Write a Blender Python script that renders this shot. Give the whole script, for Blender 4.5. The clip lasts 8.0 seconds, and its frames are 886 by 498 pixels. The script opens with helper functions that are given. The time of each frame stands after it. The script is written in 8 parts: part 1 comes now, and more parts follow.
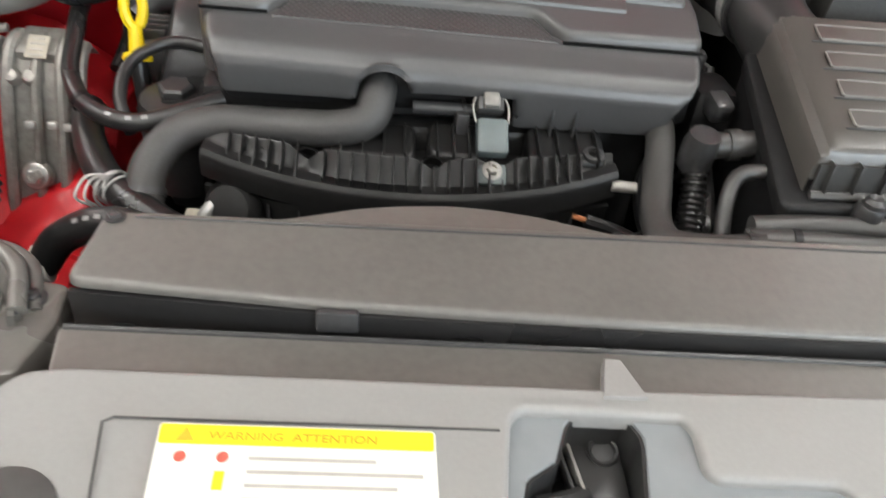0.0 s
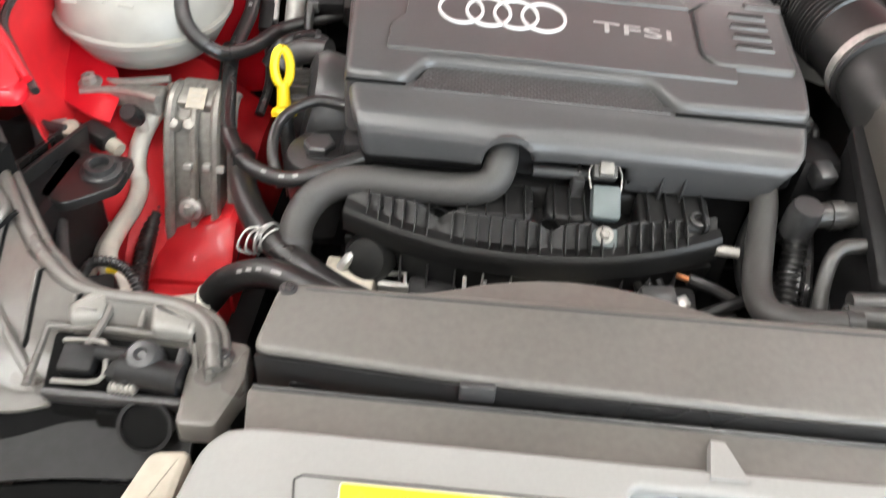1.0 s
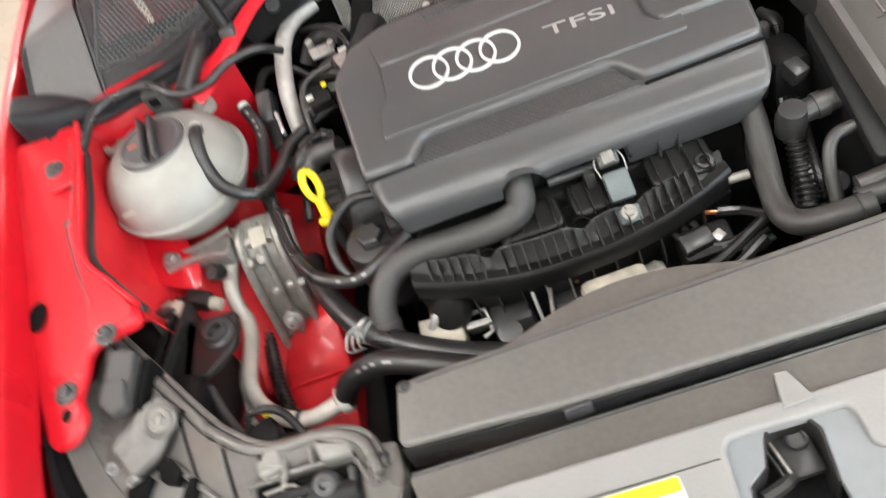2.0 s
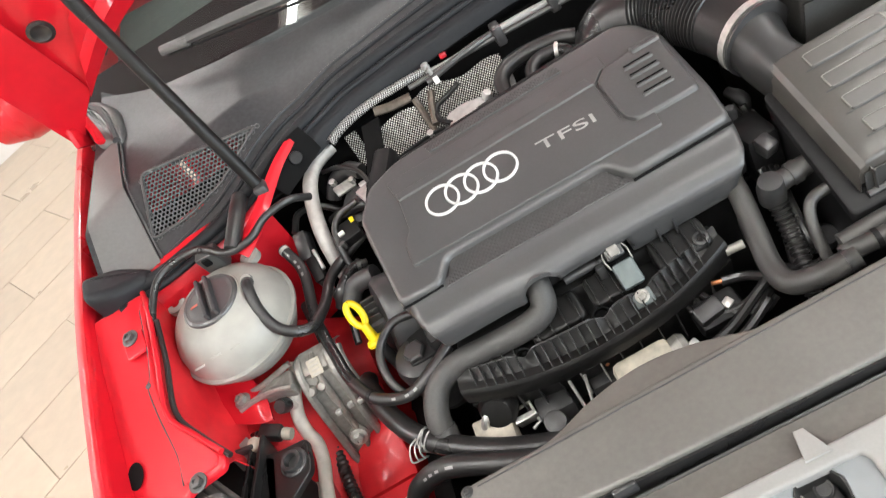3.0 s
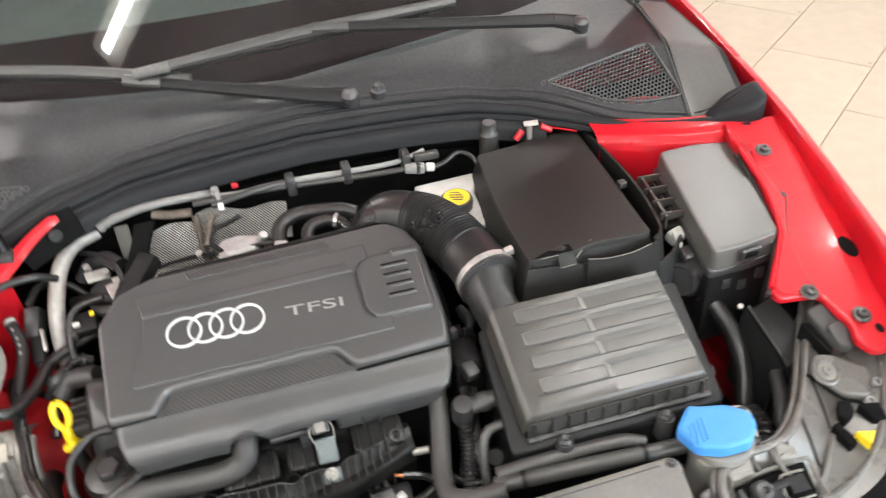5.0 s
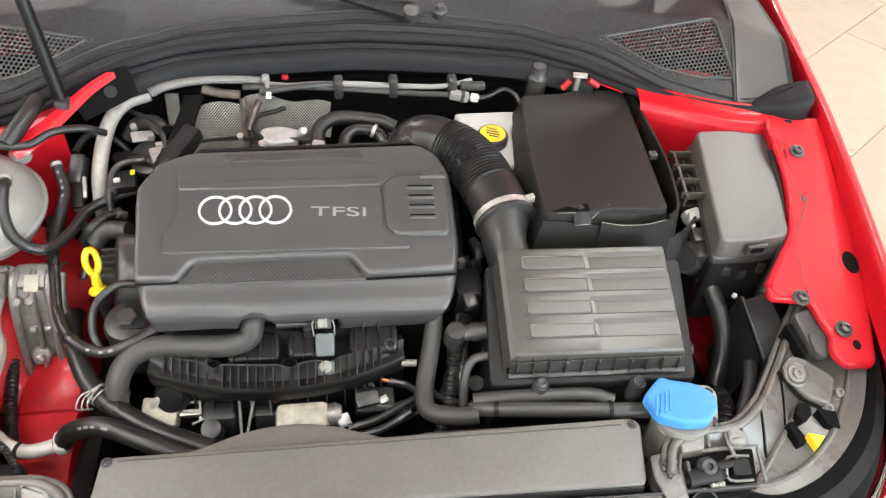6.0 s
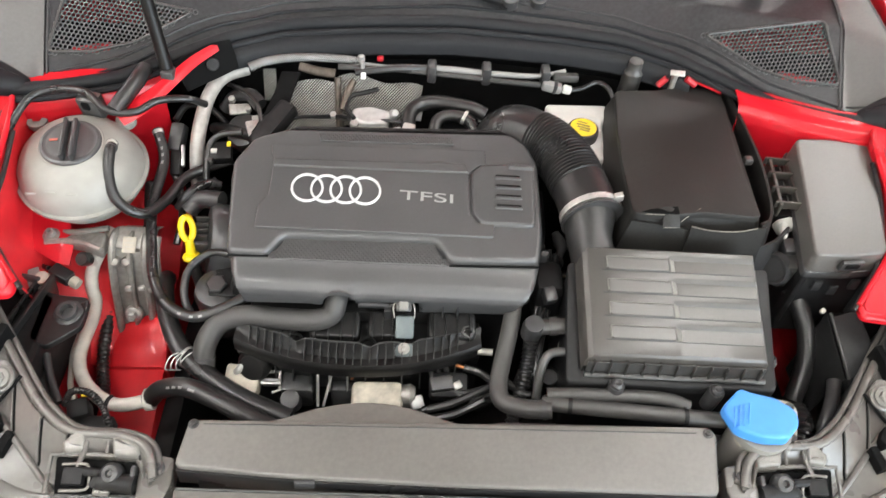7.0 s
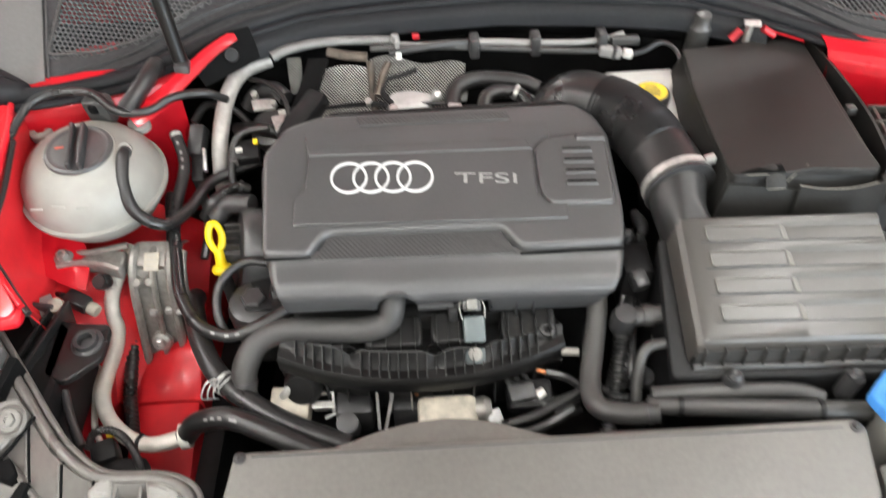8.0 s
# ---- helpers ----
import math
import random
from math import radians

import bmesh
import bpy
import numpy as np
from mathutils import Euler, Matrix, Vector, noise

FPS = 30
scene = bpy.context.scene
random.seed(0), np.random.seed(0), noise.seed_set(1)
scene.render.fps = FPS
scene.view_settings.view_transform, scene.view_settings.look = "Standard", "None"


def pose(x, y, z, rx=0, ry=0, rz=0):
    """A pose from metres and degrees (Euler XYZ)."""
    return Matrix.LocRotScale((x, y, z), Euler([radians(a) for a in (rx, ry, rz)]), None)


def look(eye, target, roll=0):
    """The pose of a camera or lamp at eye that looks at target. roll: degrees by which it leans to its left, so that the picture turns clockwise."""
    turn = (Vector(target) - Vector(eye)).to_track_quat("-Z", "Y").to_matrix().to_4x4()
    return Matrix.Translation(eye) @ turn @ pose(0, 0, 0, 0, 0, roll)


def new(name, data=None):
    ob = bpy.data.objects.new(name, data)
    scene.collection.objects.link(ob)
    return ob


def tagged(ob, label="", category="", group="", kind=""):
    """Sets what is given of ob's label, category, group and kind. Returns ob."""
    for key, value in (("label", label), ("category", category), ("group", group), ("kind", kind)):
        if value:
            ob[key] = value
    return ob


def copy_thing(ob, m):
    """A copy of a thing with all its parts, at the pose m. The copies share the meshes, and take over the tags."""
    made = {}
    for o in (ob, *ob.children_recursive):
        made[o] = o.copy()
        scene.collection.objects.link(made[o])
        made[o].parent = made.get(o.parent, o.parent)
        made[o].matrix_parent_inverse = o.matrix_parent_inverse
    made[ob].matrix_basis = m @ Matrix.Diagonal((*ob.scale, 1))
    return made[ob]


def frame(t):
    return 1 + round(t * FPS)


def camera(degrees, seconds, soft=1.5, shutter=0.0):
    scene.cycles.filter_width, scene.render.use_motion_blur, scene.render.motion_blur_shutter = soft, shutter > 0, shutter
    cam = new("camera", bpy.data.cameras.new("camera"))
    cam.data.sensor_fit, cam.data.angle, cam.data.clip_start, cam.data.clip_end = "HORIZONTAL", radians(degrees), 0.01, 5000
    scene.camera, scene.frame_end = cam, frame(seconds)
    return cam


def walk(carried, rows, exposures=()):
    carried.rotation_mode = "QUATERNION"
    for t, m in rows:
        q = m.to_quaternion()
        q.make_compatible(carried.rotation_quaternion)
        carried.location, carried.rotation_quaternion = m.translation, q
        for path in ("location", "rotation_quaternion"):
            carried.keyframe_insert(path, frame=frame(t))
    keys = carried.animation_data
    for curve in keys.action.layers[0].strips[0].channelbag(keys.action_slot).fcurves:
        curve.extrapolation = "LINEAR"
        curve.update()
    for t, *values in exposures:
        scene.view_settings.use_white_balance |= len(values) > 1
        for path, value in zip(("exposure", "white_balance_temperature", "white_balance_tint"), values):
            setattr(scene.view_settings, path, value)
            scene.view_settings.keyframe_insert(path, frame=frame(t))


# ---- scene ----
from mathutils.bvhtree import BVHTree

cam = camera(60.5, 8.0, 1.15, 0.4)
PATH = [
    (0, (-0.171, -0.426, 1.076), (0.015, 1.193, -0.084), 6.4),
    (0.2, (-0.181, -0.427, 1.089), (-0.050, 1.217, -0.043), 6.0),
    (0.5, (-0.197, -0.431, 1.111), (-0.172, 1.224, -0.013), 5.8),
    (0.8, (-0.216, -0.424, 1.138), (-0.222, 1.213, -0.012), 5.8),
    (1, (-0.224, -0.435, 1.181), (-0.219, 1.13, -0.063), 4.8),
    (1.2, (-0.216, -0.445, 1.198), (-0.328, 1.033, -0.144), 0.4),
    (1.4, (-0.212, -0.439, 1.225), (-0.426, 1.034, -0.111), -6.8),
    (1.5, (-0.208, -0.432, 1.246), (-0.358, 1.062, -0.075), -10.3),
    (1.8, (-0.188, -0.434, 1.298), (-0.329, 1.016, -0.072), -18.1),
    (2, (-0.173, -0.439, 1.35), (-0.412, 1.004, -0.015), -26.7),
    (2.2, (-0.168, -0.445, 1.397), (-0.443, 1.018, 0.061), -32.2),
    (3.3, (-0.117, -0.482, 1.471), (-0.368, 1.104, 0.279), -36.6),
    (3.5, (-0.126, -0.472, 1.5), (-0.293, 1.091, 0.264), -34.0),
    (3.7, (-0.121, -0.466, 1.514), (-0.228, 1.087, 0.258), -32.2),
    (4, (-0.093, -0.467, 1.528), (-0.072, 1.099, 0.284), -26.1),
    (4.2, (-0.080, -0.470, 1.546), (0.010, 1.103, 0.314), -22.9),
    (4.5, (-0.067, -0.479, 1.569), (0.155, 1.097, 0.357), -16.4),
    (5, (-0.034, -0.492, 1.599), (0.309, 1.038, 0.359), -5.5),
    (5.2, (-0.022, -0.498, 1.607), (0.341, 0.988, 0.319), -1.1),
    (6.3, (-0.051, -0.513, 1.681), (0.174, 0.86, 0.244), 6.9),
    (6.5, (-0.06, -0.514, 1.683), (0.103, 0.863, 0.242), 6.2),
    (6.8, (-0.068, -0.506, 1.679), (0.052, 0.862, 0.225), 5.4),
    (7, (-0.073, -0.501, 1.68), (0.027, 0.847, 0.206), 4.9),
    (7.2, (-0.082, -0.490, 1.664), (-0.008, 0.819, 0.154), 3.0),
    (7.5, (-0.092, -0.464, 1.613), (-0.004, 0.872, 0.128), 0.7),
    (7.7, (-0.103, -0.448, 1.569), (-0.017, 0.858, 0.057), -1.1),
    (8, (-0.127, -0.431, 1.527), (-0.081, 0.975, 0.105), -1.3),
]
EXPOSURES = [(0.0, -0.28), (0.4, 0.10), (1.0, 0.18), (2.0, 0.06), (3.5, 0.0), (5.0, 0.02), (6.5, 0.04), (8.0, 0.03)]
walk(cam, [(t, look(eye, target, roll)) for t, eye, target, roll in PATH], EXPOSURES)

# ---- world and lamps ----
world = bpy.data.worlds.new("sky")
world.use_nodes = True
sky = world.node_tree.nodes.new("ShaderNodeTexSky")
sky.sky_type, sky.sun_disc = "NISHITA", False
sky.sun_elevation, sky.sun_rotation = radians(35), radians(200)
world.node_tree.links.new(sky.outputs[0], world.node_tree.nodes["Background"].inputs[0])
world.node_tree.nodes["Background"].inputs[1].default_value = 0.12
scene.world = world
ROOM = Matrix.Rotation(radians(37), 4, "Z")
glow = bpy.data.lights.new("window_daylight", "AREA")
glow.shape, glow.size, glow.size_y, glow.energy, glow.color = "RECTANGLE", 5.6, 2.4, 480.0, (0.80, 0.91, 1.0)
new("window_daylight", glow).matrix_world = ROOM @ look((0.5, -5.95, 1.6), (0.5, 0, 1.5))
LAMP_STRENGTH = 104.0


# ---- building helpers ----
def mat(name, color, rough=0.5, metal=0.0, vary=0.25, grain=60.0, bump=0.0, bump_scale=250.0,
        dust=0.0, dust_color=(0.32, 0.30, 0.27), coat=0.0, spec=0.5, blotch=9.0, rand=0.0, emit=0.0):
    """A principled material with grain, blotches, a thin dust film and fine relief."""
    m = bpy.data.materials.new(name)
    m.use_nodes = True
    nt = m.node_tree
    n, l = nt.nodes, nt.links
    b = n["Principled BSDF"]
    b.inputs["Metallic"].default_value = metal
    b.inputs["Coat Weight"].default_value = coat
    b.inputs["Coat Roughness"].default_value = 0.06
    b.inputs["Specular IOR Level"].default_value = spec
    tc = n.new("ShaderNodeTexCoord")

    def noise_node(scale, detail=4.0):
        t = n.new("ShaderNodeTexNoise")
        t.inputs["Scale"].default_value = scale
        t.inputs["Detail"].default_value = detail
        l.new(tc.outputs["Object"], t.inputs["Vector"])
        return t.outputs["Fac"]

    def ramp(src, lo, hi, a, c):
        r = n.new("ShaderNodeMapRange")
        r.inputs["From Min"].default_value, r.inputs["From Max"].default_value = lo, hi
        r.inputs["To Min"].default_value, r.inputs["To Max"].default_value = a, c
        l.new(src, r.inputs["Value"])
        return r.outputs["Result"]

    def mix(kind, fac, a, c):
        x = n.new("ShaderNodeMix")
        x.data_type, x.blend_type = "RGBA", kind
        for sock, val in ((x.inputs[0], fac), (x.inputs[6], a), (x.inputs[7], c)):
            if isinstance(val, (float, int)):
                sock.default_value = val
            elif isinstance(val, tuple):
                sock.default_value = (*val, 1)
            else:
                l.new(val, sock)
        return x.outputs[2]

    small, large = noise_node(grain), noise_node(blotch, 3.0)
    dark = tuple(c * (1 - vary) for c in color)
    light = tuple(min(1.0, c * (1 + vary)) for c in color)
    col = mix("MIX", ramp(small, 0.3, 0.7, 0.0, 1.0), dark, light)
    col = mix("MULTIPLY", 0.8, col, mix("MIX", ramp(large, 0.3, 0.7, 0, 1), (1 - vary * 0.6,) * 3, (1.0,) * 3))
    if rand:
        oi = n.new("ShaderNodeObjectInfo")
        col = mix("MULTIPLY", 1.0, col, mix("MIX", oi.outputs["Random"], (1 - rand,) * 3, (1.0,) * 3))
    ro = ramp(large, 0.25, 0.75, max(0.03, rough - 0.07), min(1, rough + 0.07))
    if dust:
        mask = ramp(noise_node(7.0, 8.0), 0.30, 0.78, dust * 0.45, dust)
        col = mix("MIX", mask, col, dust_color)
    l.new(col, b.inputs["Base Color"])
    l.new(ro, b.inputs["Roughness"])
    if bump:
        bn = n.new("ShaderNodeBump")
        bn.inputs["Strength"].default_value = bump
        bn.inputs["Distance"].default_value = 0.001
        l.new(noise_node(bump_scale, 3.0), bn.inputs["Height"])
        l.new(bn.outputs["Normal"], b.inputs["Normal"])
    if emit:
        b.inputs["Emission Color"].default_value = (1.0, 0.985, 0.97, 1)
        b.inputs["Emission Strength"].default_value = emit
    return m


def diamond(m, size, strength=0.6, holes=False, tilt=0.0):
    """Adds a woven diamond relief to a material; holes mixes a dark net into the base colour between the bright studs;
    tilt is the sheet's lean.
    """
    nt = m.node_tree
    n, l = nt.nodes, nt.links
    tc = n.new("ShaderNodeTexCoord")
    waves = []
    for turn in (42, -42):
        mp = n.new("ShaderNodeMapping")
        mp.inputs["Rotation"].default_value = (radians(-tilt), 0, radians(turn))
        w = n.new("ShaderNodeTexWave")
        w.inputs["Scale"].default_value = 0.314 / size
        l.new(tc.outputs["Object"], mp.inputs["Vector"])
        l.new(mp.outputs["Vector"], w.inputs["Vector"])
        waves.append(w.outputs["Fac"])
    mx = n.new("ShaderNodeMath")
    mx.operation = "MULTIPLY"
    l.new(waves[0], mx.inputs[0])
    l.new(waves[1], mx.inputs[1])
    if holes:
        b = n["Principled BSDF"]
        src = b.inputs["Base Color"].links[0].from_socket
        r = n.new("ShaderNodeMapRange")
        r.inputs["From Min"].default_value, r.inputs["From Max"].default_value = 0.22, 0.42
        l.new(mx.outputs[0], r.inputs["Value"])
        x = n.new("ShaderNodeMix")
        x.data_type = "RGBA"
        x.inputs[6].default_value = (0.022, 0.020, 0.018, 1)
        l.new(r.outputs["Result"], x.inputs[0])
        l.new(src, x.inputs[7])
        l.new(x.outputs[2], b.inputs["Base Color"])
    bn = n.new("ShaderNodeBump")
    bn.inputs["Strength"].default_value = strength
    bn.inputs["Distance"].default_value = 0.0035
    l.new(mx.outputs[0], bn.inputs["Height"])
    l.new(bn.outputs["Normal"], n["Principled BSDF"].inputs["Normal"])
    return m


def thing(name, at, label, category, group="", kind=""):
    ob = new(name)
    ob.location = at
    ob.empty_display_size = 0.02
    return tagged(ob, label, category, group, kind)


def root_of(ob):
    while ob.parent:
        ob = ob.parent
    return ob


def part(name, bm, material, parent=None, label="", smooth=True, sharp=38):
    """Links a bmesh, built in world places, as one mesh object under a thing or a part."""
    bmesh.ops.remove_doubles(bm, verts=bm.verts, dist=1e-6)
    bmesh.ops.recalc_face_normals(bm, faces=bm.faces)
    if parent is not None:
        bmesh.ops.translate(bm, verts=bm.verts, vec=-root_of(parent).location)
    if smooth:
        for f in bm.faces:
            f.smooth = len(f.verts) <= 8
        for e in bm.edges:
            if len(e.link_faces) == 2 and e.calc_face_angle(0) > radians(sharp):
                e.smooth = False
    me = bpy.data.meshes.new(name)
    bm.to_mesh(me)
    bm.free()
    me.materials.append(material)
    ob = new(name, me)
    if parent is not None:
        ob.parent = parent
    if label:
        ob["label"] = label
    return ob


def spline(points, steps=6):
    """A smooth run of places through the given ones."""
    p = [Vector(q) for q in points]
    if len(p) == 2:
        return [p[0].lerp(p[1], i / steps) for i in range(steps + 1)]
    p = [2 * p[0] - p[1], *p, 2 * p[-1] - p[-2]]
    out = []
    for i in range(1, len(p) - 2):
        for s in range(steps):
            t = s / steps
            a, b, c, d = p[i - 1], p[i], p[i + 1], p[i + 2]
            out.append(0.5 * ((2 * b) + (c - a) * t + (2 * a - 5 * b + 4 * c - d) * t * t + (3 * b - a - 3 * c + d) * t ** 3))
    out.append(p[-2])
    return out


def tube(points, r, n=12, steps=6, bm=None, wave=None, straight=False, squash=1.0):
    """A round hose along places; r is a number or a function of 0..1; wave=(rings, depth) makes bellows."""
    bm = bm or bmesh.new()
    path = [Vector(q) for q in points] if straight else spline(points, steps)
    if wave:
        length = sum((b - a).length for a, b in zip(path, path[1:]))
        count, fine, acc, k = wave[0] * 4, [], 0.0, 0
        for i in range(count + 1):
            want = length * i / count
            while k < len(path) - 2 and acc + (path[k + 1] - path[k]).length < want:
                acc += (path[k + 1] - path[k]).length
                k += 1
            seg = max((path[k + 1] - path[k]).length, 1e-9)
            fine.append(path[k].lerp(path[k + 1], min(1, (want - acc) / seg)))
        path = fine
    rings, normal = [], None
    for i, p in enumerate(path):
        d = (path[min(i + 1, len(path) - 1)] - path[max(i - 1, 0)]).normalized()
        if normal is None:
            normal = d.orthogonal().normalized()
        normal = (normal - d * normal.dot(d)).normalized()
        side = d.cross(normal)
        s = i / (len(path) - 1)
        rad = r(s) if callable(r) else r
        if wave:
            rad += wave[1] * (1 if i % 4 in (1, 2) else -1) * 0.5
        rings.append([bm.verts.new(p + rad * (math.cos(a) * normal + squash * math.sin(a) * side)) for a in [2 * math.pi * k / n for k in range(n)]])
    for a, b in zip(rings, rings[1:]):
        for k in range(n):
            bm.faces.new((a[k], a[(k + 1) % n], b[(k + 1) % n], b[k]))
    bm.faces.new(rings[0][::-1])
    bm.faces.new(rings[-1])
    return bm


def rounded(outline, radius, seg=4):
    """A plan outline with its corners rounded."""
    out, count = [], len(outline)
    for i in range(count):
        p, a, b = (Vector(outline[j % count]) for j in (i, i - 1, i + 1))
        da, db = (a - p), (b - p)
        r = min(radius, da.length * 0.45, db.length * 0.45)
        a, b = p + da.normalized() * r, p + db.normalized() * r
        for s in range(seg + 1):
            t = s / seg
            out.append(((1 - t) ** 2 * a + 2 * t * (1 - t) * p + t * t * b)[:])
    return out


def shrink(outline, d):
    """The outline moved inwards by d (outline counter-clockwise)."""
    out, count = [], len(outline)
    for i in range(count):
        p, a, b = (Vector(outline[j % count]) for j in (i, i - 1, i + 1))
        e1, e2 = (p - a), (b - p)
        e1 = e1.normalized() if e1.length > 1e-9 else e2.normalized()
        e2 = e2.normalized() if e2.length > 1e-9 else e1
        n = Vector((-e1.y - e2.y, e1.x + e2.x))
        n = n.normalized() if n.length > 1e-6 else Vector((-e1.y, e1.x))
        out.append((p + n * d)[:])
    return out


def ccw(outline):
    area = sum(a[0] * b[1] - b[0] * a[1] for a, b in zip(outline, outline[1:] + outline[:1]))
    return outline if area > 0 else outline[::-1]


def slab(outline, low, high, edge=0.003, seg=2, bm=None, taper=0.0):
    """A plate on a plan outline: low and high are heights or functions of (x, y); its upper edge is rounded."""
    bm = bm or bmesh.new()
    outline = ccw([tuple(p[:2]) for p in outline])
    lo = low if callable(low) else (lambda x, y: low)
    hi = high if callable(high) else (lambda x, y: high)
    wide = shrink(outline, -taper) if taper else outline
    rings = [[bm.verts.new((x, y, lo(x, y))) for x, y in wide]]
    for s in range(seg + 1):
        a = math.pi / 2 * s / seg
        o = shrink(outline, edge * (1 - math.cos(a))) if s else outline
        rings.append([bm.verts.new((x, y, hi(x, y) - edge * (1 - math.sin(a)))) for x, y in o])
    if edge > 0.0008:
        rings.append([bm.verts.new((x, y, hi(x, y))) for x, y in shrink(outline, edge + min(0.0012, edge * 0.4))])
    c = len(outline)
    for a, b in zip(rings, rings[1:]):
        for k in range(c):
            bm.faces.new((a[k], a[(k + 1) % c], b[(k + 1) % c], b[k]))
    bm.faces.new(rings[0][::-1])
    bm.faces.new(rings[-1])
    return bm


def rect(x0, y0, x1, y1):
    return [(x0, y0), (x1, y0), (x1, y1), (x0, y1)]


def box(center, size, edge=0.002, m=None, bm=None, seg=2):
    """A block with rounded edges, turned by m about its centre."""
    bm = bm or bmesh.new()
    made = bmesh.ops.create_cube(bm, size=1.0)["verts"]
    bmesh.ops.scale(bm, vec=size, verts=made)
    if edge:
        edges = list({e for v in made for e in v.link_edges})
        got = bmesh.ops.bevel(bm, geom=edges, offset=min(edge, min(size) * 0.45), segments=seg, affect="EDGES", profile=0.5)
        made = list({v for f in got["faces"] for v in f.verts} | {v for v in made if v.is_valid})
    bmesh.ops.transform(bm, matrix=Matrix.Translation(center) @ (m or Matrix()), verts=made)
    return bm


def lathe(profile, center, axis=(0, 0, 1), n=24, bm=None, squash=1.0):
    """A turned body: profile of (radius, height) along the axis from the centre."""
    bm = bm or bmesh.new()
    q = Vector((0, 0, 1)).rotation_difference(Vector(axis).normalized()).to_matrix()
    c, rings = Vector(center), []
    for r, h in profile:
        if r < 1e-6:
            rings.append([bm.verts.new(c + q @ Vector((0, 0, h)))])
        else:
            rings.append([bm.verts.new(c + q @ Vector((r * math.cos(2 * math.pi * k / n), squash * r * math.sin(2 * math.pi * k / n), h))) for k in range(n)])
    for a, b in zip(rings, rings[1:]):
        for k in range(n):
            va, vb = [a[k % len(a)], a[(k + 1) % len(a)]], [b[(k + 1) % len(b)], b[k % len(b)]]
            f = list(dict.fromkeys(va + vb))
            if len(f) > 2:
                bm.faces.new(f)
    for ring, flip in ((rings[0], True), (rings[-1], False)):
        if len(ring) > 2:
            bm.faces.new(ring[::-1] if flip else ring)
    return bm


def sheet(fn, nu, nv, thick=0.002, bm=None):
    """A curved panel of a true thickness from fn(u, v) on 0..1."""
    bm = bm or bmesh.new()
    top = [[Vector(fn(i / nu, j / nv)) for j in range(nv + 1)] for i in range(nu + 1)]
    low = []
    for i in range(nu + 1):
        row = []
        for j in range(nv + 1):
            du = top[min(i + 1, nu)][j] - top[max(i - 1, 0)][j]
            dv = top[i][min(j + 1, nv)] - top[i][max(j - 1, 0)]
            c = du.cross(dv)
            row.append(top[i][j] - (c.normalized() if c.length > 1e-12 else Vector((0, 0, 1))) * thick)
        low.append(row)
    a = [[bm.verts.new(p) for p in r] for r in top]
    b = [[bm.verts.new(p) for p in r] for r in low]
    for i in range(nu):
        for j in range(nv):
            bm.faces.new((a[i][j], a[i + 1][j], a[i + 1][j + 1], a[i][j + 1]))
            bm.faces.new((b[i][j + 1], b[i + 1][j + 1], b[i + 1][j], b[i][j]))
    rim = [(i, 0) for i in range(nu)] + [(nu, j) for j in range(nv)] + [(i, nv) for i in range(nu, 0, -1)] + [(0, j) for j in range(nv, 0, -1)]
    for (i, j), (k, m) in zip(rim, rim[1:] + rim[:1]):
        bm.faces.new((a[i][j], b[i][j], b[k][m], a[k][m]))
    return bm


def along(points, t):
    """The place at 0..1 on a run of straight pieces, by even parameter."""
    x = t * (len(points) - 1)
    i = min(int(x), len(points) - 2)
    return Vector(points[i]).lerp(Vector(points[i + 1]), x - i)


def ruled(rows, nu=24, nv=None, thick=0.002, smooth=True):
    """A panel through several lengthwise lines of places."""
    lines = [spline(r, 8) if smooth and len(r) > 2 else [Vector(p) for p in r] for r in rows]
    nv = nv or (len(rows) - 1)

    def fn(u, v):
        x = v * (len(lines) - 1)
        j = min(int(x), len(lines) - 2)
        return along(lines[j], u).lerp(along(lines[j + 1], u), x - j)

    return sheet(fn, nu, nv, thick)


def loft_rings(rings):
    """A closed body through rings of places."""
    bm = bmesh.new()
    loops = [[bm.verts.new(p) for p in r] for r in rings]
    for a, b in zip(loops, loops[1:]):
        for k in range(len(a)):
            bm.faces.new((a[k], a[(k + 1) % len(a)], b[(k + 1) % len(a)], b[k]))
    bm.faces.new(loops[0][::-1])
    bm.faces.new(loops[-1])
    return bm


def flip(points):
    return [(-p[0], *p[1:]) for p in points]


def bolt(name, at, axis, r, h, material, parent, washer=True):
    """A hexagon-head screw with its washer."""
    prof = [(r * 1.55, 0), (r * 1.6, h * 0.2), (r * 1.35, h * 0.3)] if washer else [(r * 1.2, 0)]
    bm = lathe(prof + [(r * 1.0, h * 0.3)], at, axis, 18)
    lathe([(r, h * 0.25), (r, h * 0.9), (r * 0.8, h), (r * 0.45, h), (r * 0.4, h * 0.7), (0, h * 0.7)], at, axis, 6, bm)
    return part(name, bm, material, parent)


def clamp_band(name, at, axis, r, width, material, parent, tab=True):
    """A spring or band clamp round a hose."""
    bm = lathe([(r, -width / 2), (r * 1.06, -width / 2), (r * 1.06, width / 2), (r, width / 2)], at, axis, 22)
    if tab:
        side = Vector(axis).orthogonal().normalized()
        q = Vector((0, 0, 1)).rotation_difference(Vector(axis)).to_matrix().to_4x4()
        box(Vector(at) + side * r * 1.12, (r * 0.3, r * 0.3, width * 0.9), 0.001, q, bm)
    return part(name, bm, material, parent)


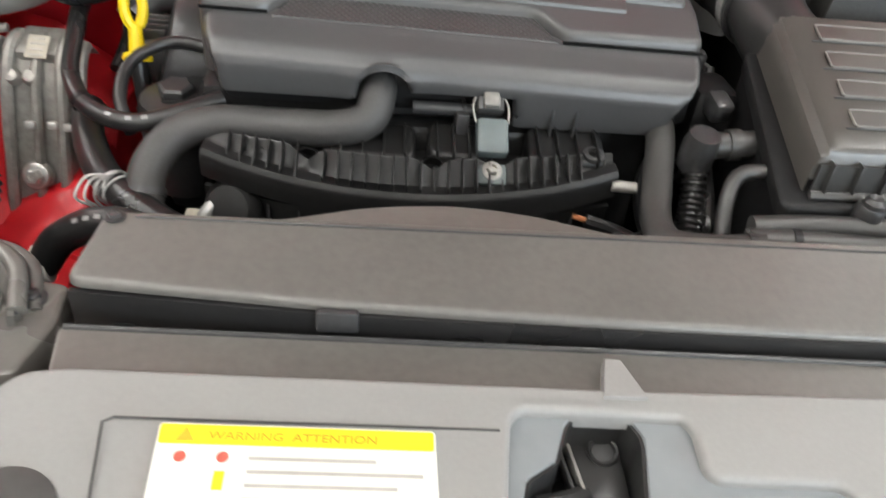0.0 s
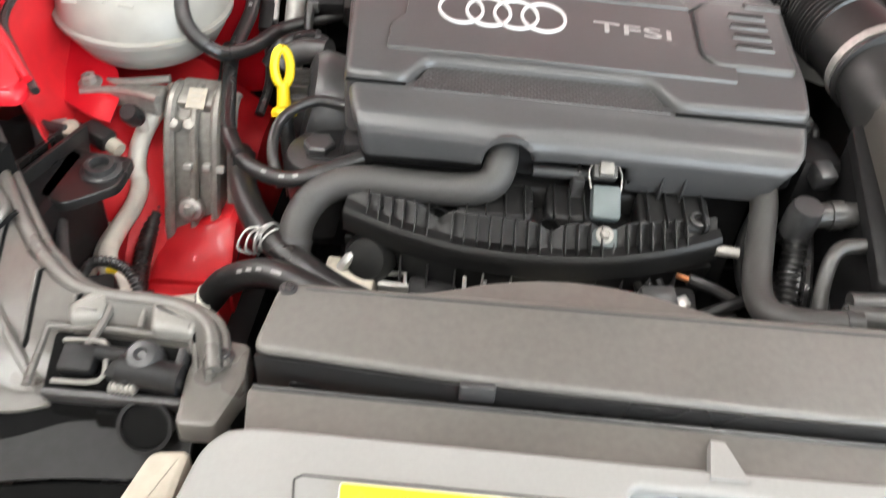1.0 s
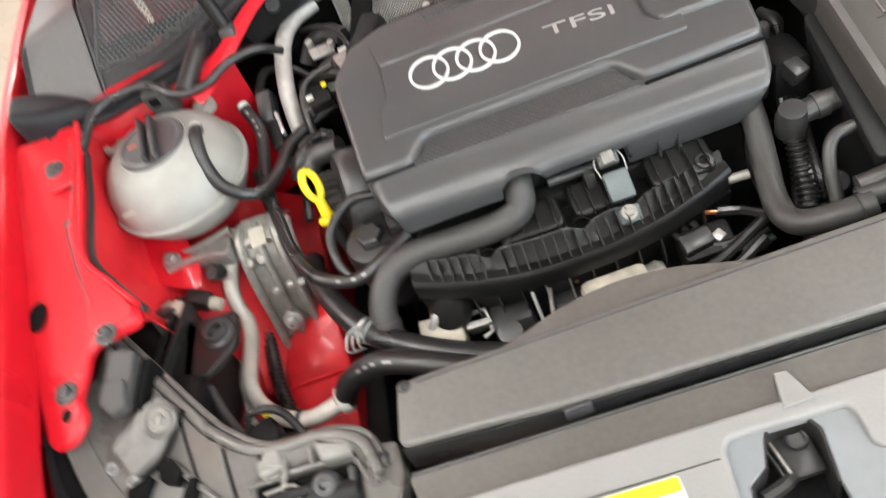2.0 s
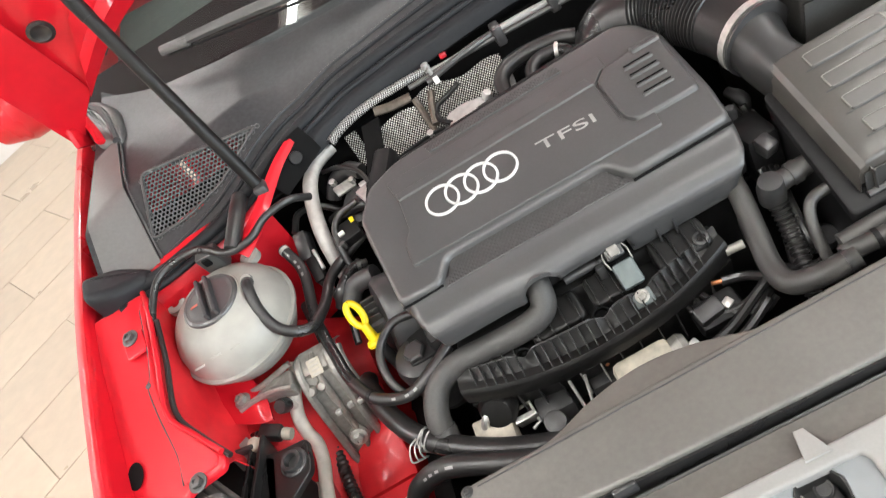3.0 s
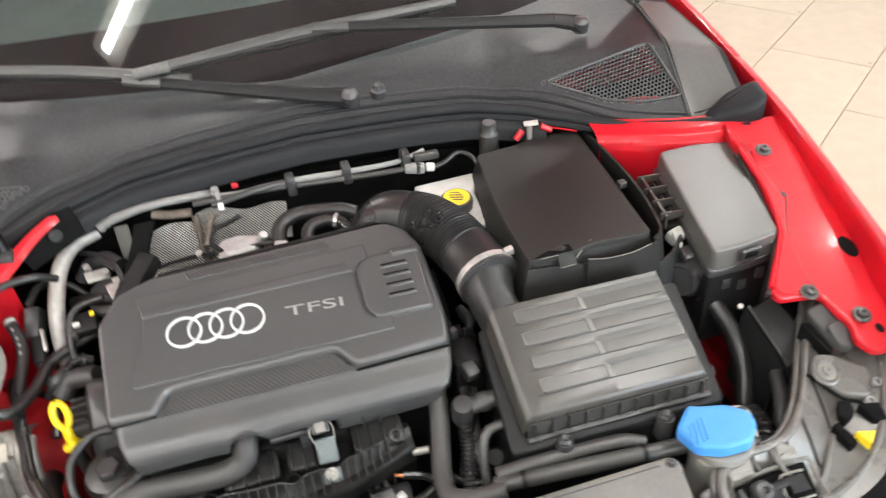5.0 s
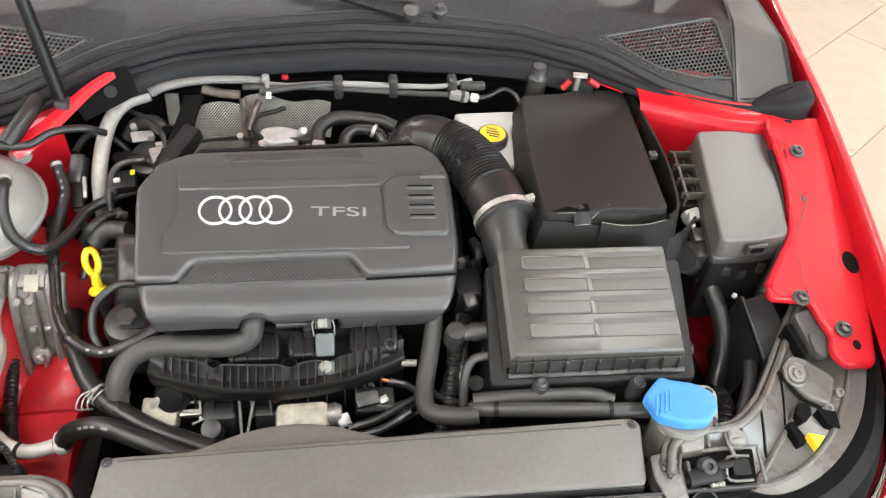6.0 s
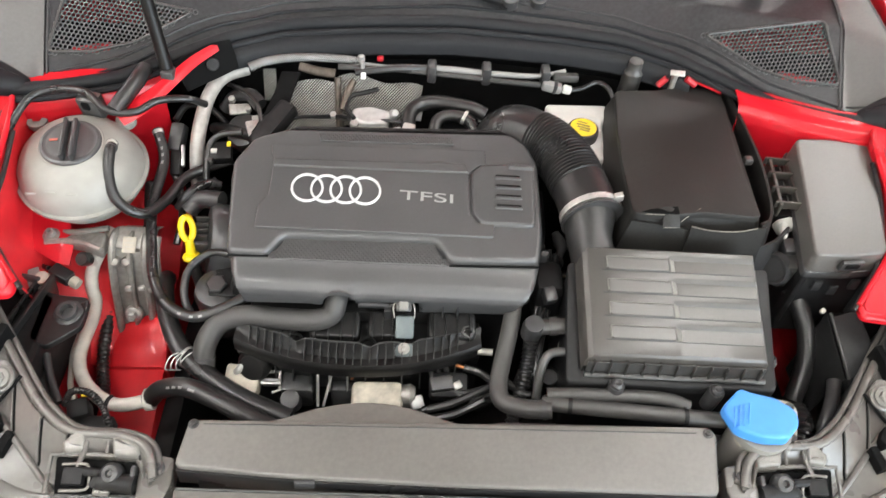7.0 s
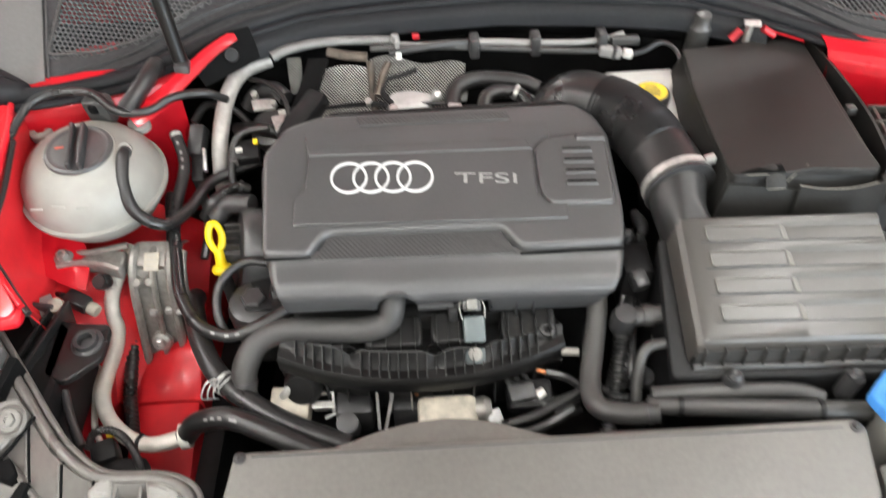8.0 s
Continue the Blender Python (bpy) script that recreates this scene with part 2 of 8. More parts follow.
# ---- materials ----
PLASTIC = mat("black_plastic", (0.034, 0.034, 0.035), 0.36, vary=0.12, grain=180, bump=0.10, bump_scale=900, dust=0.035, spec=0.6)
PLASTIC_GREY = mat("faded_grey_plastic", (0.036, 0.036, 0.035), 0.36, vary=0.10, grain=160, bump=0.10, bump_scale=700, dust=0.07, spec=0.6)
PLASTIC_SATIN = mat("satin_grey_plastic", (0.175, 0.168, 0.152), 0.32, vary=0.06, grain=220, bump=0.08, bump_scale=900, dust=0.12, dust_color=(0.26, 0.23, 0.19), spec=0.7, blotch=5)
COVER = mat("engine_cover_plastic", (0.051, 0.051, 0.052), 0.34, vary=0.06, grain=260, bump=0.10, bump_scale=1200, dust=0.06, spec=0.65, blotch=4)
LAMPGREY = mat("dusty_lamp_housing", (0.100, 0.096, 0.089), 0.30, vary=0.12, grain=90, bump=0.06, bump_scale=600, dust=0.13, dust_color=(0.33, 0.29, 0.24), spec=0.6, blotch=14)
AIRLID = mat("dusty_lid_plastic", (0.046, 0.0435, 0.040), 0.33, vary=0.06, grain=260, bump=0.10, bump_scale=1100, dust=0.09, dust_color=(0.27, 0.23, 0.18), spec=0.72, blotch=5)
PLASTIC_DARK = mat("deep_black_plastic", (0.010, 0.010, 0.0105), 0.45, vary=0.2, grain=120, dust=0.010, spec=0.24)
SIDE = mat("cowl_side_plastic", (0.095, 0.095, 0.092), 0.38, vary=0.08, grain=200, bump=0.06, dust=0.12, blotch=5)
PANEL_GREY = mat("silver_grey_panel", (0.27, 0.266, 0.257), 0.42, vary=0.03, grain=300, bump=0.02, dust=0.10)
SHROUD = mat("dusty_shroud_plastic", (0.084, 0.080, 0.073), 0.38, vary=0.15, grain=160, bump=0.05, bump_scale=700, dust=0.36, dust_color=(0.20, 0.187, 0.165), blotch=8, spec=0.72)
COWL = mat("scuttle_plastic", (0.026, 0.0265, 0.028), 0.40, vary=0.30, grain=140, bump=0.12, bump_scale=500, dust=0.075, dust_color=(0.17, 0.165, 0.16), blotch=10, spec=0.25)
GRILLE = mat("dusty_grille_plastic", (0.085, 0.086, 0.088), 0.40, vary=0.15, grain=140, dust=0.10)
WORN = mat("worn_grey_plastic", (0.06, 0.06, 0.06), 0.5, vary=0.3, grain=120, bump=0.2, dust=0.25)
MANIFOLD = mat("manifold_plastic", (0.010, 0.010, 0.010), 0.36, vary=0.2, grain=160, bump=0.12, bump_scale=700, dust=0.014, spec=0.36)
RUBBER = mat("hose_rubber", (0.011, 0.011, 0.0115), 0.30, vary=0.2, grain=200, bump=0.10, bump_scale=600, dust=0.035, spec=0.55)
FOAM = mat("foam_sleeve", (0.036, 0.035, 0.034), 0.5, vary=0.15, grain=500, bump=0.3, bump_scale=900, dust=0.06)
FUSELID = mat("fuse_lid_plastic", (0.078, 0.075, 0.069), 0.38, vary=0.06, grain=220, bump=0.06, bump_scale=900, dust=0.07, dust_color=(0.26, 0.23, 0.19), spec=0.75, blotch=5)
FELT = mat("battery_felt", (0.0125, 0.0122, 0.0115), 0.52, vary=0.35, grain=300, bump=0.34, bump_scale=700, dust=0.26, dust_color=(0.055, 0.052, 0.046), spec=0.30, blotch=7)
STRUT = mat("strut_black_paint", (0.007, 0.0065, 0.006), 0.4, vary=0.1, spec=0.25)
SEAL = mat("seal_rubber", (0.010, 0.011, 0.013), 0.50, vary=0.12, grain=150, dust=0.015, spec=0.20)
RED = mat("red_paint", (0.52, 0.006, 0.015), 0.32, vary=0.06, grain=40, coat=0.28, dust=0.012, spec=0.28)
# base red raised for light missing low in the bay, with thin dust
RED_LIT_DUSTY = mat("lit_dusty_red_paint", (0.66, 0.010, 0.018), 0.38, vary=0.08, grain=50, coat=0.18, dust=0.05, dust_color=(0.55, 0.36, 0.33), spec=0.35)
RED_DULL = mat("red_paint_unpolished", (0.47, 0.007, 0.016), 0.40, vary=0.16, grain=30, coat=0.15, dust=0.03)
TANK = mat("milky_plastic", (0.36, 0.35, 0.315), 0.40, vary=0.12, grain=30, bump=0.06, dust=0.55, dust_color=(0.20, 0.19, 0.17), blotch=16)
TANK.node_tree.nodes["Principled BSDF"].inputs["Subsurface Weight"].default_value = 0.25
TANK.node_tree.nodes["Principled BSDF"].inputs["Subsurface Radius"].default_value = (0.01, 0.01, 0.008)
YELLOW = mat("yellow_plastic", (0.85, 0.62, 0.01), 0.4, vary=0.06)
BLUE = mat("blue_plastic", (0.06, 0.30, 0.78), 0.42, vary=0.05, dust=0.04)
WHITE = mat("white_plastic", (0.72, 0.72, 0.68), 0.45, vary=0.06, dust=0.08)
CREAM = mat("cream_casting", (0.58, 0.53, 0.43), 0.6, vary=0.28, bump=0.2, bump_scale=150, dust=0.1)
ALU = mat("aluminium", (0.66, 0.66, 0.64), 0.50, metal=0.75, vary=0.12, grain=80, bump=0.15, bump_scale=300)
CAST = mat("cast_metal", (0.36, 0.345, 0.315), 0.40, metal=0.55, vary=0.18, grain=120, bump=0.35, bump_scale=350, dust=0.15)
STEEL = mat("zinc_steel", (0.60, 0.59, 0.56), 0.35, metal=0.6, vary=0.15, grain=150)
BADGE = mat("dull_silver", (0.42, 0.42, 0.41), 0.4, metal=0.4, vary=0.05)
NECK = mat("smooth_black_plastic", (0.020, 0.020, 0.020), 0.34, vary=0.1, grain=180, bump=0.08, bump_scale=900, dust=0.03, spec=0.5)
CHROME = mat("bright_silver", (0.64, 0.64, 0.63), 0.32, metal=0.1, vary=0.03)
PIPE_DULL = mat("dull_metal_pipe", (0.50, 0.485, 0.455), 0.48, metal=0.3, vary=0.15, grain=80, bump=0.12, bump_scale=300)
PIPE = mat("pale_pipe", (0.76, 0.72, 0.64), 0.45, metal=0.15, vary=0.12, dust=0.15)
RUSTY = mat("heat_stained_metal", (0.10, 0.082, 0.066), 0.45, metal=0.5, vary=0.35, grain=90, bump=0.3, bump_scale=300)
SHIELD = diamond(mat("heat_shield", (0.80, 0.77, 0.71), 0.38, metal=0.6, vary=0.30, grain=60, blotch=14), 0.0037, 0.45, True, 62)
SLEEVE = diamond(mat("foil_sleeve", (0.72, 0.72, 0.70), 0.42, metal=0.45, vary=0.15, grain=60), 0.0026, 0.35, True, 30)
TEXTURED = diamond(mat("textured_plastic", (0.042, 0.042, 0.042), 0.32, vary=0.12, grain=180, dust=0.03), 0.0048, 0.22)
TEAL = mat("teal_sensor", (0.085, 0.11, 0.112), 0.4, vary=0.1, dust=0.1)
STICKER = mat("white_sticker", (0.80, 0.78, 0.70), 0.5, vary=0.03)
STICKER_Y = mat("yellow_sticker", (0.90, 0.66, 0.02), 0.45, vary=0.03)
INK_OCHRE = mat("ochre_print", (0.55, 0.36, 0.01), 0.6, vary=0.1)
INK = mat("print_ink", (0.05, 0.05, 0.05), 0.6, vary=0.1)
FRAY = mat("pale_worn_edge", (0.22, 0.20, 0.17), 0.7, vary=0.3, grain=400)
INK_SOFT = mat("faint_print", (0.45, 0.43, 0.38), 0.6, vary=0.1)
INK_RED = mat("red_print", (0.55, 0.12, 0.08), 0.6, vary=0.1)
COPPER = mat("copper", (0.75, 0.30, 0.14), 0.4, metal=0.8, vary=0.15)
# near-black: shade of gaps and recesses put into the colour; also dark trim
GAP = mat("black_shade_and_trim", (0.004, 0.004, 0.004), 0.8, vary=0.1, spec=0.1)
PAPER = mat("worn_paper", (0.50, 0.46, 0.37), 0.7, vary=0.15, dust=0.2)
RECESS = mat("blue_grey_recess", (0.21, 0.225, 0.235), 0.4, vary=0.05, dust=0.06)
TILE = mat("beige_tile", (0.56, 0.46, 0.35), 0.32, vary=0.06, grain=12, blotch=3, rand=0.10, coat=0.1)
GROUT = mat("grout", (0.42, 0.35, 0.27), 0.8, vary=0.1)
WALLPAINT = mat("wall_paint", (0.74, 0.73, 0.71), 0.7, vary=0.03, grain=20)
CEILPAINT = mat("ceiling_paint", (0.16, 0.16, 0.158), 0.8, vary=0.03, grain=20)
LAMPGLOW = mat("lamp_diffuser", (0.9, 0.9, 0.88), 0.5, vary=0.0, emit=LAMP_STRENGTH)
GLASS = bpy.data.materials.new("windscreen_glass")
GLASS.use_nodes = True
_g = GLASS.node_tree.nodes["Principled BSDF"]
_g.inputs["Base Color"].default_value = (0.85, 0.93, 0.90, 1)
_g.inputs["Roughness"].default_value = 0.02
_g.inputs["Transmission Weight"].default_value = 1.0
_g.inputs["IOR"].default_value = 1.5
LENS = bpy.data.materials.new("lamp_lens")
LENS.use_nodes = True
_g = LENS.node_tree.nodes["Principled BSDF"]
_g.inputs["Base Color"].default_value = (0.9, 0.92, 0.93, 1)
_g.inputs["Roughness"].default_value = 0.03
_g.inputs["Transmission Weight"].default_value = 1.0
FRIT = mat("black_glass_print", (0.010, 0.005, 0.006), 0.7, vary=0.1, spec=0.05)
TYRE = mat("tyre_rubber", (0.018, 0.018, 0.018), 0.75, vary=0.2, grain=90, bump=0.3, dust=0.05)
RIM = mat("silver_wheel_paint", (0.45, 0.45, 0.46), 0.3, metal=0.6, vary=0.08)
TAIL = mat("red_lamp_plastic", (0.30, 0.01, 0.01), 0.15, vary=0.1)
CABIN = mat("dark_cabin_trim", (0.045, 0.052, 0.048), 0.7, vary=0.2)

# ---- the room ----
floor = part("floor", box((0, 0, -0.063), (12, 12, 0.114), 0.0, ROOM), GROUT, None)
tagged(floor, "beige tiled workshop floor with thin grout lines", "floor", kind="structure")
for nm, c, sz in (("wall_north", (0, 6.1, 1.6), (12.4, 0.2, 3.4)), 
                  ("wall_east", (6.1, 0, 1.6), (0.2, 12, 3.4)), ("wall_west", (-6.1, 0, 1.6), (0.2, 12, 3.4))):
    tagged(part(nm, box(ROOM @ Vector(c), sz, 0.0, ROOM), WALLPAINT, None), "plain off-white painted workshop wall", "wall", kind="structure")
tagged(part("ceiling", box((0, 0, 3.4), (12.4, 12.4, 0.2), 0.0, ROOM), CEILPAINT, None), "plain grey painted ceiling", "ceiling", kind="structure")

# the front wall is opened by a wide shop window
bm = box(ROOM @ Vector((-4.25, -6.1, 1.6)), (3.9, 0.2, 3.4), 0.0, ROOM)
box(ROOM @ Vector((4.75, -6.1, 1.6)), (2.9, 0.2, 3.4), 0.0, ROOM, bm)
box(ROOM @ Vector((0.5, -6.1, 0.15)), (5.6, 0.2, 0.5), 0.0, ROOM, bm)
box(ROOM @ Vector((0.5, -6.1, 3.05)), (5.6, 0.2, 0.5), 0.0, ROOM, bm)
tagged(part("wall_south", bm, WALLPAINT, None), "off-white painted wall with a wide shop window", "wall", kind="structure")
win = thing("window_1", ROOM @ Vector((0.5, -6.1, 0.4)), "wide shop window with grey metal frames", "window", kind="structure")
for wx in (-2.27, -0.9, 0.5, 1.9, 3.27):
    part("window_frame", box(ROOM @ Vector((wx, -6.1, 1.6)), (0.06, 0.08, 2.4), 0.004, ROOM), PLASTIC_GREY, win)
for wx in (-1.585, -0.2, 1.2, 2.585):
    pane = part("pane", box(ROOM @ Vector((wx, -6.1, 1.6)), (1.31, 0.008, 2.4), 0.0, ROOM), GLASS, win)
    pane.visible_shadow = False

lamp = thing("ceiling_lamp", (0, 0, 3.3), "slim white tube lamp hung below the ceiling", "ceiling lamp", "ceiling lamps")
part("housing", slab(rounded(rect(-0.79, -0.09, 0.79, 0.09), 0.01), 3.113, 3.13, 0.004), WHITE, lamp)
for hx in (-0.6, 0.6):
    part("rod", tube([(hx, 0, 3.125), (hx, 0, 3.3)], 0.006, 8, 2), STEEL, lamp)
part("diffuser", tube([(-0.75, 0, 3.07), (0.75, 0, 3.07)], 0.024, 16, 2), LAMPGLOW, lamp)
# the last two lamps, off the grid, are added to brighten the bay
lamp_places = [(u, v) for v in (-3.22, -0.82, 1.58, 3.98) for u in (-4.05, -1.65, 0.75, 3.15)] + [(-1.65, 0.38), (3.15, 0.38)]
for k, (u, v) in enumerate(lamp_places):
    at = ROOM @ Matrix.Translation((u, v, 3.3))
    if k:
        copy_thing(lamp, at)
    else:
        first_lamp = at
lamp.matrix_basis = first_lamp

# ---- the car's shell ----
car = thing("car", (0, 0.6, 0), "red hatchback parked with its bonnet raised", "car")


def crest(y):
    """The fender's crest: distance from the middle and height at y."""
    ys = [-0.45, -0.2, 0.0, 0.2, 0.31, 0.49, 0.8, 1.1, 1.6]
    return float(np.interp(y, ys, [0.60, 0.68, 0.725, 0.757, 0.772, 0.796, 0.838, 0.876, 0.90])), float(np.interp(y, ys, [0.75, 0.81, 0.864, 0.899, 0.919, 0.945, 0.968, 0.983, 1.0]))


def fender(s):
    ys = [1.6, 1.2, 0.9, 0.7, 0.5, 0.35, 0.2, 0.1, 0.02, -0.06]
    rows = []
    for off, dz in ((-0.012, -0.050), (-0.011, -0.038), (-0.010, -0.026), (-0.009, -0.016), (-0.007, -0.006), (-0.004, -0.001), (0.0, 0.0), (0.012, -0.004), (0.03, -0.03), (0.05, -0.10), (0.06, -0.25), (0.055, -0.45)):
        rows.append([(s * (crest(y)[0] + off), y, crest(y)[1] + dz) for y in ys])
    part("fender", ruled(rows, 24, 22, 0.002), RED, car, "glossy red front fender")
    # bolted flange inside the fender
    near = lambda x, y: x - (0.020 if s > 0 and x < 0.69 and y < 0.30 else 0.0)
    plan = [(0.790, 0.485), (0.692, 0.485), (0.681, 0.455), (0.676, 0.360), (0.674, 0.262), (0.640, 0.215), (0.604, 0.172), (0.608, 0.156), (0.640, 0.152), (0.668, 0.148), (0.672, 0.122), (0.682, 0.096), (0.672, 0.075), (0.686, 0.050), (0.716, 0.048), (0.735, 0.12), (0.757, 0.25), (0.773, 0.38)]
    plan = [(near(x, y), y) for x, y in plan]
    zf = lambda x, y: 0.834 + 0.285 * (y - 0.12) - 0.15 * max(0, y - 0.42)
    fl = part("fender_flange", slab(rounded([(s * x, y) for x, y in plan], 0.012), lambda x, y: zf(x, y) - 0.010, zf, 0.005, 3), RED, car, "red bolted inner flange of the fender")
    # the second sheet lapped over the flange, with its seam
    plan2 = [(0.690, 0.478), (0.683, 0.440), (0.679, 0.360), (0.677, 0.262), (0.643, 0.217), (0.611, 0.172), (0.616, 0.161), (0.650, 0.157), (0.666, 0.159), (0.668, 0.200), (0.686, 0.262), (0.697, 0.312), (0.692, 0.330), (0.690, 0.370), (0.697, 0.450)]
    plan2 = [(near(x, y), y) for x, y in plan2]
    part("lapped_sheet", slab(rounded([(s * x, y) for x, y in plan2], 0.006), lambda x, y: zf(x, y) - 0.003, lambda x, y: zf(x, y) + 0.0028, 0.0016), RED, fl)
    part("seam", tube([(s * x, y, zf(x, y) + 0.0006) for x, y in [(near(x, y), y) for x, y in ((0.6985, 0.45), (0.6915, 0.370), (0.6935, 0.330), (0.6985, 0.312), (0.6875, 0.262), (0.6695, 0.200), (0.6675, 0.160))]], 0.0010, 6, 6), INK, fl, "dark sealed seam")
    part("seam_notch", lathe([(0.0045, 0), (0.0045, 0.0012), (0, 0.0012)], (s * 0.696, 0.316, zf(0.696, 0.316) + 0.002), (0, -0.27, 1), 14), INK, fl)
    lip_run = [(near(x, y), y) for x, y in ((0.690, 0.478), (0.681, 0.440), (0.676, 0.345), (0.674, 0.262), (0.640, 0.215), (0.605, 0.173))]
    part("turned_lip", tube([(s * x, y, zf(x, y) + 0.003) for x, y in lip_run], 0.0042, 10, 6), RED, fl)
    part("edge_seal", tube([(s * near(x, y), y, zf(x, y) - 0.004) for x, y in ((0.672, 0.415), (0.667, 0.345), (0.665, 0.262), (0.632, 0.210), (0.598, 0.168))], 0.0040, 8, 6), RUBBER, fl, "thin black line along the inner edge")
    part("bolt_pad", slab(rounded([(s * 0.690, 0.376), (s * 0.724, 0.372), (s * 0.730, 0.410), (s * 0.696, 0.414)], 0.006), lambda x, y: zf(x, y) - 0.002, lambda x, y: zf(x, y) + 0.002, 0.0018), RED, fl)
    for (bx, by) in ((0.715, 0.405), (0.633, 0.152), (0.682, 0.101)):
        bolt("bolt", (s * (bx + 0.012 * (s < 0 and by < 0.3)), by, zf(bx, by) + 0.002), (0, -0.27, 1), 0.0082, 0.009, PLASTIC_GREY, fl)
    for hx, hy, hr, hq in ((0.735, 0.206, 0.012, 1.6), (0.695, 0.078, 0.0055, 1.3)):
        part("drain_hole", lathe([(hr, 0), (hr, 0.0012), (0, 0.0012)], (s * hx, hy, zf(hx, hy)), (0, -0.27, 1), 20, squash=hq), GAP, fl, "dark oval hole")
    # apron down to the wheel arch
    low = 0.0 if s < 0 else 0.20
    rows = [[(s * near(x, y), y, z) for x, y, z in ((0.690, 0.50, 0.914), (0.676, 0.38, 0.900), (0.673, 0.262, 0.866), (0.642, 0.215, 0.853), (0.610, 0.172, 0.840))],
            [(s * near(x, y), y, z) for x, y, z in ((0.690, 0.50, 0.89), (0.678, 0.38, 0.87), (0.675, 0.262, 0.842), (0.648, 0.215, 0.833), (0.618, 0.175, 0.826))],
            [(s * 0.692, 0.50, 0.80), (s * 0.680, 0.38, 0.79), (s * 0.665, 0.26, 0.77), (s * 0.655, 0.245, 0.76), (s * 0.645, 0.23, 0.775)],
            [(s * 0.66, 0.50, 0.75), (s * 0.655, 0.40, 0.745 - low), (s * 0.655, 0.30, 0.725 - low), (s * 0.645, 0.26, 0.71 - low), (s * 0.635, 0.24, 0.70 - low)],
            [(s * 0.56, 0.50, 0.725), (s * 0.56, 0.40, 0.712 - low), (s * 0.580, 0.32, 0.680 - low), (s * 0.592, 0.27, 0.640 - low), (s * 0.605, 0.22, 0.60 - low)],
            [(s * 0.47, 0.50, 0.66), (s * 0.47, 0.40, 0.65), (s * 0.475, 0.32, 0.56), (s * 0.475, 0.25, 0.52), (s * 0.475, 0.19, 0.50)],
            [(s * 0.45, 0.50, 0.45), (s * 0.45, 0.40, 0.45), (s * 0.455, 0.32, 0.45), (s * 0.455, 0.25, 0.45), (s * 0.455, 0.19, 0.45)]]
    # left wing in the lightened red, right wing in the duller one
    part("inner_wing", ruled(rows, 24, 24, 0.002), RED_LIT_DUSTY if s < 0 else RED_DULL, car, "red painted inner wing")
    # strut tower and scuttle corner
    base_run = [(0.735, 0.515), (0.66, 0.525), (0.58, 0.555), (0.49, 0.600)]
    back, down = (0.030, 0.010) if s < 0 else (0.0, 0.0)
    rows = [[(s * x, y - dy + back, z - down - 0.010 * (0.735 - x) / 0.33) for x, y in base_run] for dy, z in ((0.0, 0.934), (0.030, 0.931), (0.044, 0.926), (0.054, 0.916), (0.059, 0.900), (0.060, 0.86), (0.064, 0.78), (0.075, 0.68))]
    part("scuttle_corner", ruled(rows, 24, 28, 0.002), RED, car, "red painted scuttle corner")
    # front chassis leg: a box beam falling towards the front, with a lapped joint and a lower ledge beside it
    deep = 0.0 if s < 0 else 0.17

    def beam(inner, outer, run, drop, edge=0.010, lean=0.0):
        rings = []
        for y, z in run:
            a, b, z = outer(y), inner(y), z - deep
            up = 0.002 + lean * min(1, max(0, (y - 0.225) / 0.04))
            rings.append([(s * (a + 0.006), y, z - drop), (s * a, y, z - edge), (s * (a - 0.3 * edge), y, z - 0.3 * edge), (s * (a - edge), y, z),
                          (s * (b + edge), y, z + up), (s * (b + 0.3 * edge), y, z - 0.3 * edge + up), (s * b, y, z - edge + up), (s * (b - 0.006), y, z - drop)])
        bm = loft_rings(rings)
        bmesh.ops.recalc_face_normals(bm, faces=bm.faces)
        return bm

    run = [(0.350, 0.612), (0.300, 0.608), (0.278, 0.604), (0.266, 0.601), (0.256, 0.598), (0.246, 0.597), (0.236, 0.597), (0.220, 0.597), (0.2065, 0.594)]
    part("chassis_leg", beam(lambda y: 0.463 - 0.03 * max(0, 0.27 - y), lambda y: 0.566 - 0.10 * max(0, 0.30 - y), run, 0.20, 0.010, 0.034), RED_LIT_DUSTY, car, "red painted front chassis leg")
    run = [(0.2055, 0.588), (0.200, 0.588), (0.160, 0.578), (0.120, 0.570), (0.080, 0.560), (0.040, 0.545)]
    part("chassis_leg", beam(lambda y: 0.464, lambda y: 0.560, run, 0.20, 0.008), RED_LIT_DUSTY, car)
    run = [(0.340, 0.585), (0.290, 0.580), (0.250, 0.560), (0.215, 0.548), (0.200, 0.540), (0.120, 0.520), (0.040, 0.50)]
    part("leg_ledge", beam(lambda y: 0.556, lambda y: 0.600, run, 0.16, 0.006), RED_LIT_DUSTY, car, "red ledge along the chassis leg")
    part("weld_seam", tube([(s * x, y, z - deep) for x, y, z in ((0.462, 0.262, 0.606), (0.464, 0.232, 0.594), (0.4655, 0.207, 0.586))], 0.0016, 6, 4), INK, car, "dark sealed seam")
    part("weld_seam", tube([(s * x, y, z - deep) for x, y, z in ((0.606, 0.243, 0.557), (0.594, 0.242, 0.560), (0.574, 0.243, 0.562))], 0.0016, 6, 4), INK, car)
    part("side_rail", slab(rounded([(s * 0.640, 0.300), (s * 0.590, 0.300), (s * 0.585, 0.060), (s * 0.630, 0.060)], 0.008), 0.40, lambda x, y: 0.625 - deep + 0.10 * (y - 0.20), 0.006, 3), RED_DULL, car)
    # wheel arch liner, closing the bay below
    part("arch_liner", box((s * 0.52, 0.25, 0.33), (0.18, 0.95, 0.44), 0.02), PLASTIC_DARK, car)
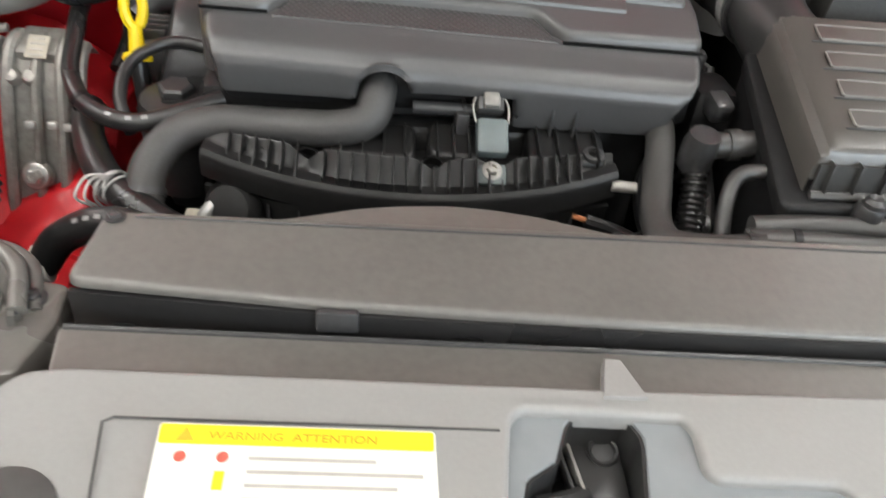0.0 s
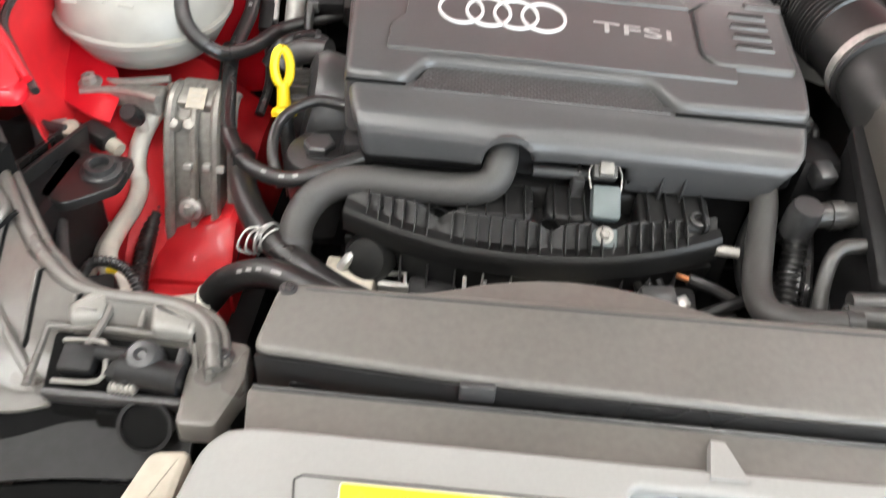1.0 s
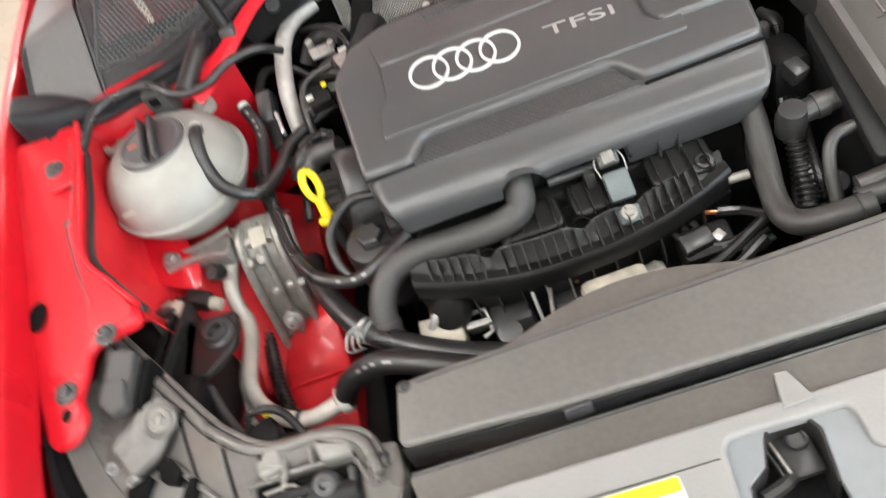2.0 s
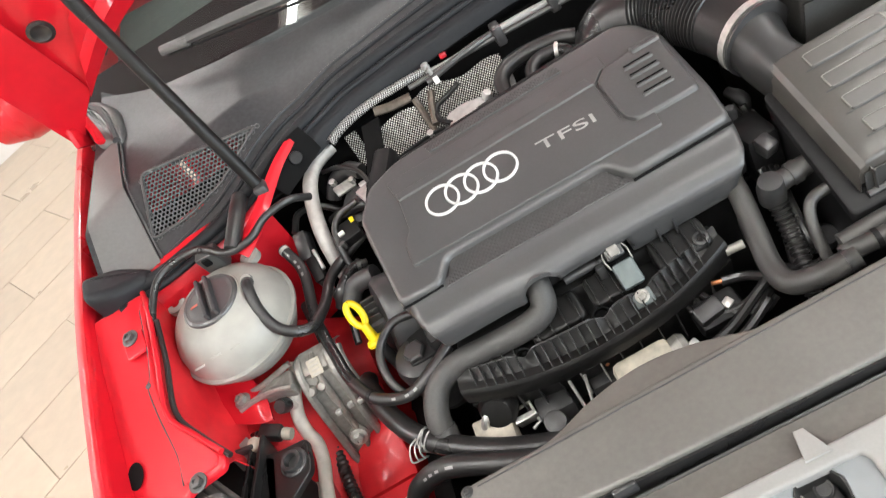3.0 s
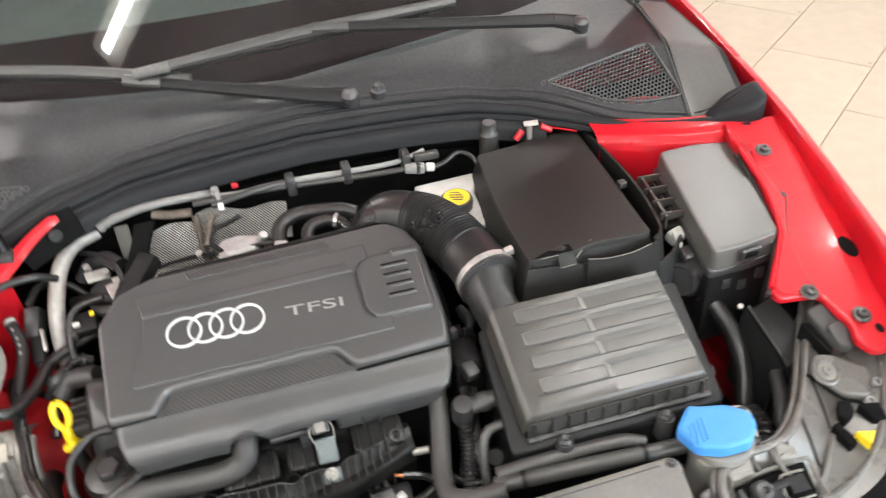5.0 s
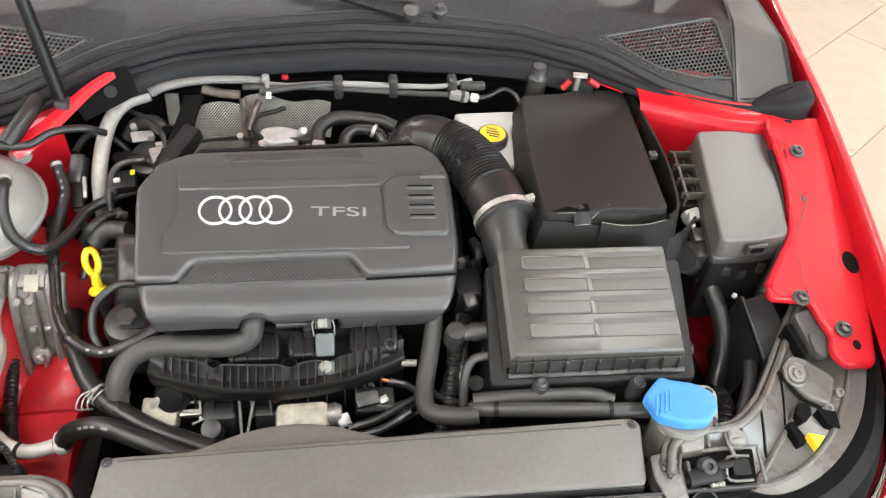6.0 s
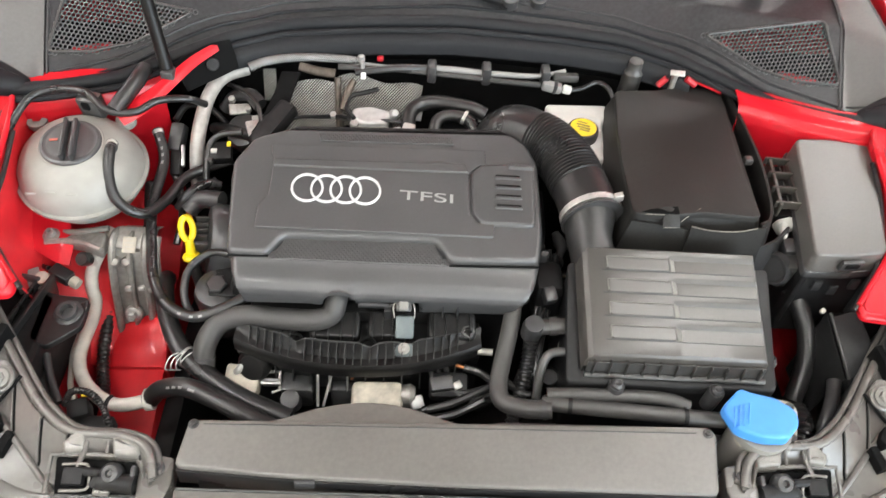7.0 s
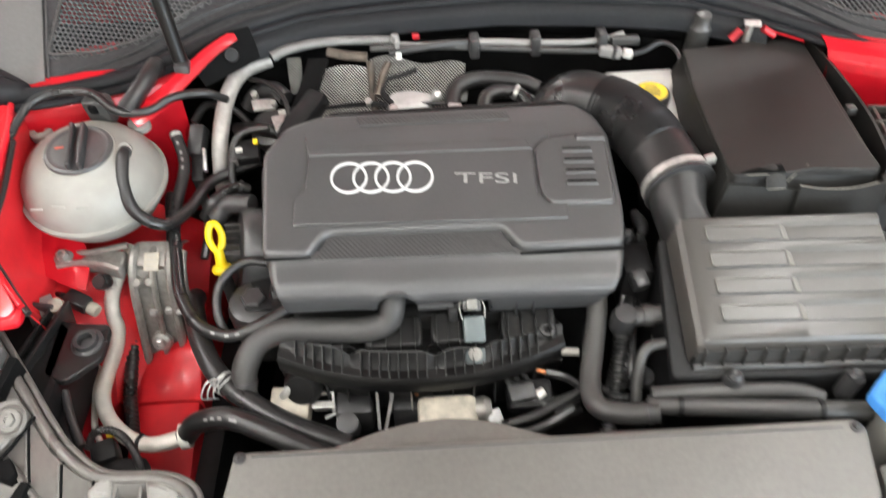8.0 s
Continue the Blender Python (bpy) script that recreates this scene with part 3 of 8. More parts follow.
    part("arch_liner", slab(rounded([(s * 0.60, 0.02), (s * 0.745, 0.02), (s * 0.755, 0.30), (s * 0.692, 0.30), (s * 0.60, 0.24)], 0.01), 0.635, 0.735, 0.01), PLASTIC_DARK, car, "black wheel arch liner")


fender(-1)
fender(1)
part("undertray", box((0, 0.22, 0.30), (1.0, 0.9, 0.03), 0.004), PLASTIC_DARK, car, "black plastic undertray")
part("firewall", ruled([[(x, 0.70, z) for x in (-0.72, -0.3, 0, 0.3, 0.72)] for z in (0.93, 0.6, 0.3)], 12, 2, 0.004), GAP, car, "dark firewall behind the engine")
part("front_beam", box((0, -0.1, 0.45), (1.1, 0.06, 0.3), 0.01), PLASTIC_DARK, car)
# the rest of the body round the open bay: sides with wheel arches, bumpers, tailgate
def arch(cy, r, n=12):
    return [(cy + r * math.cos(math.pi * (1 - k / n)), 0.31 + r * math.sin(math.pi * (1 - k / n))) for k in range(n + 1)]


def body_panel(name, s, outline, label, parent):
    bm = slab(outline, 0.0, 0.02, 0.004)
    for v in bm.verts:
        y, z, c = v.co
        v.co = (s * (0.905 + c + 0.018 * math.sin(math.pi * min(1, max(0, (z - 0.2) / 0.75))) - 0.10 * max(0, (y - 3.1) / 0.7) ** 2), y, z)
    bmesh.ops.recalc_face_normals(bm, faces=bm.faces)
    return part(name, bm, RED, parent, label)


for s in (-1, 1):
    body_panel("sill_panel", s, [(0.80, 0.22), (1.30, 0.20), (1.30, 0.56), (0.80, 0.56)], "", car)
    d = body_panel("door", s, [(1.306, 0.20), (2.50, 0.20), (2.50, 0.97), (1.606, 0.97), (1.606, 0.56), (1.306, 0.56)], "red front door", car)
    part("door_handle", box((s * 0.945, 2.32, 0.86), (0.03, 0.20, 0.035), 0.01), RED, d)
    body_panel("rear_quarter", s, [(2.506, 0.20), (2.64, 0.20)] + arch(2.98, 0.335) + [(3.32, 0.24), (3.72, 0.30), (3.72, 0.62), (3.66, 0.98), (2.506, 0.97)], "red rear quarter panel", car)
    part("tail_lamp", box((s * 0.72, 3.70, 0.86), (0.26, 0.06, 0.14), 0.02, pose(0, 0, 0, 8, 0, -s * 18)), TAIL, car, "dark red tail lamp")
    mirror = part("door_mirror", lathe([(0.0, -0.11), (0.045, -0.10), (0.07, -0.03), (0.07, 0.06), (0.05, 0.10), (0, 0.105)], (s * 1.02, 1.34, 1.04), (1, 0, 0), 18, squash=0.8), RED, car, "red door mirror")
    part("mirror_foot", tube([(s * 0.88, 1.33, 0.97), (s * 0.96, 1.335, 1.00)], 0.022, 8, 3), PLASTIC_DARK, mirror)
for x, y in ((-0.80, 0.42), (0.80, 0.42), (-0.80, 2.98), (0.80, 2.98)):
    wheel = part("wheel", lathe([(0.06, -0.03), (0.06, 0.05), (0, 0.05)], (x, y, 0.31), (1 if x > 0 else -1, 0, 0), 16), RIM, car)
    ax = (1 if x > 0 else -1, 0, 0)
    part("tyre", lathe([(0.21, -0.095), (0.285, -0.10), (0.305, -0.085), (0.31, -0.06), (0.31, 0.06), (0.305, 0.085), (0.285, 0.10), (0.21, 0.095), (0.205, 0.05), (0.205, -0.05), (0.21, -0.095)], (x, y, 0.31), ax, 40), TYRE, wheel, "black rubber tyre")
    rim_bm = lathe([(0.203, -0.08), (0.208, 0.085), (0.198, 0.088), (0.190, 0.03), (0.190, -0.08)], (x, y, 0.31), ax, 40)
    for k in range(5):
        a = math.tau * k / 5 + 0.3
        tube([(x + ax[0] * 0.045, y + 0.04 * math.cos(a), 0.31 + 0.04 * math.sin(a)), (x + ax[0] * 0.06, y + 0.12 * math.cos(a), 0.31 + 0.12 * math.sin(a)), (x + ax[0] * 0.05, y + 0.196 * math.cos(a), 0.31 + 0.196 * math.sin(a))], 0.024, 8, 4, bm=rim_bm, squash=0.6)
    part("rim", rim_bm, RIM, wheel, "silver five-spoke rim")
nose = [(-0.90, 0.10), (-0.86, -0.08), (-0.74, -0.28), (-0.50, -0.42), (-0.25, -0.475), (0, -0.49), (0.25, -0.475), (0.50, -0.42), (0.74, -0.28), (0.86, -0.08), (0.90, 0.10)]
bumper = part("front_bumper", ruled([[(x * k, y + d, z) for x, y in nose] for k, d, z in ((0.93, 0.045, 0.452), (0.985, 0.012, 0.442), (1.0, 0.0, 0.40), (0.99, 0.0, 0.30), (0.96, 0.03, 0.21), (0.90, 0.08, 0.185))], 44, 14, 0.003), RED, car, "red front bumper")
part("front_grille", ruled([[(x, -0.445 + 0.16 * x * x, z) for x in (-0.36, -0.18, 0, 0.18, 0.36)] for z in (0.64, 0.45)], 20, 4, 0.01), PLASTIC_DARK, car, "black radiator grille")
for k in range(5):
    part("grille_bar", tube([(x, -0.452 + 0.16 * x * x, 0.475 + 0.035 * k) for x in (-0.35, -0.18, 0, 0.18, 0.35)], 0.006, 6, 4), PLASTIC, car)
tail = [(-0.80, 3.66), (-0.5, 3.74), (0, 3.77), (0.5, 3.74), (0.80, 3.66)]
part("tailgate", ruled([[(x, y, 0.97) for x, y in tail], [(x, y + 0.02, 0.80) for x, y in tail], [(x, y + 0.01, 0.62) for x, y in tail]], 20, 8, 0.012), RED, car, "red tailgate")
part("rear_window", ruled([[(x * 0.84, 3.46, 1.47) for x, y in tail], [(x * 0.97, y - 0.01, 0.985) for x, y in tail]], 20, 6, 0.006), CABIN, car, "dark rear window")
part("rear_bumper", ruled([[(x * 1.08, y + 0.03, 0.615) for x, y in tail], [(x * 1.1, y + 0.06, 0.50) for x, y in tail], [(x * 1.1, y + 0.05, 0.32) for x, y in tail], [(x * 1.05, y, 0.24) for x, y in tail]], 24, 10, 0.008), RED, car, "red rear bumper")
part("underbody", box((0, 2.1, 0.24), (1.30, 2.7, 0.04), 0.01), PLASTIC_DARK, car)

# ---- scuttle panel, seal and windscreen ----
SX = [-0.74, -0.70, -0.62, -0.545, -0.47, -0.393, -0.30, -0.20, -0.10, 0.0]
SY = [0.488, 0.500, 0.528, 0.560, 0.610, 0.657, 0.688, 0.702, 0.709, 0.712]


def seal_y(x):
    return float(np.interp(-abs(x), SX, SY))


def seal_z(x):
    return float(np.interp(abs(x), [0, 0.3, 0.4, 0.55, 0.66, 0.74], [0.956, 0.948, 0.936, 0.918, 0.922, 0.935]))


def rear_y(x):
    return float(np.interp(abs(x), [0, 0.2, 0.35, 0.48, 0.62, 0.72, 0.80], [0.822, 0.862, 0.893, 0.915, 0.96, 1.03, 1.13]))


def rear_z(x):
    return float(np.interp(abs(x), [0, 0.5, 0.72, 0.8], [1.004, 1.012, 1.02, 1.00]))


def cowl_height(x, y):
    x = abs(x)
    t = (y - seal_y(x)) / (rear_y(x) - seal_y(x))
    mid = seal_z(x) - 0.006 + (rear_z(x) - seal_z(x) + 0.006) * max(0, t) ** 0.7 + 0.006 * math.sin(math.pi * min(1, max(0, t))) ** 2
    plane = 0.944 + 0.158 * (x - 0.67) + 0.626 * (y - 0.59) + 0.45 * max(0, x - 0.68)
    if plane > 1.0:
        plane = 1.0 + 0.15 * (plane - 1.0)
    plane = max(plane, seal_z(x) - 0.012)
    w = min(1, max(0, (x - 0.36) / 0.10))
    w = w * w * (3 - 2 * w)
    return mid * (1 - w) + plane * w


def cowl_point(x, v):
    y = seal_y(x) + 0.008 + (rear_y(x) - seal_y(x) - 0.008) * v
    return (x, y, cowl_height(x, y))


TRI = [(0.669, 0.585), (0.602, 0.596), (0.535, 0.622), (0.447, 0.684), (0.650, 0.690)]


HOLE = [tuple(np.mean(TRI, 0) + (np.array(p) - np.mean(TRI, 0)) * 0.975) for p in TRI]


def inside(p, tri):
    s = [(b[0] - a[0]) * (p[1] - a[1]) - (b[1] - a[1]) * (p[0] - a[0]) for a, b in zip(tri, tri[1:] + tri[:1])]
    return all(v > 0 for v in s) or all(v < 0 for v in s)


def cowl_z(x, y):
    return cowl_height(x, y)


scuttle = thing("scuttle_panel", (0, 0.75, 0.95), "dusty black plastic scuttle panel with honeycomb grilles", "scuttle panel")
bm = bmesh.new()
NU, NV = 200, 56
XS = [-0.755 + 1.51 * i / NU for i in range(NU + 1)]
vs = [[bm.verts.new(cowl_point(x, j / NV)) for j in range(NV + 1)] for x in XS]
for i in range(NU):
    for j in range(NV):
        c = [sum(v.co[k] for v in (vs[i][j], vs[i + 1][j], vs[i + 1][j + 1], vs[i][j + 1])) / 4 for k in (0, 1)]
        if not inside((abs(c[0]), c[1]), HOLE):
            bm.faces.new((vs[i][j], vs[i + 1][j], vs[i + 1][j + 1], vs[i][j + 1]))
for v in [v for v in bm.verts if not v.link_faces]:
    bm.verts.remove(v)
ext = bmesh.ops.extrude_face_region(bm, geom=list(bm.faces))
bmesh.ops.translate(bm, verts=[g for g in ext["geom"] if isinstance(g, bmesh.types.BMVert)], vec=(0, 0, -0.004))
part("panel", bm, COWL, scuttle)


def honeycomb(s):
    """A perforated grille: walls of a hexagon lattice inside the triangle."""
    bm = bmesh.new()
    a = 0.0041
    cells = {}
    grow = [tuple(np.array(p) + (np.array(p) - np.mean(TRI, 0)) * 0.03) for p in TRI]
    done = set()
    for r in range(-40, 60):
        for q in range(-40, 60):
            cx, cy = 0.42 + a * math.sqrt(3) * (q + r / 2), 0.58 + a * 1.5 * r
            if not inside((cx, cy), grow):
                continue
            ring = [(cx + a * math.cos(radians(60 * k + 30)), cy + a * math.sin(radians(60 * k + 30))) for k in range(6)]
            for p, w in zip(ring, ring[1:] + ring[:1]):
                key = tuple(sorted((tuple(round(c, 4) for c in p), tuple(round(c, 4) for c in w))))
                if key in done:
                    continue
                done.add(key)
                d = Vector(w) - Vector(p)
                n = Vector((-d.y, d.x)).normalized() * 0.00055
                tops = []
                for dz in (0.0005, -0.0022):
                    tops.append([bm.verts.new((s * (e[0] + k * n.x), e[1] + k * n.y, cowl_z(e[0], e[1]) + dz)) for e, k in ((p, 1), (w, 1), (w, -1), (p, -1))])
                u, b = tops
                bm.faces.new(u)
                for k in range(4):
                    bm.faces.new((u[k], b[k], b[(k + 1) % 4], u[(k + 1) % 4]))
    return bm


for s in (-1, 1):
    g = part("grille", honeycomb(s), GRILLE, scuttle, "black honeycomb grille", smooth=False)
    g["kind"] = "stuff"
    edge = rounded(TRI, 0.010, 3)
    rim = [(s * x, y, cowl_z(x, y) + 0.002) for x, y in edge + edge[:1]]
    bm = bmesh.new()
    for p, q in zip(rim, rim[1:]):
        tube([p, q], 0.0026, 8, 6, bm)
    part("grille_rim", bm, PLASTIC_GREY, scuttle)
    # dark well with red metal under the grille
    part("well", ruled([[(s * 0.72, 0.60, 0.86), (s * 0.42, 0.66, 0.86)], [(s * 0.72, 0.80, 0.86), (s * 0.42, 0.80, 0.86)]], 4, 2, 0.004, False), PLASTIC_DARK, scuttle)
    part("well_panel", box((s * 0.615, 0.628, 0.915), (0.07, 0.028, 0.02), 0.008, pose(0, 0, 0, 20, 0, s * -20)), RED_DULL, scuttle, "red metal seen through the grille")

for s in (-1, 1):
    part("side_panel", sheet(lambda u, v: (lambda x, y: (s * x, y, cowl_height(x, y) + 0.004))(0.668 + 0.078 * u + 0.036 * v * (1 - u), seal_y(0.67 + 0.07 * u) + 0.035 + (0.30 - 0.02 * u) * v), 10, 20, 0.003), SIDE, scuttle, "paler grey side section of the scuttle")
    part("panel_gap", tube([(s * x, y, cowl_height(x, y) + 0.003) for x, y in [(0.664 + 0.036 * v, seal_y(0.665) + 0.035 + 0.30 * v) for v in (0, 0.25, 0.5, 0.75, 1)]], 0.0022, 6, 4), INK, scuttle, "dark gap beside the side section")

seal = thing("bonnet_seal", (0, 0.7, 0.94), "black rubber seal along the scuttle edge", "rubber seal")
run = [(x, seal_y(x), seal_z(x)) for x in [-0.735 + 1.47 * i / 48 for i in range(49)]]
part("lip", tube(run, 0.011, 10, 2, squash=0.8), SEAL, seal)
part("bead", tube([(x, y - 0.014, z - 0.010) for x, y, z in run], 0.006, 8, 2), SEAL, seal)
part("groove", tube([(x, y + 0.024, cowl_height(x, y + 0.024) + 0.001) for x, y, z in run], 0.0035, 8, 2), SEAL, seal)
part("groove", tube([(x, y + 0.042, cowl_height(x, y + 0.042) + 0.0005) for x, y, z in run], 0.003, 8, 2), COWL, seal)
for s in (-1, 1):
    part("end_block", slab(rounded([(s * 0.778, 0.535), (s * 0.725, 0.545), (s * 0.675, 0.525), (s * 0.678, 0.500), (s * 0.730, 0.478), (s * 0.768, 0.478)], 0.016), 0.915, lambda x, y: 0.958 + 0.40 * (abs(x) - 0.73) + 0.05 * (y - 0.47), 0.014, 4), SEAL, seal, "moulded rubber end block")
bulk = thing("bulkhead_trim", (0, 0.66, 0.85), "dark plastic bulkhead trim below the rubber seal", "trim panel")
xs = [-0.42 + 0.84 * i / 32 for i in range(33)]
part("panel", ruled([[(x, seal_y(x) - 0.012, seal_z(x) - 0.012) for x in xs], [(x, seal_y(x) - 0.030, seal_z(x) - 0.022) for x in xs],
                     [(x, seal_y(x) - 0.034, seal_z(x) - 0.036) for x in xs], [(x, seal_y(x) - 0.036, seal_z(x) - 0.044) for x in xs]], 32, 10, 0.003), SEAL, bulk)
# black sheet added for the shade in the depth below the trim
part("insulation", ruled([[(x, seal_y(x) - 0.030, seal_z(x) - 0.046) for x in xs], [(x, seal_y(x) - 0.004, seal_z(x) - 0.075) for x in xs], [(x, seal_y(x) - 0.008, seal_z(x) - 0.24) for x in xs]], 32, 8, 0.004), GAP, bulk, "black sheet standing for the shade in the depth below the trim")
part("plug", lathe([(0.011, 0), (0.010, 0.003), (0, 0.004)], (-0.404, 0.590, 0.928), (0.3, -0.8, 0.5), 16), PLASTIC_DARK, bulk)

# windscreen, cabin behind it
screen = thing("windscreen", (0, 1.2, 1.1), "tinted windscreen glass over a dark cabin", "windscreen")
gl = part("glass", sheet(lambda u, v: (1.64 * u - 0.82, 0.805 + 0.27 * (1.64 * u - 0.82) ** 2 + 0.95 * v, 0.985 + 0.5795 * v), 60, 10, 0.005), GLASS, screen, "clear green-tinted glass")
gl.visible_shadow = False
rows = [[(x, 0.84 + 0.27 * x * x + k * 0.9, 0.955 + k * 0.10) for x in (-0.80, -0.6, -0.3, 0, 0.3, 0.6, 0.80)] for k in (0, 0.35, 0.7)]
part("dashboard", ruled(rows, 20, 6, 0.01), CABIN, car, "dark dashboard under the windscreen")
part("frit_band", sheet(lambda u, v: (1.6 * u - 0.8, 0.805 + 0.27 * (1.6 * u - 0.8) ** 2 + (0.185 - 0.06 * (1.6 * u - 0.8) ** 2) * v, 0.974 + 0.61 * (0.185 - 0.06 * (1.6 * u - 0.8) ** 2) * v), 60, 3, 0.002), FRIT, screen, "black printed band along the lower glass edge")
part("cabin_floor", box((0, 2.4, 0.5), (1.6, 2.2, 0.1), 0.01), CABIN, car)
part("roof", ruled([[(x, 1.76 - 0.1 * abs(x), 1.60 - 0.08 * x * x), (x, 2.6, 1.62 - 0.08 * x * x), (x, 3.5, 1.5 - 0.08 * x * x)] for x in (-0.68, -0.3, 0.3, 0.68)], 10, 9, 0.02), RED, car, "red roof")
part("seat_back", box((0, 3.0, 0.80), (1.3, 0.14, 0.55), 0.05), CABIN, car)
for s in (-1, 1):
    part("pillar", tube([(s * 0.82, 1.10, 0.99), (s * 0.76, 1.45, 1.30), (s * 0.68, 1.78, 1.55)], 0.035, 10, 6), RED, car, "red windscreen pillar")
    part("side_glass", ruled([[(s * 0.905, 1.2, 0.965), (s * 0.90, 2.5, 0.97), (s * 0.80, 3.64, 0.98)], [(s * 0.69, 1.80, 1.545), (s * 0.69, 2.6, 1.56), (s * 0.66, 3.46, 1.46)]], 4, 4, 0.004, False), CABIN, car)

# raised bonnet
TH = radians(66)


def bonnet_point(x, s, lift=0.0):
    return (x, 0.93 - s * math.cos(TH) + lift * math.sin(TH), 1.03 + s * math.sin(TH) + lift * math.cos(TH))


def rear_s(x):
    return float(np.interp(abs(x), [0, 0.29, 0.38, 0.455, 0.57, 0.68, 0.74, 0.77], [0.275, 0.243, 0.222, 0.200, 0.162, 0.092, 0.045, 0.015]))


bonnet = part("bonnet", sheet(lambda u, v: bonnet_point(-0.775 + 1.55 * u, rear_s(-0.775 + 1.55 * u) * (1 - v) + v * (1.08 - 0.18 * abs(2 * u - 1) ** 2), 0.05 * math.sin(math.pi * u) * min(1, v * 2.5) + 0.03 * math.sin(math.pi * v)), 40, 24, 0.002), RED, car, "raised red bonnet")
part("insulation_mat", sheet(lambda u, v: bonnet_point(-0.60 + 1.20 * u, 0.34 + (0.66 - 0.05 * (2 * u - 1) ** 2) * v, -0.004 + 0.05 * math.sin(math.pi * u) + 0.012 * math.sin(math.pi * v)), 24, 12, 0.008), FELT, bonnet, "dark felt insulation mat")
# folded inner frame round the bonnet's edge, with its hinge arm
def inner_frame(s):
    rows = []
    for off, lift in ((0.004, 0.004), (0.006, -0.016), (0.05, -0.022), (0.075, -0.004), (0.14, 0.0)):
        rows.append([bonnet_point(s * max(0.02, x - off * 0.6), rear_s(x) + off, lift) for x in (0.70, 0.66, 0.60, 0.53, 0.455, 0.38, 0.2, 0.02)])
    return ruled(rows, 30, 12, 0.0015)


for s in (-1, 1):
    part("inner_frame", inner_frame(s), RED, bonnet, "red inner frame of the bonnet")
    part("hinge", box((s * 0.775, 0.93, 1.03), (0.012, 0.14, 0.04), 0.006, pose(0, 0, 0, -25)), RED, bonnet, "red painted hinge arm")
    part("side_flange", sheet(lambda u, v: bonnet_point(s * (0.79 - 0.10 * v + 0.02 * math.sin(3 * v)), (s0 := rear_s(0.79 - 0.10 * v + 0.02 * math.sin(3 * v)) + 0.004) + (0.92 - s0) * u, -0.03 + 0.03 * v), 14, 6, 0.0015), RED, bonnet)
part("grommet", lathe([(0.021, 0), (0.022, 0.004), (0.016, 0.006), (0.012, 0.003), (0, 0.003)], bonnet_point(-0.655, 0.235, -0.012), (0, -math.sin(TH), -math.cos(TH)), 22), RUBBER, bonnet, "black rubber grommet")

for s in (-1, 1):
    cov = thing("hinge_cover", (s * 0.745, 0.93, 0.97), "dark grey moulded cover round the bonnet hinge", "hinge cover", "hinge covers")
    part("shell", slab(rounded([(s * x, y) for x, y in ((0.792, 1.045), (0.745, 1.010), (0.706, 0.950), (0.690, 0.870), (0.692, 0.825), (0.735, 0.838), (0.765, 0.900), (0.785, 0.97))], 0.02), 0.97, lambda x, y: 1.046 + 0.15 * (y - 0.93), 0.016, 5), PLASTIC_GREY, cov)
    part("inner_lip", tube([(s * x, y, z) for x, y, z in ((0.700, 0.83, 1.026), (0.715, 0.90, 1.040), (0.735, 0.955, 1.050), (0.770, 1.01, 1.056))], 0.007, 8, 6), COWL, cov)
    part("hinge_arm", tube([(s * x, y, z) for x, y, z in ((0.728, 0.842, 1.036), (0.740, 0.88, 1.046), (0.760, 0.93, 1.054), (0.785, 0.99, 1.066))], 0.006, 8, 6, squash=1.6), RED, cov, "red painted hinge arm")

strut = thing("gas_strut", (-0.462, 0.535, 0.94), "black gas strut holding the bonnet up", "gas strut")
b0, d0 = Vector((-0.462, 0.535, 0.940)), Vector((-0.0510, 0.0950, 0.3200)).normalized()
part("cylinder", tube([b0 + d0 * 0.012, b0 + d0 * 0.335], 0.0104, 16, 4), STRUT, strut)
part("collar", tube([b0 + d0 * 0.332, b0 + d0 * 0.380], 0.0112, 16, 4), STRUT, strut, "grey-black end sleeve")
part("cap_ring", tube([b0 + d0 * 0.378, b0 + d0 * 0.386], 0.0075, 14, 2), PLASTIC_GREY, strut)
part("rod", tube([b0 + d0 * 0.384, b0 + d0 * 0.57], 0.0042, 10, 4), PLASTIC_GREY, strut, "thin steel piston rod")
part("socket", box(b0, (0.022, 0.026, 0.026), 0.006), PLASTIC, strut)


def wiper(pivot, elbow, hook, tip, tail):
    w = thing("wiper", pivot, "dusty black windscreen wiper resting on the glass", "wiper", "windscreen wipers")
    p, e, h, t, a = (Vector(q) for q in (pivot, elbow, hook, tip, tail))
    part("arm", tube([p, p.lerp(e, 0.2), e], lambda s: 0.019 - 0.005 * s, 8, 5, squash=0.5), PLASTIC_DARK, w)
    part("arm_rod", tube([e, h], lambda s: 0.014 - 0.004 * s, 8, 4, squash=0.5), PLASTIC_DARK, w)
    part("hook", tube([h - (h - e).normalized() * 0.03, h + (h - e).normalized() * 0.035], 0.010, 8, 2, squash=0.8), PLASTIC_GREY, w)
    part("blade", tube([a, a.lerp(t, 0.5) + Vector((0, 0, 0.006)), t], lambda s: 0.0085 + 0.003 * math.sin(math.pi * s), 8, 8, squash=0.7), PLASTIC_GREY, w)
    part("end_cap", tube([t + (a - t).normalized() * 0.055, t + (a - t).normalized() * 0.045, t + (t - a).normalized() * 0.006], lambda s: 0.0112 - 0.0015 * s, 10, 3, squash=0.75), WORN, w, "pale worn end cap")
    part("rubber", tube([a - Vector((0, 0, 0.012)), t - Vector((0, 0, 0.012))], 0.003, 6, 6), RUBBER, w)
    part("pivot_cap", lathe([(0.016, -0.012), (0.016, 0.008), (0.010, 0.013), (0, 0.014)], p, (0, -0.3, 1), 16), PLASTIC, w)
    return w


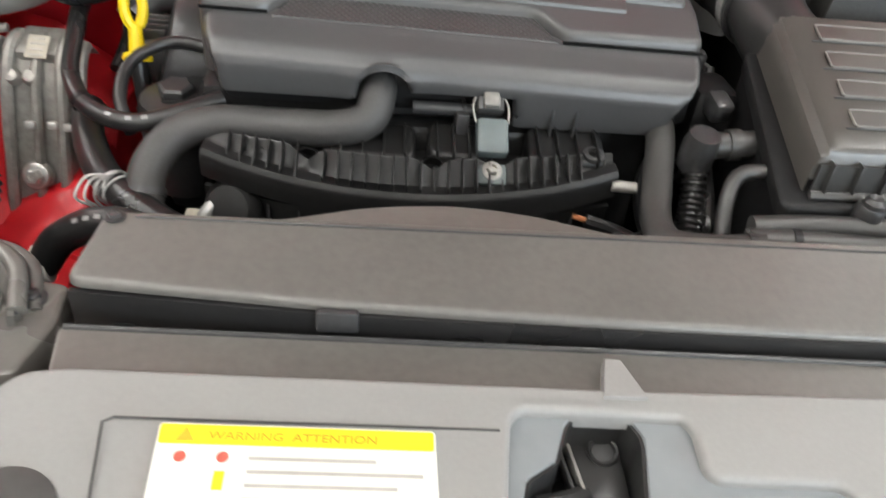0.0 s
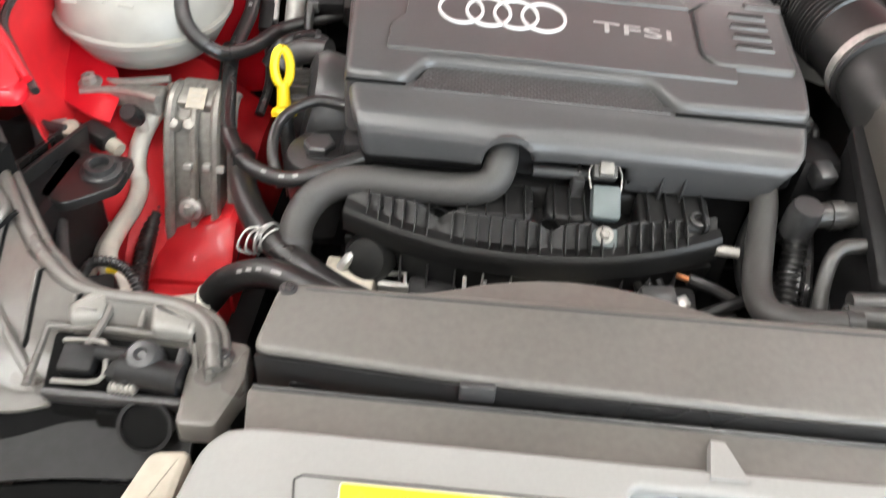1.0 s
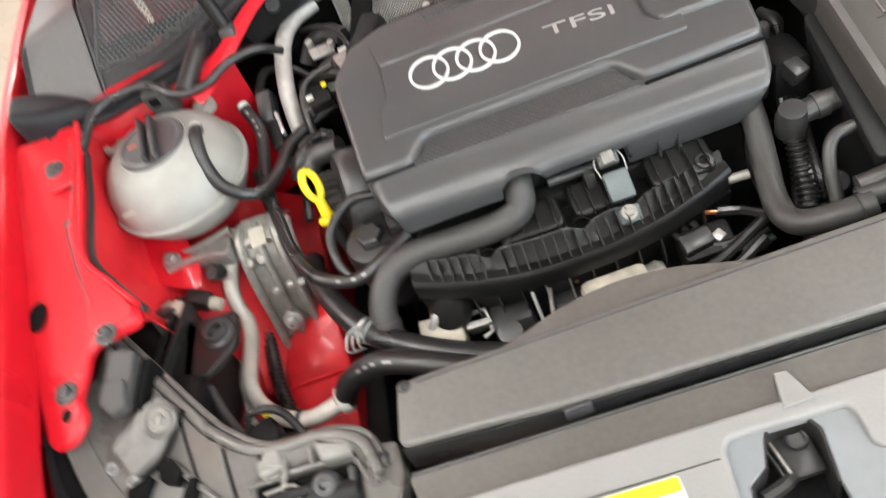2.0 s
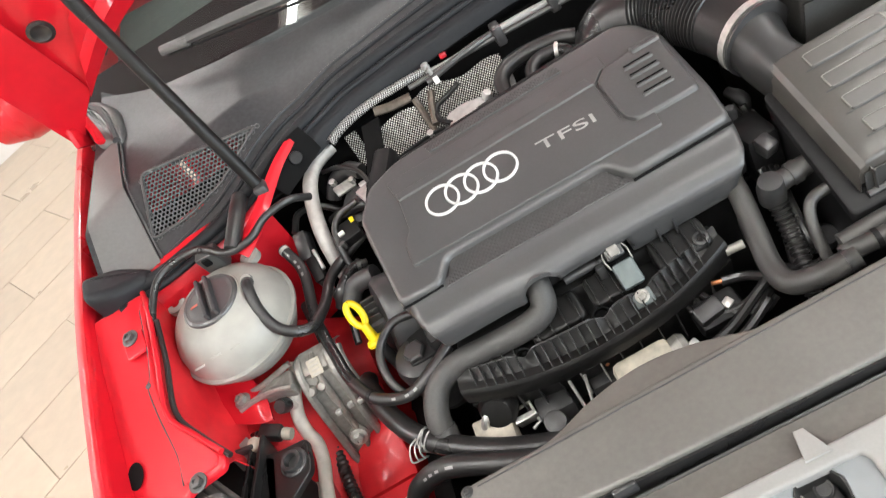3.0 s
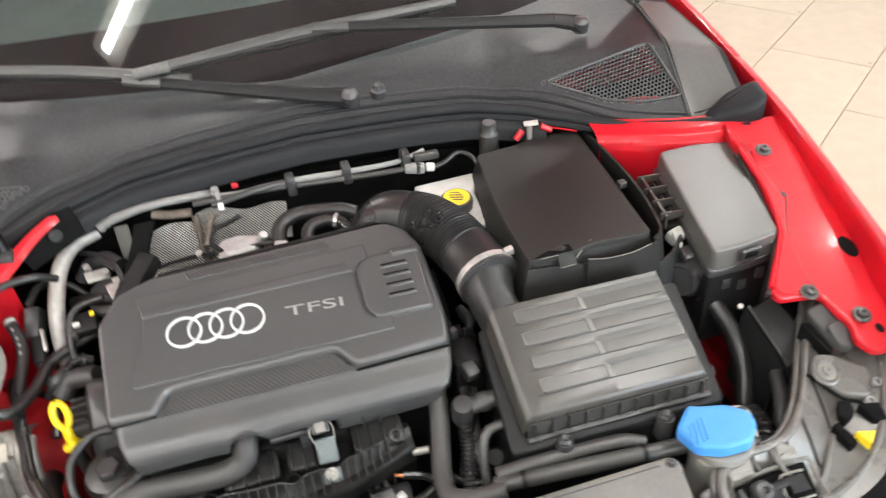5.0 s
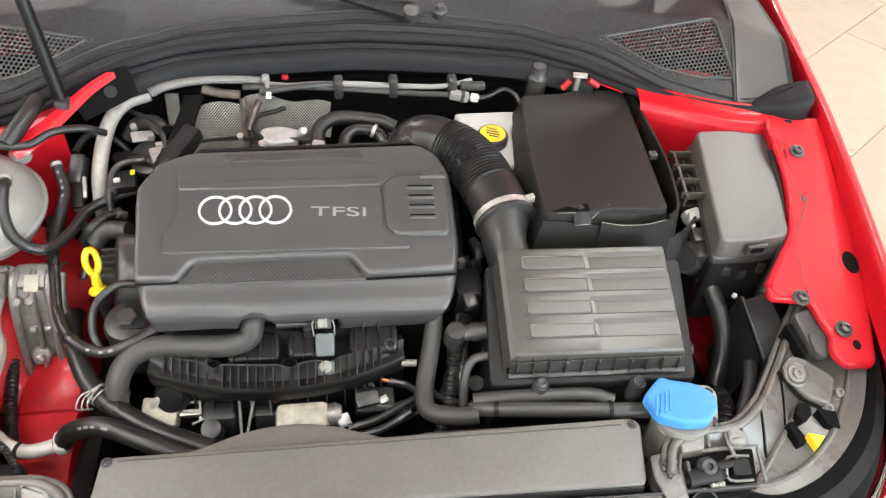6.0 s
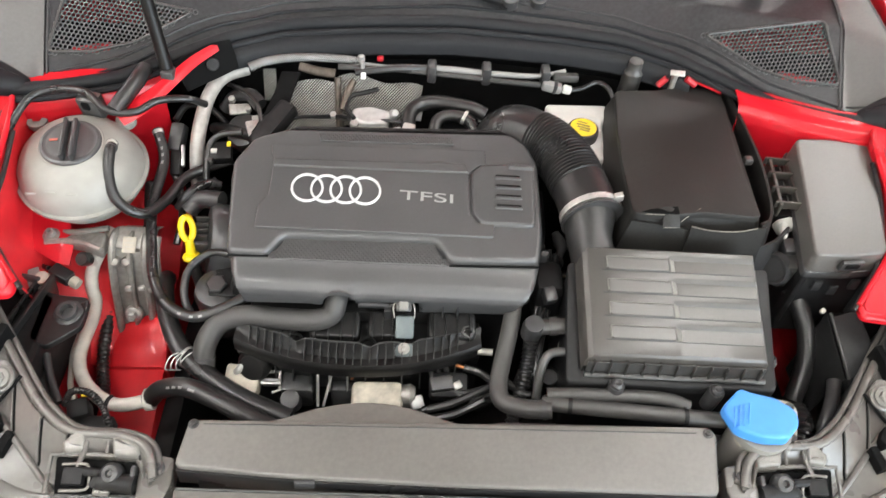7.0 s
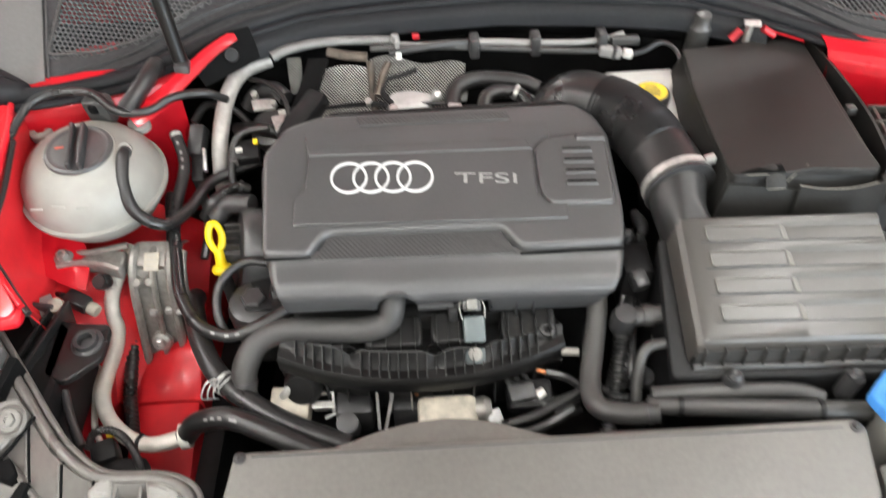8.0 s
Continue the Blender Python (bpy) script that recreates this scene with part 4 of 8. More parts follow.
wiper((0.10, 0.738, 0.988), (0.035, 0.752, 0.998), (-0.24, 0.832, 1.046), (-0.56, 0.950, 1.078), (-0.16, 0.822, 1.040))
wiper((0.55, 0.765, 1.030), (0.50, 0.775, 1.042), (0.10, 0.842, 1.078), (-0.246, 0.828, 1.064), (0.34, 0.870, 1.075))
nut = thing("screw_cap", (0.153, 0.748, 0.985), "black round screw cap on the scuttle", "screw cap")
part("base", lathe([(0.014, -0.01), (0.014, 0.004), (0.010, 0.006), (0.007, 0.014), (0, 0.016)], (0.153, 0.748, 0.985), (0, -0.3, 1), 16), PLASTIC, nut)

# ---- engine cover ----
def zc(x, y):
    return 0.8645 + 0.25 * (y - 0.281) - 0.03 * (x + 0.296)


cover = thing("engine_cover", (-0.11, 0.34, 0.78), "black plastic engine cover with silver rings and lettering", "engine cover")
top_plan = [(-0.335, 0.243), (-0.278, 0.243), (-0.257, 0.273), (-0.033, 0.277), (-0.010, 0.245), (0.122, 0.250), (0.129, 0.300), (0.129, 0.420), (0.112, 0.458), (0.085, 0.476), (-0.27, 0.460), (-0.318, 0.440), (-0.345, 0.395)]
skirt_plan = [(-0.338, 0.252), (0.124, 0.258), (0.133, 0.300), (0.133, 0.425), (0.118, 0.462), (0.09, 0.482), (-0.27, 0.466), (-0.322, 0.446), (-0.35, 0.395)]
top = part("top_panel", slab(rounded(top_plan, 0.010), lambda x, y: zc(x, y) - 0.028, zc, 0.006, 3), COVER, cover)
part("skirt", slab(rounded(skirt_plan, 0.016), lambda x, y: zc(x, y) - 0.075, lambda x, y: zc(x, y) - 0.014, 0.008, 3), COVER, cover)
part("front_band", slab([(-0.272, 0.240), (-0.016, 0.243), (-0.035, 0.279), (-0.255, 0.275)], lambda x, y: zc(x, y) - 0.03, lambda x, y: zc(x, y) - 0.009, 0.002), TEXTURED, cover, "diamond-textured recessed band")
part("rear_band", slab([(-0.215, 0.4385), (-0.005, 0.4455), (-0.010, 0.4590), (-0.220, 0.4520)], lambda x, y: zc(x, y) - 0.004, lambda x, y: zc(x, y) + 0.0024, 0.001), TEXTURED, cover)
inset = [(-0.290, 0.426), (-0.283, 0.385), (-0.285, 0.335), (-0.298, 0.318), (-0.299, 0.281), (0.054, 0.284), (0.056, 0.306), (0.030, 0.306), (0.018, 0.318), (0.018, 0.392), (0.034, 0.408), (0.045, 0.410), (0.045, 0.437)]
part("centre_panel", slab(rounded(inset, 0.003, 2), lambda x, y: zc(x, y) - 0.004, lambda x, y: zc(x, y) + 0.0034, 0.0012), COVER, cover)
part("ridge", slab([(-0.284, 0.398), (0.012, 0.408), (0.018, 0.392), (-0.282, 0.385)], lambda x, y: zc(x, y), lambda x, y: zc(x, y) + 0.0062, 0.0025), COVER, cover)
vent = part("vent_plate", slab(rounded([(0.022, 0.322), (0.036, 0.304), (0.118, 0.304), (0.122, 0.415), (0.040, 0.410), (0.022, 0.392)], 0.008), lambda x, y: zc(x, y) - 0.004, lambda x, y: zc(x, y) + 0.006, 0.004), COVER, cover)
for k in range(4):
    y = 0.330 + 0.0175 * k
    part("vent_slot", slab(rounded(rect(0.058, y, 0.100, y + 0.0045), 0.002), lambda x, y: zc(x, y), lambda x, y: zc(x, y) + 0.0086, 0.0018), COVER, vent)
    part("slot_gap", slab(rounded(rect(0.060, y + 0.0044, 0.098, y + 0.0064), 0.0008), lambda x, y: zc(x, y), lambda x, y: zc(x, y) + 0.0087, 0.0004), GAP, vent, "black vent slit")
part("vent_tab", slab(rounded(rect(0.080, 0.402, 0.122, 0.414), 0.004), lambda x, y: zc(x, y), lambda x, y: zc(x, y) + 0.009, 0.003), COVER, vent)


def lip_low(x):
    """Lower edge of the front lip: shallow before the hose arch, notched over the sensor, deep after it."""
    a = abs(x + 0.172)
    if a < 0.026:
        return 0.796 + math.sqrt(max(0, 0.026 ** 2 - a * a)) * 0.95
    if x < -0.172:
        return 0.790
    return 0.800 if x < -0.052 else 0.768


def lip_point(u, v):
    x0, x1 = -0.334 + 0.026 * max(0, v - 0.3), 0.126 - 0.046 * max(0, v - 0.3)
    x = x0 + (x1 - x0) * u
    end = max(0, abs(2 * u - 1) - 0.94) / 0.06
    back = 0.045 * end * end
    crease = 0.812 - 0.03 * (x + 0.1)
    prof = [(0.255, zc(x, 0.25) - 0.013), (0.243, zc(x, 0.24) - 0.0125), (0.236, zc(x, 0.24) - 0.016), (0.212, crease + 0.012), (0.2035, crease + 0.003), (0.2015, crease - 0.004), (0.206, 0.786), (0.212, 0.766)]
    t = v * (len(prof) - 1)
    i = min(int(t), len(prof) - 2)
    y, z = [prof[i][k] + (prof[i + 1][k] - prof[i][k]) * (t - i) for k in (0, 1)]
    low = lip_low(x)
    arch = math.exp(-((x + 0.172) / 0.028) ** 2)
    return (x, y + back - 0.007 * arch * v, max(z, low) if v > 0.5 else z)


part("rear_rim", slab(rounded([(-0.27, 0.463), (-0.26, 0.479), (0.07, 0.496), (0.10, 0.488), (0.092, 0.478)], 0.005), lambda x, y: zc(x, y) - 0.06, lambda x, y: zc(x, y) - 0.012, 0.006), PLASTIC_DARK, cover)
part("front_lip", sheet(lip_point, 150, 28, 0.003), COVER, cover)
part("lip_inner", box((-0.10, 0.245, 0.79), (0.43, 0.05, 0.04), 0.01), PLASTIC_DARK, cover)
for sx0, sx1 in ((-0.334, -0.276), (-0.012, 0.122)):
    part("seam", tube([(sx0, 0.2418, zc(sx0, 0.242) - 0.0085), (sx1, 0.2440 + 0.003 * (sx1 > 0), zc(sx1, 0.244) - 0.0085)], 0.0016, 6, 4), GAP, cover, "dark parting seam")
emblem = part("emblem", slab(rounded(rect(-0.262, 0.318, -0.108, 0.374), 0.02), lambda x, y: zc(x, y) - 0.002, lambda x, y: zc(x, y) + 0.0024, 0.0005), COVER, cover)
for k in range(4):
    cx, cy = -0.2285 + 0.0290 * k, 0.3505
    bm = bmesh.new()
    for i in range(40):
        a, b = 2 * math.pi * i / 40, 2 * math.pi * (i + 1) / 40
        q = []
        for r, h in ((0.0211, 0), (0.0216, 0.0025), (0.0243, 0.0025), (0.0248, 0)):
            for t in (a, b):
                x, y = cx + r * math.cos(t), cy + r * math.sin(t)
                q.append(bm.verts.new((x, y, zc(x, y) + 0.003 + h)))
        for i0 in (0, 2, 4):
            bm.faces.new((q[i0], q[i0 + 1], q[i0 + 3], q[i0 + 2]))
    part("ring", bm, CHROME, emblem, "silver ring")


def lettering(text, width, height, m, material, parent, name="lettering", depth=0.002):
    """Raised letters in the built-in font, fitted to a width and height and set at the pose m."""
    cu = bpy.data.curves.new(name, "FONT")
    cu.body, cu.extrude = text, 0.5
    ob = bpy.data.objects.new(name, cu)
    scene.collection.objects.link(ob)
    bpy.context.view_layer.update()
    me = bpy.data.meshes.new_from_object(ob.evaluated_get(bpy.context.evaluated_depsgraph_get()))
    bpy.data.objects.remove(ob)
    bm = bmesh.new()
    bm.from_mesh(me)
    bpy.data.meshes.remove(me)
    lo = [min(v.co[k] for v in bm.verts) for k in range(3)]
    hi = [max(v.co[k] for v in bm.verts) for k in range(3)]
    for v in bm.verts:
        v.co = ((v.co.x - lo[0]) / (hi[0] - lo[0]) * width, (v.co.y - lo[1]) / (hi[1] - lo[1]) * height, (v.co.z - lo[2]) / (hi[2] - lo[2]) * depth)
    bmesh.ops.transform(bm, matrix=m, verts=bm.verts)
    return part(name, bm, material, parent, smooth=False)


lettering("TFSI", 0.082, 0.0165, pose(-0.089, 0.340, zc(-0.089, 0.340) + 0.0025, 12.4, 2.6, -1.5), BADGE, cover)

# ---- expansion tank ----
tank = thing("expansion_tank", (-0.59, 0.415, 0.72), "cloudy white round coolant expansion tank with a black cap", "coolant tank")
AX = Vector((0.03, -0.16, 1.0)).normalized()
C = Vector((-0.592, 0.4215, 0.834))
part("lower_shell", lathe([(0.0, -0.060), (0.05, -0.057), (0.078, -0.042), (0.091, -0.020), (0.096, -0.004)], C, AX, 40), TANK, tank)
part("upper_shell", lathe([(0.096, -0.004), (0.1005, -0.004), (0.1010, 0.0015), (0.096, 0.003), (0.092, 0.022), (0.080, 0.042), (0.064, 0.055), (0.050, 0.060), (0.047, 0.064), (0.044, 0.064), (0, 0.064)], C, AX, 48), TANK, tank)
cap = part("cap", lathe([(0.0455, 0.056), (0.046, 0.0635), (0.044, 0.067), (0.040, 0.0685), (0.036, 0.0672), (0.034, 0.0678), (0, 0.0705)], C, AX, 40), COVER, tank, "ribbed black screw cap")
hm = pose(0, 0, 0, 9, 0, 8)
for dx in (-0.0075, 0.0075):
    part("handle", box(C + AX * 0.0735 + Vector((dx, 0, 0)), (0.0070, 0.078, 0.015), 0.003, hm), PLASTIC, cap)
part("print_bar", box(C + AX * 0.0707 + Vector((-0.024, 0.0, 0)), (0.012, 0.004, 0.0008), 0.0, hm), INK_RED, cap)
for ex, ey in ((-0.083, 0.069), (0.055, 0.080)):
    ear = lathe([(0.016, -0.006), (0.016, 0.004), (0.013, 0.006), (0.007, 0.006), (0.006, 0.001), (0, 0.001)], C + Vector((ex, ey, 0.038)), AX, 20)
    box(C + Vector((ex * 0.8, ey * 0.86, 0.022)), (0.02, 0.03, 0.02), 0.005, None, ear)
    part("ear", ear, TANK, tank)
part("nipple", tube([(-0.538, 0.432, 0.866), (-0.533, 0.426, 0.884), (-0.532, 0.418, 0.892)], 0.0085, 12, 4), TANK, tank)
for k in range(3):
    part("moulded_bar", box(C + Vector((-0.045 + 0.030 * k, -0.086, 0.026 + 0.003 * (k == 1))), (0.016, 0.003, 0.0012), 0.0003, pose(0, 0, 0, 52)), TANK, tank)
level = thing("level_sensor", (-0.60, 0.54, 0.86), "small grey electrical connector on the inner wing", "connector")
part("plug", box((-0.580, 0.496, 0.905), (0.036, 0.024, 0.044), 0.004, pose(0, 0, 0, 10, 0, -12)), PLASTIC_GREY, level)
part("latch", box((-0.584, 0.4825, 0.914), (0.012, 0.008, 0.014), 0.002, pose(0, 0, 0, 10, 0, -12)), GAP, level)


def hose(name, label, points, r, material=RUBBER, n=12, bars=(), clamps=(), steps=7, wave=None):
    t = thing(name, points[0], label, "hose" if "hose" in name else "pipe")
    part("tube", tube(points, r, n, steps, wave=wave), material, t)
    path = spline(points, 10)
    for f, side in bars:
        i = int(f * (len(path) - 2))
        p, d = path[i], (path[i + 1] - path[i]).normalized()
        rr = r(f) if callable(r) else r
        nrm = (Vector(side) - d * Vector(side).dot(d)).normalized()
        m = Matrix((d, nrm.cross(d), nrm)).transposed().to_4x4()
        part("print_bar", box(p + nrm * rr * 0.99, (0.0055, 0.0035, 0.0010), 0.0, m), PANEL_GREY, t, "white printed bar")
    for f, mtl in clamps:
        i = int(f * (len(path) - 2))
        rr = r(f) if callable(r) else r
        clamp_band("clamp", path[i], (path[i + 1] - path[i]).normalized(), rr * 1.02, 0.006, mtl, t)
    return t


UPF = (0, -0.6, 0.8)
hose("breather_hose", "thin black rubber hose curving from the expansion tank", [(-0.532, 0.418, 0.888), (-0.531, 0.400, 0.889), (-0.530, 0.371, 0.866), (-0.518, 0.350, 0.835), (-0.487, 0.352, 0.808), (-0.462, 0.391, 0.800), (-0.444, 0.448, 0.798), (-0.406, 0.470, 0.805), (-0.369, 0.479, 0.815)], 0.0085, clamps=[(0.05, PLASTIC)])
hose("coolant_hose", "black rubber coolant hose with white printing beside the engine mount", [(-0.495, 0.515, 0.845), (-0.478, 0.466, 0.82), (-0.485, 0.389, 0.790), (-0.471, 0.312, 0.775), (-0.457, 0.258, 0.766), (-0.430, 0.214, 0.757), (-0.386, 0.193, 0.754), (-0.344, 0.203, 0.762), (-0.312, 0.222, 0.768)], 0.0085,
     bars=[(0.06, UPF), (0.09, UPF), (0.12, UPF), (0.15, UPF), (0.72, UPF), (0.76, UPF), (0.8, UPF)], clamps=[(0.02, STEEL), (0.62, PLASTIC_DARK)])
hose("coolant_hose", "thick black coolant hose running down beside the engine mount", [(-0.462, 0.31, 0.70), (-0.452, 0.27, 0.724), (-0.430, 0.205, 0.722), (-0.392, 0.148, 0.712), (-0.319, 0.098, 0.698), (-0.233, 0.064, 0.685)], 0.0145)
clamp = thing("wire_clamp", (-0.393, 0.150, 0.70), "bright twisted wire clamp on the coolant hose", "hose clamp")
for k, (shift, ty, tz) in enumerate(((-0.005, 0.14, -0.22), (-0.002, -0.30, 0.14), (0.001, 0.26, 0.30), (0.004, -0.14, -0.18))):
    ax = Vector((0.80, -0.58 + ty, -0.12 + tz)).normalized()
    e1 = ax.cross(Vector((0, 0, 1))).normalized()
    e2 = ax.cross(e1)
    mid = Vector((-0.393, 0.149, 0.7125)) + Vector((0.80, -0.58, -0.1)) * shift
    part("wire", tube([mid + (e1 * math.cos(a) + e2 * math.sin(a)) * 0.0156 for a in [math.tau * j / 20 for j in range(21)]], 0.0011, 6, 1, straight=True), ALU, clamp)
for k in range(3):
    part("loop", tube([(-0.402 + 0.004 * k, 0.146, 0.728), (-0.412 + 0.006 * k, 0.136 - 0.004 * k, 0.730), (-0.418 + 0.008 * k, 0.124, 0.718), (-0.408 + 0.004 * k, 0.130, 0.706)], 0.0012, 6, 5), ALU, clamp)
hose("intake_hose", "matt grey-black foam-sleeved hose below the engine cover", [(-0.368, 0.138, 0.702), (-0.366, 0.160, 0.728), (-0.348, 0.186, 0.747), (-0.312, 0.195, 0.757), (-0.26, 0.190, 0.760), (-0.208, 0.185, 0.764), (-0.180, 0.190, 0.772), (-0.172, 0.205, 0.790), (-0.172, 0.235, 0.800)], 0.0165, FOAM, 16, clamps=[(0.06, PLASTIC)])
hose("radiator_hose", "thick glossy black radiator hose with white printing", [(-0.449, 0.107, 0.660), (-0.426, 0.106, 0.690), (-0.384, 0.097, 0.712), (-0.334, 0.076, 0.713), (-0.263, 0.045, 0.700), (-0.20, 0.02, 0.68)], 0.0142, RUBBER, 16,
     bars=[(0.34, UPF), (0.38, UPF), (0.42, UPF), (0.47, UPF), (0.51, UPF)])
tp = hose("refrigerant_pipe", "pale dusty metal air-conditioning pipe with clips", [(-0.552, 0.372, 0.748), (-0.567, 0.338, 0.735), (-0.586, 0.322, 0.700), (-0.588, 0.305, 0.675), (-0.582, 0.291, 0.662), (-0.579, 0.260, 0.655), (-0.581, 0.215, 0.652), (-0.577, 0.177, 0.652), (-0.557, 0.140, 0.654), (-0.523, 0.109, 0.656), (-0.490, 0.098, 0.657), (-0.447, 0.107, 0.659)], 0.0105, PIPE, clamps=[(0.88, PLASTIC_DARK)])
clamp_band("end_ring", (-0.449, 0.107, 0.660), (1, 0.12, 0.1), 0.0158, 0.012, STICKER, tp, False)
hose("refrigerant_pipe", "slim pale metal pipe beside the chassis leg", [(-0.604, 0.240, 0.640), (-0.598, 0.205, 0.640), (-0.591, 0.175, 0.640), (-0.582, 0.140, 0.640), (-0.566, 0.110, 0.640), (-0.560, 0.07, 0.63)], 0.0045, PIPE)
hose("wiring_conduit", "dark corrugated conduit beside the pale pipe", [(-0.566, 0.330, 0.655), (-0.570, 0.290, 0.625), (-0.568, 0.250, 0.612), (-0.560, 0.205, 0.608), (-0.548, 0.165, 0.608), (-0.535, 0.125, 0.615)], 0.0095, RUBBER, 10, wave=(26, 0.0014))
tv = thing("service_valve", (-0.60, 0.30, 0.73), "black capped service valve on the pale pipe", "valve")
part("stem", tube([(-0.577, 0.327, 0.716), (-0.580, 0.314, 0.738)], 0.0075, 10, 2), PIPE, tv)
part("cap", lathe([(0.0100, -0.002), (0.0115, 0.002), (0.0115, 0.016), (0.0095, 0.020), (0, 0.020)], (-0.580, 0.314, 0.738), (-0.15, -0.62, 0.75), 14), RUBBER, tv)
hose("charge_pipe", "dull pale metal pipe rising behind the engine", [(-0.36, 0.645, 0.885), (-0.398, 0.625, 0.880), (-0.419, 0.584, 0.868), (-0.430, 0.524, 0.835), (-0.434, 0.490, 0.79), (-0.434, 0.47, 0.74)], 0.0122, PIPE_DULL, 14)
bend = hose("vent_hose", "grey-black ribbed hose bending towards the radiator", [(0.090, 0.235, 0.775), (0.086, 0.206, 0.765), (0.076, 0.165, 0.748), (0.064, 0.115, 0.735), (0.068, 0.082, 0.735), (0.100, 0.066, 0.742), (0.135, 0.062, 0.748)], 0.0135, FOAM, 14, clamps=[(0.04, PLASTIC), (0.97, PLASTIC)])
hose("vent_pipe", "dark plastic pipe clipped behind the radiator shroud", [(0.130, 0.062, 0.748), (0.187, 0.054, 0.752), (0.300, 0.044, 0.752), (0.385, 0.038, 0.750)], 0.0115, PLASTIC_GREY, 12, clamps=[(0.25, PLASTIC_DARK), (0.8, PLASTIC_DARK)])
hose("vent_pipe", "dark plastic pipe lying beside another behind the shroud", [(0.135, 0.072, 0.755), (0.192, 0.070, 0.760), (0.298, 0.066, 0.760), (0.336, 0.056, 0.755)], 0.0095, PLASTIC_GREY, 12)

# ---- engine mount ----
mount = thing("engine_mount", (-0.51, 0.27, 0.64), "cast metal engine mount with a paper sticker", "engine mount")
def mount_line(k, dy=0.0):
    """One lengthwise line of the tower's front face, from its rear top edge down to the foot; k runs across."""
    run = [(0.366, 0.752), (0.356, 0.763), (0.341, 0.766), (0.326, 0.757), (0.313, 0.735), (0.303, 0.705), (0.288, 0.652), (0.272, 0.598)]
    x0, x1 = -0.537 + 0.056 * k, -0.552 + 0.064 * k
    return [(x0 + (x1 - x0) * i / 7, y + dy, z) for i, (y, z) in enumerate(run)]


def swept_block(depth):
    """The tower's body: a block with rounded edges swept along its front line."""
    left, right = spline(mount_line(0.0), 5), spline(mount_line(1.0), 5)
    rings = []
    for a, b in zip(left, right):
        back = Vector((0, 0.8, -0.6)) * depth
        c = (b - a).normalized() * 0.004
        rings.append([a + back, a + back * 0.15, a + c - back * 0.02, b - c - back * 0.02, b + back * 0.15, b + back])
    return loft_rings(rings)


tower = swept_block(0.034)
bmesh.ops.translate(tower, vec=(0, 0.007, -0.003), verts=tower.verts)
part("tower", tower, CAST, mount)
for k, rr in ((0.04, 0.0062), (0.50, 0.0050), (0.90, 0.0062)):
    part("rib", tube(mount_line(k, 0.001), rr, 8, 6, squash=1.0), CAST, mount)
part("outer_rib", tube([(x + 0.011, y + 0.006, z - 0.006) for x, y, z in mount_line(1.0)[2:7]], 0.0058, 8, 6), CAST, mount)
part("head_plate", box((-0.511, 0.344, 0.757), (0.050, 0.040, 0.018), 0.005, pose(0, 0, 0, 24, 0, -3)), CAST, mount)
for k in (0.12, 0.42):
    part("shoulder", lathe([(0.0085, -0.007), (0.009, 0.0), (0.006, 0.005), (0, 0.006)], Vector(mount_line(k)[4]) + Vector((0, 0.001, 0)), (0, -0.75, 0.65), 14), CAST, mount)
part("foot", box((-0.522, 0.288, 0.594), (0.066, 0.040, 0.014), 0.004, pose(0, 0, 0, 12)), CAST, mount)
arm_plan = [(-0.656, 0.352), (-0.652, 0.334), (-0.634, 0.328), (-0.606, 0.330), (-0.575, 0.322), (-0.552, 0.310), (-0.552, 0.352), (-0.580, 0.352), (-0.610, 0.350), (-0.640, 0.360)]
part("arm", slab(rounded(arm_plan, 0.008), 0.744, lambda x, y: 0.762 + 0.05 * (x + 0.60), 0.004, 3), CAST, mount)
for run in ([(-0.646, 0.357, 0.760), (-0.612, 0.349, 0.763), (-0.582, 0.351, 0.766), (-0.550, 0.354, 0.770)], [(-0.646, 0.331, 0.758), (-0.610, 0.331, 0.762), (-0.578, 0.323, 0.765), (-0.550, 0.310, 0.766)]):
    part("arm_rib", tube(run, 0.0048, 8, 6), CAST, mount)
part("sticker", box((-0.512, 0.3255, 0.7632), (0.021, 0.026, 0.0012), 0.0, pose(0, 0, 0, 36, 0, -3)), PAPER, mount, "worn paper sticker")
for k in range(4):
    part("print_bar", box((-0.512, 0.3170 + 0.0052 * k, 0.7580 + 0.0038 * k), (0.015 - 0.003 * (k % 2), 0.0022, 0.001), 0.0, pose(0, 0, 0, 36, 0, -3)), INK_SOFT, mount)
bolt("bolt", (-0.522, 0.281, 0.640), (0, -0.92, 0.35), 0.0085, 0.014, STEEL, mount)
part("bolt_ring", lathe([(0.015, -0.006), (0.016, 0.0), (0.013, 0.003), (0.012, -0.002)], (-0.522, 0.283, 0.639), (0, -0.92, 0.35), 22), CAST, mount)
for bx, by in ((-0.5215, 0.293), (-0.5005, 0.295), (-0.4835, 0.292)):
    part("cast_boss", box((bx, by, 0.6925), (0.010, 0.008, 0.010), 0.002, pose(0, 0, 0, 70)), STEEL, mount, "bright cast boss")
brk = thing("wing_bracket", (-0.63, 0.33, 0.74), "red bolted bracket on the inner wing", "bracket")
